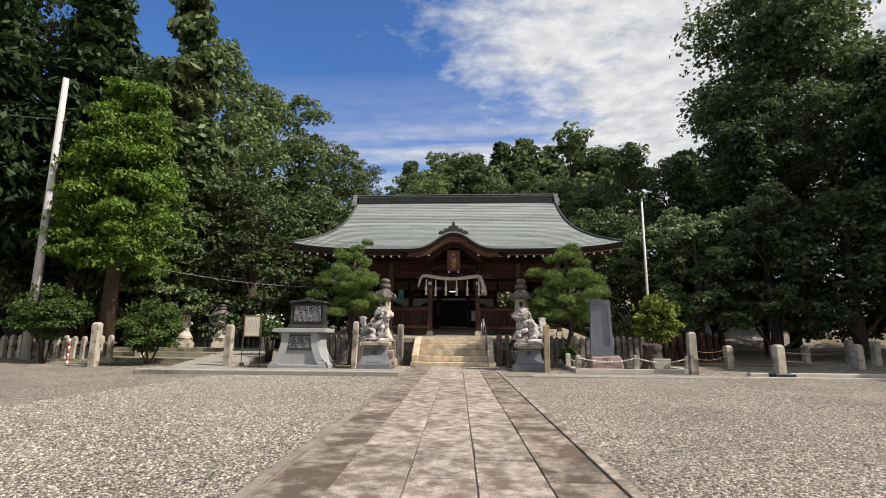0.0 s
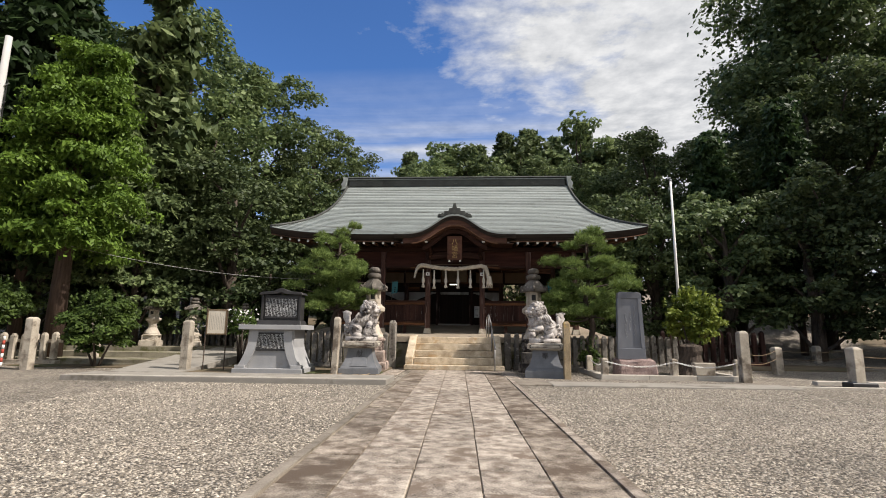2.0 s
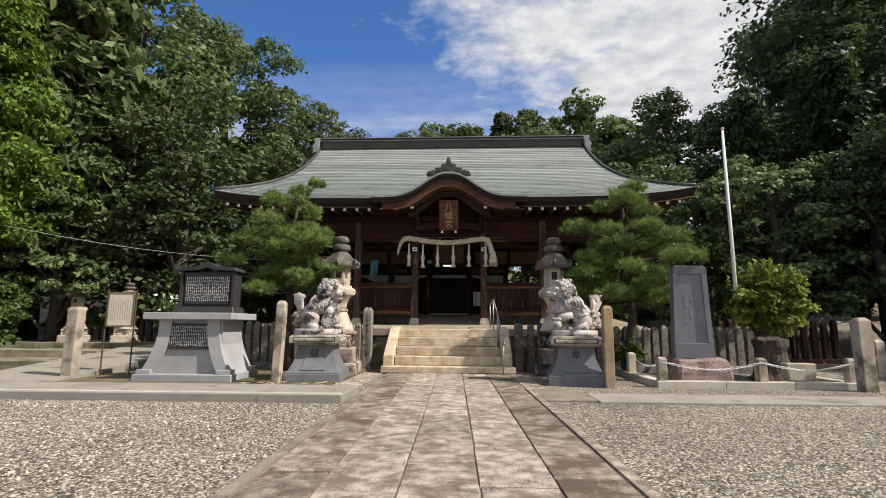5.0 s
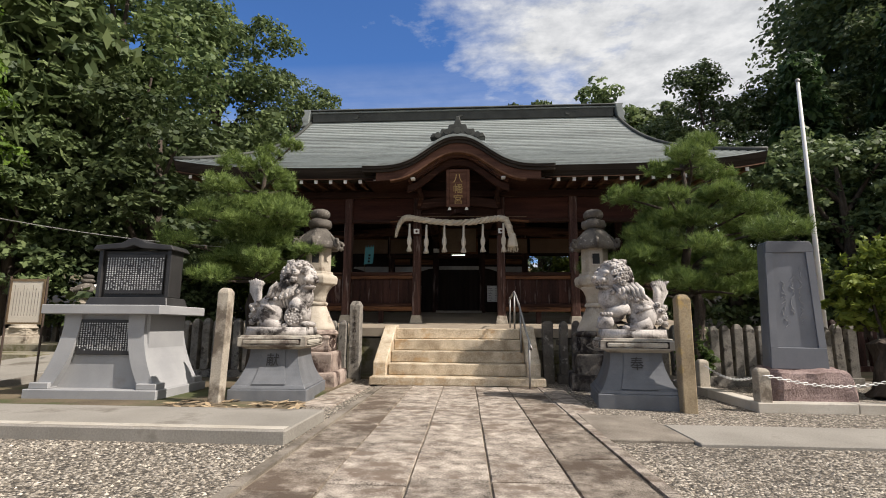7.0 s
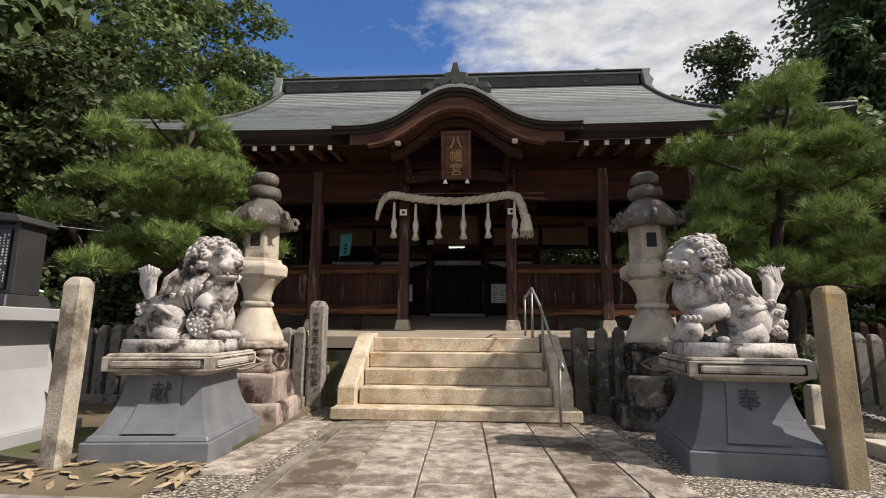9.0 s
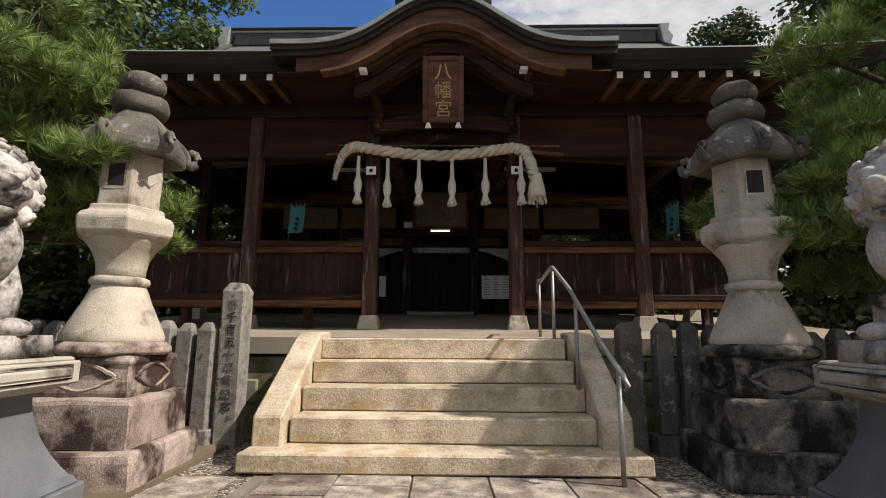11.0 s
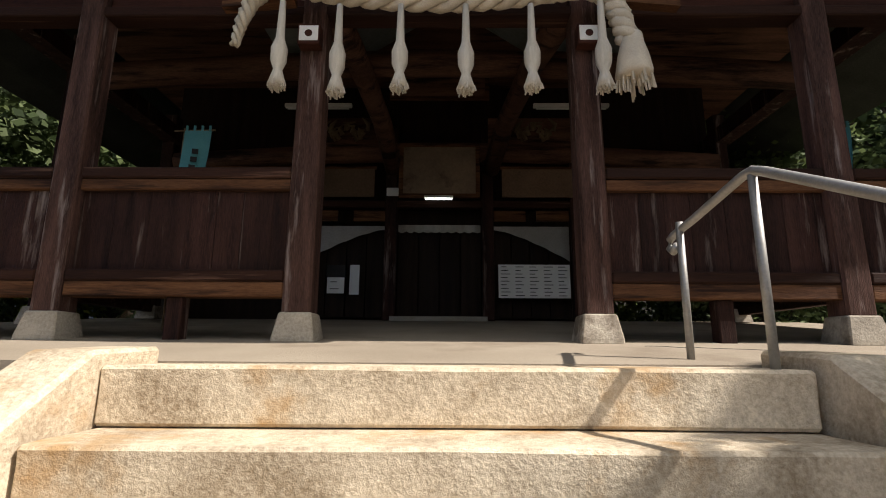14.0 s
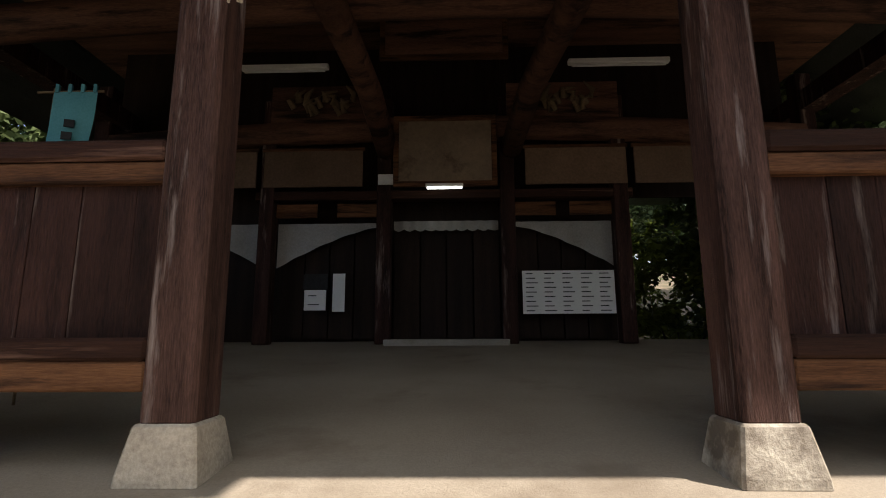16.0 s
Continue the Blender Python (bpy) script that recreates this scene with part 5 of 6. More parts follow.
def pine(x, y, z0, z1, r, lean, label):
    """A trained pine: crooked trunk, level boughs and pads of needle tufts."""
    t = thing("pine_tree", label, "tree", at=pose(x, y, 0))
    sh = Shape()
    trunk = [(0, 0, -0.1), (0.05 * lean, 0, 0.8), (-0.12 * lean, 0.05, 1.7), (0.15 * lean, 0, 2.7), (-0.05 * lean, 0, 3.7), (0.1 * lean, 0, z1 - 0.4)]
    sh.tube(trunk, [0.15, 0.13, 0.115, 0.095, 0.07, 0.035], 9)
    pads = []
    levels = 6
    for k in range(levels):
        q = k / (levels - 1)
        z = z0 + 0.3 + (z1 - z0 - 0.7) * q
        reach = r * (1.0 - 0.48 * q * q)
        m = 6 if k < 4 else 4
        for j in range(m):
            a = j * 6.283 / m + k * 0.7 + rng.normal() * 0.15
            for f in ((0.45, 0.85) if k < 4 else (0.6,)):
                e = reach * f * rng.uniform(0.62, 1.18)
                c = (0.05 * lean + math.cos(a) * e, math.sin(a) * e, z + rng.normal() * 0.2 - 0.08 * f)
                if rng.random() < 0.88:
                    pads.append((c, (0.34 + 0.16 * rng.random()) * (1 - 0.25 * q) * r / 1.75))
            limb_tube(sh, (0.05 * lean, 0, z - 0.2), c, 0.045, 0.014, 0.1)
    pads.append(((0.1 * lean, 0, z1 - 0.2), 0.34))
    part("trunk", sh, BARK, t, smooth=True)
    tips = []
    for c, pr in pads:
        m = int(72 * (pr / 0.42) ** 2)
        d = rng.normal(size=(m, 3))
        d /= np.linalg.norm(d, axis=1, keepdims=True)
        d[:, 2] = np.where(d[:, 2] < 0, d[:, 2] * 0.45, d[:, 2])
        q = rng.uniform(0.35, 1, m) ** 0.5
        tips.append(np.array(c) + d * q[:, None] * np.array([pr, pr, pr * 0.5]))
    tips = np.concatenate(tips)
    n = len(tips)
    k = 38
    c = np.repeat(tips, k, 0)
    d = rng.normal(size=(n * k, 3))
    lean_to = np.repeat(rng.normal(size=(n, 3)) * np.array([0.55, 0.55, 0.3]) + np.array([0, 0, 0.75]), k, 0)
    d = d * 0.42 + lean_to
    d /= np.linalg.norm(d, axis=1, keepdims=True)
    c = c + d * rng.uniform(0.0, 0.05, (n * k, 1))
    w = np.cross(d, rng.normal(size=d.shape))
    w /= np.linalg.norm(w, axis=1, keepdims=True)
    ln = rng.uniform(0.12, 0.21, n * k)[:, None]
    vs = np.stack([c - w * 0.005, c + w * 0.005, c + d * ln], 1).reshape(-1, 3)
    me = bpy.data.meshes.new("needles")
    me.vertices.add(len(vs))
    me.vertices.foreach_set("co", vs.astype(np.float32).ravel())
    me.loops.add(len(vs))
    me.loops.foreach_set("vertex_index", np.arange(len(vs), dtype=np.int32))
    me.polygons.add(len(vs) // 3)
    me.polygons.foreach_set("loop_start", np.arange(0, len(vs), 3, dtype=np.int32))
    me.update(calc_edges=True)
    me.materials.append(LEAF_P)
    o = new("needles", me)
    o.parent = t
    return t


pine(-4.6, 20.6, 2.2, 5.5, 1.85, 1, "trained garden pine with layered needle pads beside the steps")
pine(5.3, 20.7, 1.9, 5.45, 2.1, -1, "trained garden pine with layered needle pads by the stone slab")

# ---- stone things along the approach ----
def stone_post(x, y, h, w, mat, label, name="stone_post", rot=0.0, peak=0.06, group="stone posts", lean=0.0):
    s = Shape().lathe([(w * 0.707, -0.1), (w * 0.70, h - peak * 1.2), (w * 0.45, h - 0.01), (w * 0.2, h)], 4, math.pi / 4)
    return solo(name, s, mat, label, "post", at=pose(x, y, 0, rng.normal() * 0.4, lean + rng.normal() * 0.4, rot), group=group, bevel=0.015, cuts=2, rough=0.008)


stone_post(-3.72, 17.5, 1.88, 0.20, PALE, "tall weathered pale granite post at the platform", lean=2.0)
stone_post(3.80, 17.65, 1.80, 0.215, OCHRE, "tall lichen-stained granite post beside the lion")
stone_post(-14.9, 18.25, 1.80, 0.30, PALE, "pale granite post at the yard's edge")
stone_post(-9.05, 18.05, 1.74, 0.28, PALE, "pale granite post beside the ramp")
stone_post(9.25, 17.5, 1.55, 0.28, PALE, "granite post at the corner of the kerb")
for x, y, h in ((12.4, 21.2, 1.0), (11.7, 16.3, 1.12), (18.0, 27.5, 0.95), (18.3, 25.2, 1.0), (20.8, 25.6, 1.3), (17.7, 20.8, 1.1), (20.2, 23.1, 1.25), (24, 22, 1.2), (23.0, 27.0, 1.2)):
    stone_post(x, y, h, 0.3, PALE, "short square granite post carrying a rope", "bollard", 8.0, group="posts of the rope fence")
# pale ropes given a brown colour in place of the shade on them
rf = thing("rope_fence", "thin ropes coloured brown for shade, sagging between granite posts", "fence")
for a, b in (((11.7, 16.3), (17.7, 20.8)), ((9.25, 17.5), (12.4, 21.2)), ((12.4, 21.2), (18.3, 25.2)), ((18.3, 25.2), (20.8, 25.6)), ((17.7, 20.8), (20.2, 23.1)), ((20.2, 23.1), (24, 22))):
    for z in (0.55, 0.85):
        pts = [(a[0] + (b[0] - a[0]) * k / 10, a[1] + (b[1] - a[1]) * k / 10, z - 0.12 * math.sin(math.pi * k / 10)) for k in range(11)]
        part("rope", Shape().tube(pts, 0.010, 5), BAMBOO, rf)
p = Shape().box(11.4, 12.1, 16.05, 16.5, -0.1, 0.12)
solo("post_plinth", p, DARKST, "dark stone plinth under a granite post", "plinth", bevel=0.02)
shade = Shape().box(11, 40, 16.9, 17.15, -0.1, 0.08)
solo("kerb_stone", shade, KERB, "low kerb round the shaded gravel", "kerb", kind="structure", bevel=0.01)

memo = stone_post(-2.47, 21.7, 1.88, 0.27, ROUGH, "memorial post with carved characters at the fence", "memorial_post", peak=0.09)
for k, ch in enumerate("壱千百五十年祭記念"):
    lettering("character", ch, 0.128, RUSTDARK, memo, pose(0, -0.139, 1.60 - 0.146 * k, 90, 0, 0), 0.003)
stone_post(2.2, 21.55, 1.42, 0.25, OLDDARK, "rough lichen-covered post at the fence's end", "fence_end_post")


def fence(x0, x1, y, h, mat, label, seed, step=0.265):
    """A shrine fence: pointed stone staves on a low footing, with a rail behind."""
    r = random.Random(seed)
    f = thing("stone_fence", label, "fence")
    part("footing", Shape().box(min(x0, x1), max(x0, x1), y - 0.14, y + 0.14, -0.05, 0.18), mat, f, bevel=0.01)
    part("fence_rail", Shape().box(min(x0, x1), max(x0, x1), y + 0.06, y + 0.13, 0.85, 0.97), mat, f)
    n = int(abs(x1 - x0) / step)
    ref = None
    for k in range(n):
        x = x0 + (k + 0.5) * (x1 - x0) / n
        m = pose(x + r.uniform(-0.01, 0.01), y + r.uniform(-0.015, 0.015), r.uniform(-0.05, 0.03), r.uniform(-0.7, 0.7), r.uniform(-0.7, 0.7), r.uniform(-4, 4))
        if ref is None:
            ref = part("stave", Shape().lathe([(0.133, 0.17), (0.13, h - 0.1), (0.07, h - 0.01), (0.03, h)], 4, math.pi / 4), mat, f, at=m, bevel=0.01, cuts=1, rough=0.006)
        else:
            like("stave", ref, f, m)
    return f


fence(-2.62, -8.2, 21.6, 1.42, ROUGH, "row of pointed grey-brown stone staves", 3)
fence(2.4, 4.2, 21.5, 1.40, OLDDARK, "row of dark lichen-covered stone staves", 5)
fence(4.2, 9.2, 21.6, 1.36, ROUGH, "row of pointed stone staves behind the slab", 8)
fence(-15.6, -26, 20.4, 1.25, PALE, "pale stone stave fence under the trees", 11, 0.42)
fence(-12.4, -19, 28.6, 1.6, OLDDARK, "dark fence of staves behind the lanterns", 12, 0.34)
# dark wood colour here carries the shade of the trees
fence(9.6, 14.5, 25.5, 1.6, WOOD, "fence of staves coloured dark for the trees' shade", 14, 0.36)


def lantern(x, y, rot, tone, base_tone, label):
    """A tall stone lantern: stepped base, bell-shaped shaft, light box, curled cap, jewel."""
    t = thing("stone_lantern", label, "lantern", at=pose(x, y, 0, 0, 0, rot), group="tall stone lanterns")
    q = math.pi / 4
    part("base_tier", Shape().lathe([(1.10, -0.05), (1.095, 0.26), (1.05, 0.30)], 4, q), base_tone, t, "rust-stained base stone", bevel=0.025, cuts=3, rough=0.03)
    part("base_tier", Shape().lathe([(0.905, 0.28), (0.89, 0.66), (0.85, 0.71)], 4, q), base_tone, t, "rust-stained base stone", bevel=0.025, cuts=3, rough=0.025)
    tier = part("base_tier", Shape().lathe([(0.70, 0.70), (0.735, 0.76), (0.70, 0.86), (0.71, 0.98), (0.745, 1.01), (0.72, 1.055), (0.60, 1.07)], 4, q), base_tone, t, "rust-stained base stone", bevel=0.012, cuts=3, rough=0.012)
    for k in range(4):
        loop = [(0.33 * math.cos(a) * (1 + 0.10 * math.cos(6 * a)), -0.508, 0.88 + 0.10 * math.sin(a) * (1 + 0.15 * math.cos(4 * a))) for a in [2 * math.pi * i / 28 for i in range(29)]]
        part("cloud_panel", Shape().tube(loop, 0.018, 5), base_tone, tier, at=pose(0, 0, 0, 0, 0, 90 * k))
    part("lotus_ring", Shape().lathe([(0.58, 1.06), (0.63, 1.09), (0.62, 1.14), (0.55, 1.18)], 24, lobes=0.03), base_tone, t, smooth=True, cuts=1, rough=0.012)
    part("shaft", Shape().lathe([(0.53, 1.17), (0.54, 1.22), (0.49, 1.32), (0.40, 1.48), (0.33, 1.60), (0.29, 1.68), (0.27, 1.71)], 24), tone, t, smooth=True, cuts=1, rough=0.01)
    part("ring", Shape().lathe([(0.25, 1.69), (0.305, 1.715), (0.32, 1.745), (0.305, 1.78), (0.25, 1.80)], 24), tone, t, smooth=True, rough=0.006)
    part("neck", Shape().lathe([(0.265, 1.79), (0.262, 1.86), (0.285, 1.95), (0.34, 2.05), (0.41, 2.12), (0.43, 2.15)], 24), tone, t, smooth=True)
    part("light_platform", Shape().lathe([(0.44, 2.13), (0.56, 2.19), (0.58, 2.32), (0.54, 2.37), (0.45, 2.40), (0.44, 2.46)], 6), tone, t, bevel=0.014, cuts=2, rough=0.008)
    box = part("light_box", Shape().lathe([(0.375, 2.45), (0.36, 3.02)], 6), tone, t, bevel=0.015, cuts=2, rough=0.006)
    for k in range(6):
        if k % 2 == 0:
            hole = part("window_frame", Shape().box(-0.12, 0.12, -0.328, -0.305, 2.62, 2.645).box(-0.12, 0.12, -0.328, -0.305, 2.875, 2.90).box(-0.12, -0.095, -0.328, -0.305, 2.645, 2.875).box(0.095, 0.12, -0.328, -0.305, 2.645, 2.875), tone, box, at=pose(0, 0, 0, 0, 0, 60 * k))
            # box is solid; a flat black plate paints the shade of its hollow
            part("window_hole", Shape().box(-0.094, 0.094, -0.324, -0.30, 2.646, 2.874), INK, hole, "black plate standing for the shade inside the light box")
        else:
            part("carved_branch", Shape().tube([(-0.12, -0.322, 2.70), (-0.05, -0.328, 2.74), (0.03, -0.328, 2.69), (0.12, -0.322, 2.75)], [0.01, 0.018, 0.02, 0.008], 6), tone, box, at=pose(0, 0, 0, 0, 0, 60 * k))
    cap = Shape().lathe([(0.40, 3.0), (0.56, 2.965), (0.62, 3.03), (0.60, 3.11), (0.50, 3.24), (0.38, 3.36), (0.28, 3.43), (0.22, 3.47)], 6, 0.5236)
    capo = part("cap", cap, OLDDARK, t, "dark weathered cap stone", bevel=0.025, cuts=2, rough=0.018)
    for k in range(6):
        a = 0.5236 + k * math.pi / 3
        c = Vector((math.cos(a), math.sin(a), 0))
        up = Vector((0, 0, 1))
        spiral = [c * (0.40 + 0.06 * w) + up * (3.30 - 0.055 * w) for w in range(4)]
        spiral += [c * (0.645 + 0.075 * math.cos(b)) + up * (3.10 + 0.075 * math.sin(b)) for b in (-2.2, -1.5, -0.7, 0.1, 0.9, 1.7, 2.5)]
        part("curl", Shape().tube(spiral, [0.03, 0.038, 0.045, 0.05] + [0.055, 0.055, 0.055, 0.05, 0.045, 0.04, 0.03], 8), OLDDARK, capo, smooth=True, rough=0.006)
    part("jewel", Shape().lathe([(0.2, 3.45), (0.31, 3.49), (0.34, 3.56), (0.31, 3.64), (0.2, 3.68), (0.17, 3.69), (0.24, 3.71), (0.275, 3.77), (0.27, 3.83), (0.2, 3.89), (0.08, 3.91)], 18, lobes=0.03), OLDDARK, t, "weathered jewel finial", smooth=True, cuts=1, rough=0.02)
    t.scale = (0.8, 0.8, 1.0)
    return t


lantern(-3.07, 20.38, 4, CREAM, RUST, "tall pale stone lantern on rust-stained tiers")
# base stained like the other one, with the pine's shade coloured in
lantern(3.16, 20.65, -6, CREAM, RUSTDARK, "tall weathered stone lantern with a dark cap")
small = lantern(-15.9, 26.6, 10, CREAM, CREAM, "small pale stone lantern on the terrace")
small.scale = (0.7, 0.7, 0.70)
small.location.z = 0.35
o = copy_thing(small, pose(-13.9, 26.9, 0.35, 0, 0, 20))
o = copy_thing(small, pose(-10.5, 25.5, 0.4, 0, 0, 30))
o.scale = (0.55, 0.55, 0.6)


def lion(x, y, turn, flip, sign, label):
    """A guardian lion on its flared pedestal."""
    ped = thing("lion_pedestal", "flared blue-grey granite pedestal with a carved top", "pedestal", at=pose(x, y, 0, 0, 0, turn), group="pedestals of the lions")
    part("plinth", Shape().box(-0.70, 0.70, -0.86, 0.86, -0.05, 0.2).box(-0.67, 0.67, -0.83, 0.83, 0.2, 0.26, 0.03, 0.03), BLUE, ped, bevel=0.012)
    body = Shape()
    n = 8
    for i in range(n + 1):
        q = i / n
        k = 1 - 0.30 * (1 - (1 - q) ** 2.0)
        a, b, z = 0.62 * k, 0.78 * k, 0.26 + 0.60 * q
        body.v += [(-a, -b, z), (a, -b, z), (a, b, z), (-a, b, z)]
    for i in range(n):
        for j in range(4):
            body.f.append((4 * i + j, 4 * i + (j + 1) % 4, 4 * i + 4 + (j + 1) % 4, 4 * i + 4 + j))
    part("flared_body", body, BLUE, ped)
    pan = Shape()
    for i in range(n + 1):
        q = i / n
        k = 1 - 0.30 * (1 - (1 - q) ** 2.0)
        pan.v += [(-0.30 * k, -0.78 * k - 0.02, 0.28 + 0.57 * q), (0.30 * k, -0.78 * k - 0.02, 0.28 + 0.57 * q), (0.30 * k, -0.78 * k + 0.02, 0.28 + 0.57 * q), (-0.30 * k, -0.78 * k + 0.02, 0.28 + 0.57 * q)]
    for i in range(n):
        for j in range(4):
            pan.f.append((4 * i + j, 4 * i + (j + 1) % 4, 4 * i + 4 + (j + 1) % 4, 4 * i + 4 + j))
    part("front_panel", pan, BLUE, ped)
    lettering("character", sign, 0.24, DARKST, ped, pose(0, -0.615, 0.66, 72, 0, 0), 0.003)
    top = part("top_slab", Shape().box(-0.50, 0.50, -0.64, 0.64, 0.855, 0.90, -0.08, -0.08).box(-0.62, 0.62, -0.76, 0.76, 0.9, 1.06).box(-0.60, 0.60, -0.74, 0.74, 1.06, 1.09, 0.02, 0.02), OLD, ped, "carved pale top slab", bevel=0.012)
    for k in range(4):
        half, out = (0.53, 0.76) if k % 2 == 0 else (0.67, 0.62)
        m = pose(0, 0, 0, 0, 0, 90 * k)
        # groove drawn as a flat dark plate behind the bead
        part("panel_groove", Shape().box(-half, half, -out - 0.003, -out + 0.01, 0.93, 1.04), RUSTDARK, top, at=m, bevel=0.004)
        part("panel_bead", Shape().box(-half + 0.03, half - 0.03, -out - 0.026, -out, 0.945, 1.025), OLD, top, at=m, bevel=0.02)
    f = flip
    s = Shape()
    s.box(-0.52, 0.52, -0.50, 0.50, 1.09, 1.235, 0.015, 0.015)

    # seated sideways to the approach: chest and head towards the middle, tail outwards
    def e(c, r, m=None, n=14, k=9):
        s.ball((c[0] * f, c[1], c[2]), r, n, k, m)

    def rope(pts, radii, n=9):
        s.tube([(p[0] * f, p[1], p[2]) for p in pts], radii, n)

    def curl(c, r, out):
        """A snail-shell lock: a knob ringed by a raised coil."""
        out = Vector(out).normalized()
        side = out.cross(Vector((0.3, 0.2, 1))).normalized()
        top_dir = out.cross(side)
        e(c, r * 0.9, None, 9, 6)
        coil = []
        for w in range(11):
            a, q = w * 0.85, r * (1.0 - 0.075 * w)
            coil.append(Vector(c) + (side * math.cos(a) + top_dir * math.sin(a)) * q * 0.72 + out * (r * 0.45 + 0.05 * r * w))
        rope(coil, [r * 0.30] * 6 + [r * 0.27, r * 0.25, r * 0.22, r * 0.18, r * 0.14], 5)

    rope([(0.44, 0, 1.36), (0.36, 0, 1.50), (0.18, 0, 1.64), (-0.02, 0, 1.78), (-0.16, 0, 1.92), (-0.22, 0, 2.06)], [0.17, 0.23, 0.25, 0.24, 0.22, 0.2], 16)
    e((-0.31, -0.02, 1.80), (0.22, 0.24, 0.27), None, 18, 12)
    e((-0.24, -0.02, 1.60), (0.19, 0.2, 0.24), None, 16, 10)
    # head, turned a little outwards to the yard
    e((-0.31, -0.05, 2.16), (0.25, 0.25, 0.24), None, 18, 12)
    e((-0.47, -0.15, 2.10), (0.16, 0.17, 0.10), None, 16, 10)
    e((-0.44, -0.13, 1.975), (0.14, 0.15, 0.05), None, 16, 8)
    e((-0.60, -0.22, 2.14), (0.05, 0.07, 0.045))
    for p in ((-0.58, -0.09), (-0.45, -0.29)):
        e((p[0] + 0.06, p[1] + 0.02, 2.24), (0.065, 0.065, 0.05))
        e((p[0] + 0.03, p[1] - 0.005, 2.20), 0.034)
        e((p[0], p[1], 2.10), (0.06, 0.06, 0.05))
        rope([(p[0] + 0.02, p[1], 2.05), (p[0] + 0.02, p[1], 1.99)], [0.02, 0.008], 6)
    for k in range(5):
        rope([(-0.5 + 0.03 * k, -0.26 + 0.06 * k, 1.99), (-0.5 + 0.03 * k, -0.26 + 0.06 * k, 2.03)], [0.018, 0.012], 5)
    # fore legs: one upright, the near one resting on a ball or a cub
    rope([(-0.26, 0.17, 1.72), (-0.36, 0.18, 1.50), (-0.34, 0.18, 1.30)], [0.13, 0.105, 0.10], 12)
    e((-0.42, 0.18, 1.285), (0.14, 0.1, 0.065))
    if flip > 0:
        rope([(-0.05, -0.22, 1.60), (-0.20, -0.26, 1.55), (-0.40, -0.25, 1.52)], [0.11, 0.095, 0.085], 12)
        e((-0.43, -0.25, 1.37), 0.145, None, 18, 12)
        for k in range(4):
            e((-0.50 + 0.05 * k, -0.33, 1.50), (0.035, 0.05, 0.04))
    else:
        rope([(-0.22, -0.2, 1.70), (-0.36, -0.24, 1.58), (-0.42, -0.24, 1.36)], [0.13, 0.105, 0.09], 12)
        e((-0.26, -0.25, 1.43), (0.2, 0.13, 0.19), None, 16, 10)
        for k in range(26):
            e((-0.26 + 0.15 * math.cos(k * 2.4) * (k / 26) ** 0.5, -0.36, 1.43 + 0.15 * math.sin(k * 2.4) * (k / 26) ** 0.5), 0.024, None, 7, 5)
        e((-0.46, -0.25, 1.29), (0.13, 0.1, 0.06))
    # haunches, hind paws with toes
    for w in (-1, 1):
        e((0.20, 0.20 * w, 1.46), (0.23, 0.13, 0.23), Matrix.Rotation(0.5 * f, 3, "Y"), 18, 12)
        rope([(0.30, 0.25 * w, 1.36), (0.12, 0.27 * w, 1.29), (-0.04, 0.27 * w, 1.275)], [0.12, 0.085, 0.07], 10)
        for k in range(3):
            e((-0.10, (0.22 + 0.05 * k) * w, 1.265), (0.06, 0.028, 0.04), None, 9, 6)
        rope([(0.36, 0.24 * w, 1.62), (0.22, 0.33 * w, 1.60), (0.06, 0.33 * w, 1.50)], [0.03, 0.035, 0.012], 7)
        # ribs and shoulder lines
        for k in range(3):
            rope([(0.02 - 0.07 * k, 0.16 * w, 1.88), (0.03 - 0.06 * k, 0.245 * w, 1.74), (-0.02 - 0.05 * k, 0.22 * w, 1.58)], [0.016, 0.026, 0.01], 6)
    # mane: coiled locks round the head, strands down the neck
    for i in range(78):
        z = 1 - 1.55 * (i + 0.5) / 78
        a = i * 2.39996
        w = math.sqrt(max(0.0, 1 - z * z))
        d = Vector((w * math.cos(a), w * math.sin(a), z))
        if d.dot(Vector((-0.82, -0.5, -0.12)).normalized()) > 0.48:
            continue
        curl((-0.25 + 0.27 * d.x, -0.03 + 0.28 * d.y, 2.15 + 0.27 * d.z), 0.07 + 0.02 * rng.random(), d)
    for w in (-1, 1):
        for k in range(6):
            x0 = -0.28 + 0.075 * k
            rope([(x0, 0.20 * w, 2.04), (x0 + 0.09, 0.275 * w, 1.92), (x0 + 0.13, 0.27 * w, 1.80), (x0 + 0.2, 0.26 * w, 1.74)], [0.045, 0.05, 0.04, 0.012], 7)
        for k in range(5):
            curl((-0.30 + 0.1 * k, 0.27 * w, 1.88 - 0.035 * k), 0.05, (0, w, 0))
    rope([(-0.16, 0, 2.36), (-0.08, 0, 2.45), (0.0, 0, 2.46)], [0.09, 0.07, 0.03], 9)
    # tail: coils at the root, an upright flame above
    for i in range(16):
        a = i * 2.39996
        curl((0.47 + 0.11 * math.cos(a), 0.15 * math.sin(a), 1.33 + 0.022 * i), 0.068, (math.cos(a), math.sin(a), 0.2))
    for k in range(7):
        t = (k - 3) / 3
        rope([(0.47 + 0.02 * k, 0.06 * t, 1.52), (0.50 + 0.05 * t, 0.09 * t, 1.72), (0.56 + 0.09 * t, 0.08 * t, 1.92), (0.53 + 0.12 * t, 0.05 * t, 2.06), (0.57 + 0.14 * t, 0.04 * t, 2.14 - 0.05 * abs(t))], [0.05, 0.055, 0.055, 0.045, 0.012], 8)
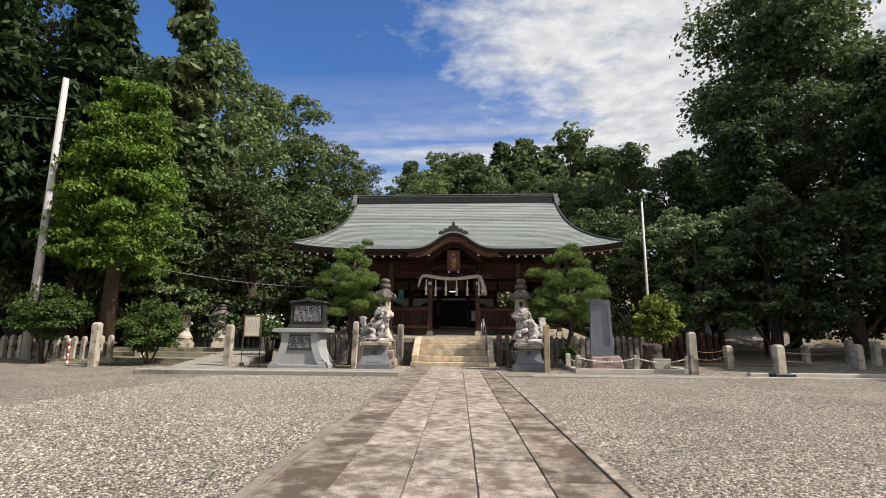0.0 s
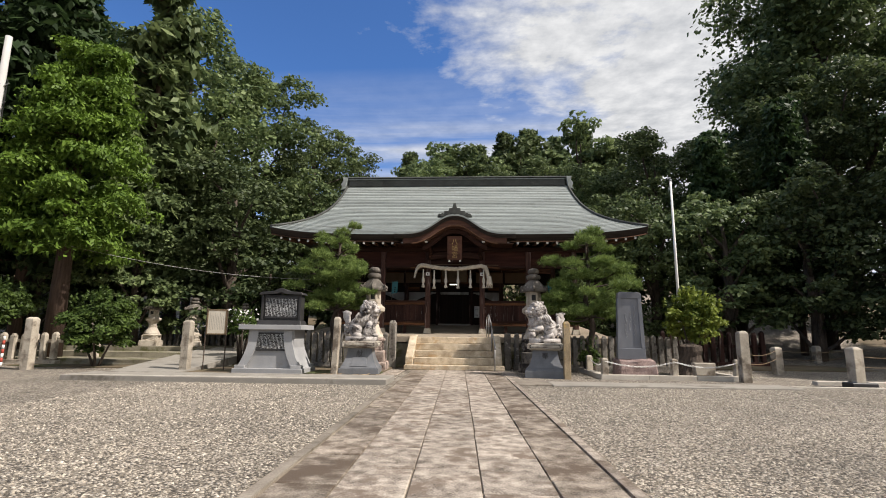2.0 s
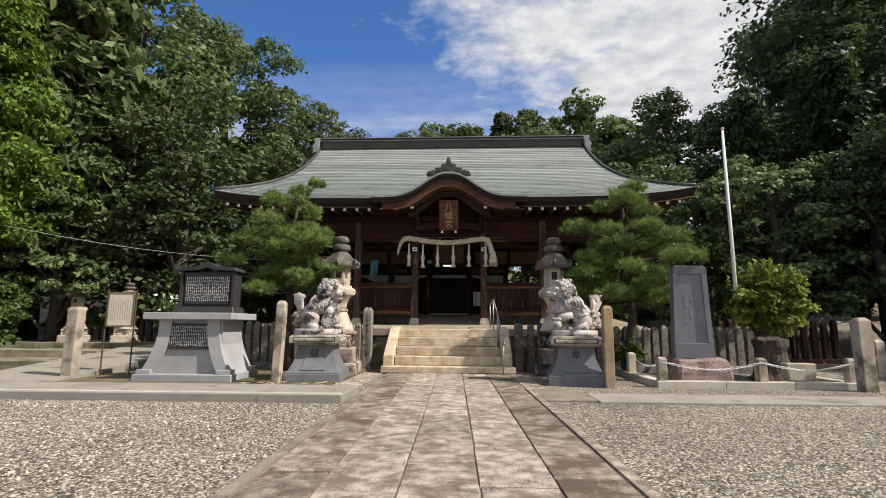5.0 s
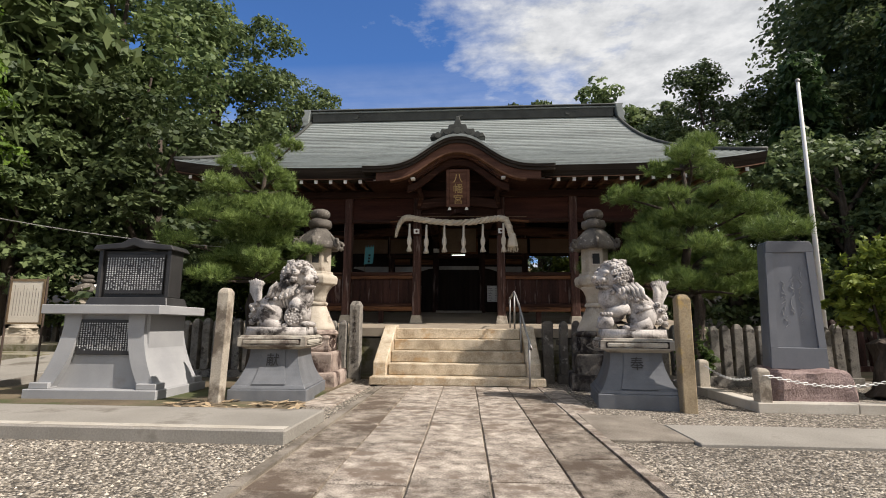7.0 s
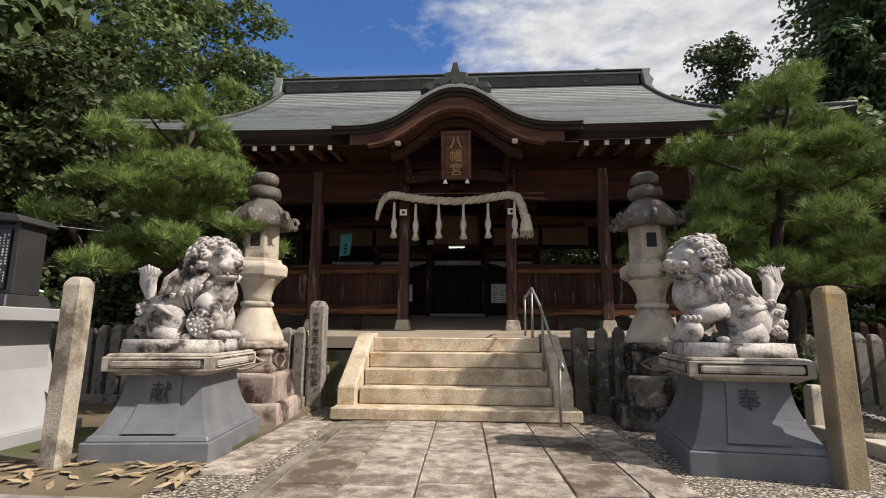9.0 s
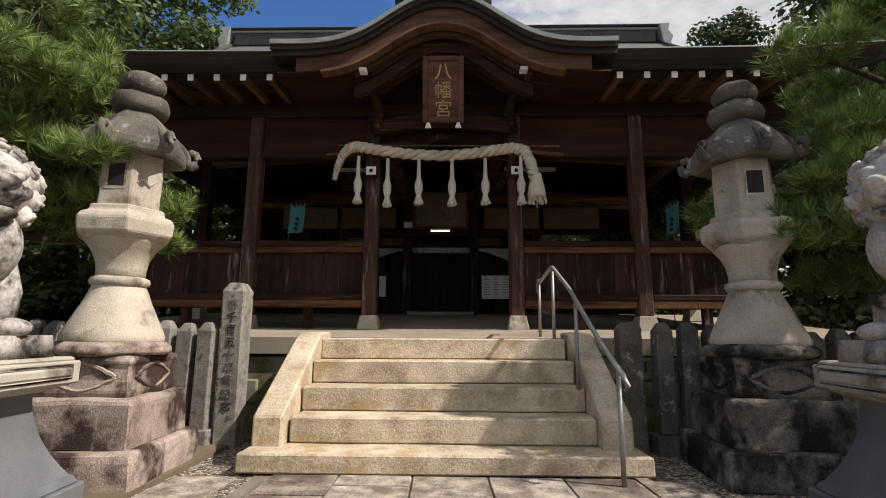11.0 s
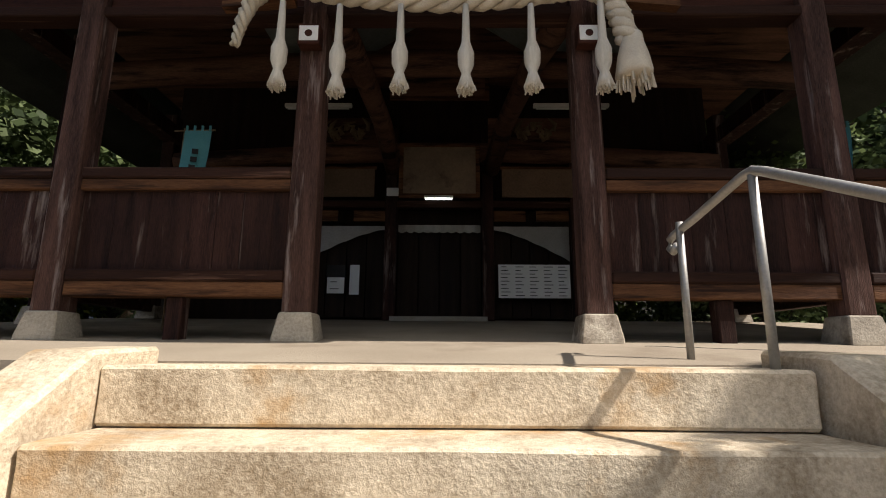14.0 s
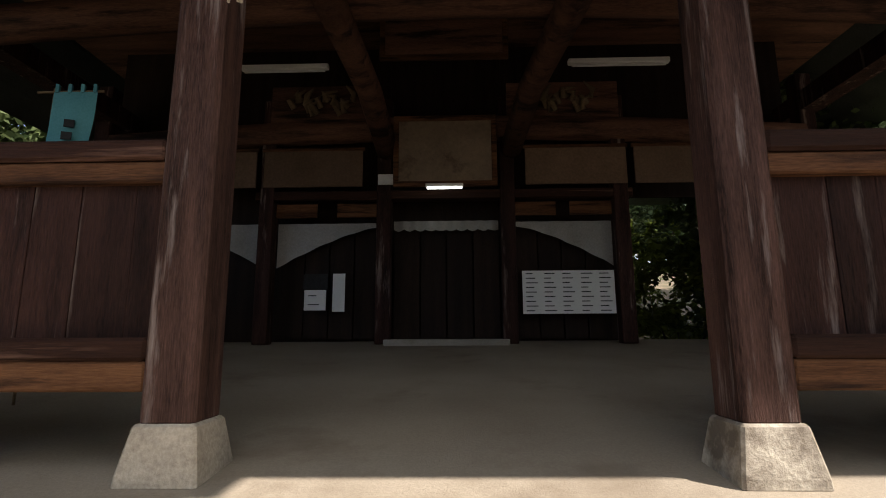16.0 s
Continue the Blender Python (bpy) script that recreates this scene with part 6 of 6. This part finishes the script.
    solo("guardian_lion", s, LION, label, "statue", at=pose(x, y, 0, 0, 0, turn), group="guardian lions", smooth=True, rough=0.006)
    ped.scale = (0.94, 0.94, 1.0)
    return ped


lion(-3.07, 18.55, 6, -1, "献", "curly-maned stone guardian lion seated on its pedestal")
lion(3.25, 18.6, -8, 1, "奉", "open-mouthed stone guardian lion seated on its pedestal")

# black-plaque monument
mon = thing("plaque_monument", "grey granite monument table with black inscribed plaques", "monument", at=pose(-6.05, 18.45, 0.0, 0, 0, 1.5))
mon.scale = (0.86, 1.0, 1.02)
part("plinth", Shape().box(-1.36, 1.36, -0.82, 0.82, -0.05, 0.16), GREY, mon, bevel=0.012)
part("core", Shape().box(-0.92, 0.92, -0.55, 0.55, 0.16, 1.42), GREY, mon)
for sx in (-1, 1):
    leg = Shape()
    n = 10
    for i in range(n + 1):
        q = i / n
        out = 1.26 - 0.42 * (1 - (1 - q) ** 2.2)
        leg.v += [(sx * (out - 0.34), -0.70 + 0.1 * q, 0.16 + 1.27 * q), (sx * out, -0.70 + 0.1 * q, 0.16 + 1.27 * q), (sx * out, 0.70 - 0.1 * q, 0.16 + 1.27 * q), (sx * (out - 0.34), 0.70 - 0.1 * q, 0.16 + 1.27 * q)]
    for i in range(n):
        for j in range(4):
            leg.f.append((4 * i + j, 4 * i + (j + 1) % 4, 4 * i + 4 + (j + 1) % 4, 4 * i + 4 + j))
    part("flared_leg", leg, GREY, mon)
    for k in (-1, 1):
        part("leg_foot", Shape().box(sx * 1.10 - 0.2, sx * 1.10 + 0.2, k * 0.62 - 0.14, k * 0.62 + 0.14, 0.16, 0.26), GREY, mon, bevel=0.01)
part("table_top", Shape().box(-1.24, 1.24, -0.76, 0.76, 1.41, 1.57), GREY, mon, bevel=0.012)


def plaque(x0, x1, z0, z1, y, cols, parent, ink=None):
    p = part("plaque", Shape().box(x0, x1, y, y + 0.03, z0, z1), DARKST, parent, "black stone plaque with rows of white writing", bevel=0.006)
    r = random.Random(int(100 * x0 + z1 * 10))
    lines = Shape()
    for c in range(cols):
        x = x0 + (x1 - x0) * (c + 0.5) / cols
        z = z1 - 0.06
        while z > z0 + 0.06:
            w, h = r.uniform(0.5, 0.9) * 0.3 * (x1 - x0) / cols, r.uniform(0.5, 0.95) * 0.018
            if r.random() > 0.12:
                lines.box(x - w, x + w, y - 0.002, y, z - h, z)
                lines.box(x - w * 0.3, x + w * 0.3, y - 0.002, y, z - h * 1.5, z - h * 1.1)
            z -= 0.032
    tagged(part("writing", lines, ink or PAPER, p), "dense columns of small white writing", kind="stuff")
    return p


plaque(-0.56, 0.62, 0.72, 1.32, -0.60, 22, mon)
stele = thing("inscribed_stele", "black framed inscribed stone under a small roof cap", "monument", at=pose(-5.93, 18.5, 1.601, 0, 0, 1.5))
stele.scale = (0.8, 0.85, 1.14)
part("stele_foot", Shape().box(-0.98, 0.98, -0.42, 0.42, 0.0, 0.14, 0.06, 0.06), DARKST, stele, bevel=0.015)
part("stele_body", Shape().box(-0.86, 0.86, -0.16, 0.2, 0.14, 0.92, 0.03, 0.0), DARKST, stele, bevel=0.01)
for a, b in ((-0.88, -0.78), (0.78, 0.88)):
    part("stele_side", Shape().box(a, b, -0.24, 0.24, 0.14, 0.94), DARKST, stele, bevel=0.01)
roofline = [(-0.98, 0.92), (-0.9, 1.0), (-0.3, 1.04), (-0.14, 1.10), (0, 1.13), (0.14, 1.10), (0.3, 1.04), (0.9, 1.0), (0.98, 0.92), (0.2, 0.95), (0, 1.0), (-0.2, 0.95)]
part("stele_cap", Shape().prism(roofline, -0.34, 0.34), DARKST, stele, bevel=0.01)
plaque(-0.7, 0.7, 0.2, 0.86, -0.20, 22, stele)

# stone slab on a rock, inside a chained kerb
solo("base_rock", Shape().box(-0.64, 0.64, -0.46, 0.46, -0.05, 0.57, 0.03, 0.05), REDROCK, "rough-hewn reddish stone block carrying a slab", "rock", at=pose(6.35, 19.0, 0.0), bevel=0.05, cuts=5, rough=0.05)
slab = thing("memorial_slab", "upright grey memorial slab with an inset inscription", "monument", at=pose(6.25, 19.0, 0.56, 0, 0, -7))
slab.scale = (0.82, 0.95, 1.045)
part("slab_body", Shape().prism([(-0.56, 0), (0.56, 0), (0.49, 2.14), (0.43, 2.2), (-0.41, 2.22), (-0.47, 2.16)], -0.17, 0.19), SLAB, slab, bevel=0.025)
rim = part("panel_frame", Shape().prism([(-0.56, 0.002), (0.56, 0.002), (0.545, 0.36), (-0.545, 0.36)], -0.215, -0.171), SLAB, slab, "raised rim round the sunken inscription", bevel=0.008)
part("panel_frame", Shape().prism([(-0.473, 2.0), (0.487, 2.0), (0.483, 2.13), (0.425, 2.19), (-0.405, 2.21), (-0.465, 2.15)], -0.215, -0.171), SLAB, slab, "raised rim round the sunken inscription", bevel=0.008)
for w in (-1, 1):
    part("panel_frame", Shape().prism([(w * 0.545, 0.361), (w * 0.40, 0.361), (w * 0.335, 1.999), (w * 0.48, 1.999)][::w], -0.215, -0.171), SLAB, slab, "raised rim round the sunken inscription")
r5 = random.Random(5)
for c, (z0, z1) in enumerate(((0.75, 1.75), (0.9, 1.6), (0.7, 1.5))):
    sh = Shape()
    z = z1
    while z > z0:
        sh.tube([(0.17 - 0.17 * c + r5.uniform(-0.05, 0.05), -0.174, z), (0.17 - 0.17 * c + r5.uniform(-0.05, 0.05), -0.174, z - 0.05), (0.17 - 0.17 * c + r5.uniform(-0.05, 0.05), -0.174, z - 0.09)], 0.006, 4)
        z -= 0.1
    part("inscription", sh, GREY, slab)
kerb = thing("kerb_frame", "low granite kerb round the memorial slab", "kerb", kind="structure")
for a, b in ((4.9, 6.4), (6.4, 7.9), (7.9, 9.4)):
    part("kerb_stone", Shape().box(a + 0.004, b - 0.004, 17.75, 18.0, -0.05, 0.12), KERB, kerb, bevel=0.012)
for a, b in ((18.0, 19.5), (19.5, 21.2)):
    for x in (4.9, 9.15):
        part("kerb_stone", Shape().box(x, x + 0.25, a + 0.004, b - 0.004, -0.05, 0.12), KERB, kerb, bevel=0.012)
spots = [(5.05, 17.88), (7.25, 17.88), (9.25, 17.95), (5.05, 20.0)]
for x, y in spots:
    solo("chain_post", Shape().lathe([(0.14, 0.10), (0.135, 0.60), (0.09, 0.64), (0.05, 0.645)], 4, math.pi / 4), PALE, "short granite post holding a chain", "post", at=pose(x, y, 0.0), group="posts of the chain fence", bevel=0.012)
for (a, b), k in zip(((spots[0], spots[1]), (spots[1], spots[2]), (spots[0], spots[3])), range(3)):
    ch = thing("chain", "white plastic chain sagging between short posts", "chain", group="chains")
    links = None
    for i in range(34):
        t0 = (i + 0.5) / 34
        p = Vector((a[0] + (b[0] - a[0]) * t0, a[1] + (b[1] - a[1]) * t0 - 0.1, 0.54 - 0.16 * math.sin(math.pi * t0)))
        m = Matrix.Translation(p) @ pose(0, 0, 0, 90 * (i % 2), 0, math.degrees(math.atan2(b[1] - a[1], b[0] - a[0])))
        if links is None:
            links = part("link", Shape().tube([(0.042 * math.cos(q), 0.02 * math.sin(q), 0) for q in [2 * math.pi * j / 8 for j in range(9)]], 0.007, 4), WHITE, ch, at=m)
        else:
            like("link", links, ch, m)
solo("stump", Shape().lathe([(0.55, 0.0), (0.42, 0.3), (0.36, 0.7), (0.4, 1.0), (0.2, 1.1)], 14), BARK, "rough grey rockwork under the yellow-green shrub", "rock", at=pose(8.5, 19.6, 0), cuts=1, rough=0.09)
solo("small_marker", Shape().prism([(-0.3, 0.1), (0.3, 0.1), (0.34, 0.5), (-0.34, 0.5)], -0.14, 0.14), PALE, "small pale stone marker inside the kerb", "marker", at=pose(8.4, 18.4, 0), bevel=0.02)

mk = thing("stone_marker", "old capped stone pillar on the mossy terrace", "marker", at=pose(-15.7, 22.4, 0.1))
part("shaft", Shape().lathe([(0.24, 0), (0.22, 1.75)], 4, math.pi / 4), PALE, mk, bevel=0.02, cuts=1, rough=0.01)
part("cap", Shape().lathe([(0.3, 1.75), (0.31, 1.82), (0.12, 1.98)], 4, math.pi / 4), OLD, mk, bevel=0.02)
sp = thing("striped_post", "slim red and white striped barrier post", "post", at=pose(-16.9, 19.3, 0))
for k in range(7):
    part("stripe", Shape().tube([(0, 0, 0.16 * k - 0.02), (0, 0, 0.16 * k + 0.139)], 0.045, 10), DYED if k % 2 else WHITE, sp, smooth=True)

# notice, poles, wires
sg = thing("notice_sign", "framed faded notice on two iron legs", "sign", at=pose(-8.42, 18.75, 0, 0, 0, 4))
part("board", Shape().box(-0.31, 0.31, -0.02, 0.02, 1.29, 2.1), FADED, sg)
for a, b, c, d in ((-0.35, 0.35, 2.1, 2.15), (-0.35, 0.35, 1.25, 1.29), (-0.35, -0.31, 1.29, 2.1), (0.31, 0.35, 1.29, 2.1)):
    part("frame", Shape().box(a, b, -0.03, 0.03, c, d), BAMBOO, sg)
for k in range(9):
    part("text_line", Shape().box(-0.25 + 0.06 * k, -0.24 + 0.06 * k, -0.022, -0.02, 1.42, 2.02 - 0.06 * (k % 3)), CONC, sg)
for x in (-0.37, 0.37):
    part("leg", Shape().tube([(x, 0, -0.05), (x, 0, 2.2)], 0.02, 8), IRON, sg)
fp = thing("flagpole", "tall white metal flagpole behind the slab", "flagpole", at=pose(9.85, 23.6, 0))
part("pole", Shape().tube([(0, 0, 0), (0, 0, 4.5), (0, 0, 8.35)], [0.07, 0.06, 0.045], 12), WHITE, fp, smooth=True)
part("finial", Shape().ball((0, 0, 8.4), 0.07), STEEL, fp, smooth=True)
up = thing("utility_pole", "grey concrete utility pole with wires among the trees", "utility pole", at=pose(-19.5, 20.0, 0))
part("pole", Shape().tube([(0, 0, -0.2), (0, 0, 14.0)], [0.2, 0.13], 14), POLEC, up, smooth=True)
part("cable", Shape().tube([(0.25, 0, 0.5), (0.25, 0.02, 12.0)], 0.02, 6), INK, up)
part("bracket", Shape().tube([(-0.1, 0, 11.5), (0.35, 0, 11.8)], 0.03, 6), STEEL, up)
wires = thing("overhead_wire", "thin black wire strung through the trees", "wire")
for a, b in (((-19.5, 20.0, 11.8), (-60, 5, 12.5)), ((-19.5, 20.0, 5.6), (-5.6, 30, 4.4))):
    pts = [Vector(a).lerp(Vector(b), k / 14) - Vector((0, 0, 0.7 * math.sin(math.pi * k / 14))) for k in range(15)]
    part("wire", Shape().tube(pts, 0.012, 4), STEEL, wires)
hut = thing("small_shrine", "small wooden sub-shrine with a green copper roof", "shrine", at=pose(-21.5, 28.5, 0.6))
part("wall", Shape().box(-1.2, 1.2, -1, 1, 0, 2.2), WOOD, hut)
part("roof", Shape().prism([(-2.0, 2.1), (-1.0, 2.5), (0, 3.2), (1.0, 2.5), (2.0, 2.1), (1.9, 2.0), (0, 2.9), (-1.9, 2.0)], -1.6, 1.6), COPPER, hut)
leaves = quads("fallen_leaves", np.stack([rng.uniform(-4.4, -2.2, 70), rng.uniform(16.9, 17.7, 70), rng.uniform(0.025, 0.045, 70)], 1), rng.normal(size=(70, 3)) * 0.14 + np.array([0, 0, 1]), 0.075, DRY, 3.2)
tagged(new("fallen_leaves", leaves), "dry brown bark strips lying on the earth", "leaves", kind="stuff")

# ---- paving, stone by stone ----
path = thing("pavement_path", "straight granite-slab approach with narrow joints", "path", kind="structure")
bed = Shape()
ys2 = [-14 + 1.0 * k for k in range(35)] + [20.44]


def mid(y):
    return 0.53 - 0.023 * (y - 4)


for y in ys2:
    bed.v += [(mid(y) - 1.8, y, -0.02), (mid(y) + 1.8, y, -0.02)]
bed.f = [(2 * k, 2 * k + 1, 2 * k + 3, 2 * k + 2) for k in range(len(ys2) - 1)]
part("joint_bed", bed, JOINT, path)
COLS = (-1.62, -1.02, -0.35, 0.33, 1.0, 1.62)
for c in range(5):
    y = -14 + 0.55 * (c % 2) + 0.2 * c
    while y < 20.3:
        l = min(rng.uniform(0.95, 1.45), 20.42 - y)
        if l > 0.2:
            g = rng.uniform(0.004, 0.011)
            q = rng.uniform(-0.004, 0.004)
            a0, a1, b0, b1 = mid(y) + COLS[c], mid(y) + COLS[c + 1], mid(y + l) + COLS[c], mid(y + l) + COLS[c + 1]
            h = rng.uniform(0.012, 0.02)
            vs = [(a0 + g, y + h, -0.05), (a1 - g, y + h, -0.05), (b1 - g, y + l - h, -0.05), (b0 + g, y + l - h, -0.05),
                  (a0 + g, y + h, -0.01 + q), (a1 - g, y + h, -0.01 + q), (b1 - g, y + l - h, -0.01 + q), (b0 + g, y + l - h, -0.01 + q),
                  (a0 + 2 * g, y + 2 * h, q), (a1 - 2 * g, y + 2 * h, q), (b1 - 2 * g, y + l - 2 * h, q), (b0 + 2 * g, y + l - 2 * h, q)]
            fs = [(0, 1, 5, 4), (1, 2, 6, 5), (2, 3, 7, 6), (3, 0, 4, 7), (4, 5, 9, 8), (5, 6, 10, 9), (6, 7, 11, 10), (7, 4, 8, 11), (8, 9, 10, 11)]
            part("slab", Shape().add(vs, fs), PAVEDIRT if c in (0, 4) else PAVE, path)
        y += l
for s in (-1, 1):
    y = -14.0
    while y < 20.2:
        l = min(rng.uniform(1.4, 2.0), 20.4 - y)
        a = s * 1.70
        vs = []
        for z in (-0.06, 0.008):
            vs += [(mid(y) + a - 0.055, y + 0.006, z), (mid(y) + a + 0.055, y + 0.006, z), (mid(y + l) + a + 0.055, y + l - 0.006, z), (mid(y + l) + a - 0.055, y + l - 0.006, z)]
        part("edge_stone", Shape().add(vs, [(0, 1, 5, 4), (1, 2, 6, 5), (2, 3, 7, 6), (3, 0, 4, 7), (4, 5, 6, 7)]), WORN if s < 0 else PAVE, path)
        y += l
for x0, x1, y0, y1 in ((-2.35, -1.78, 17.5, 20.35), (1.55, 2.3, 17.2, 20.35)):
    part("side_paving", Shape().box(x0, x1, y0, y1, -0.06, -0.006), PAVE, path, bevel=0.01)
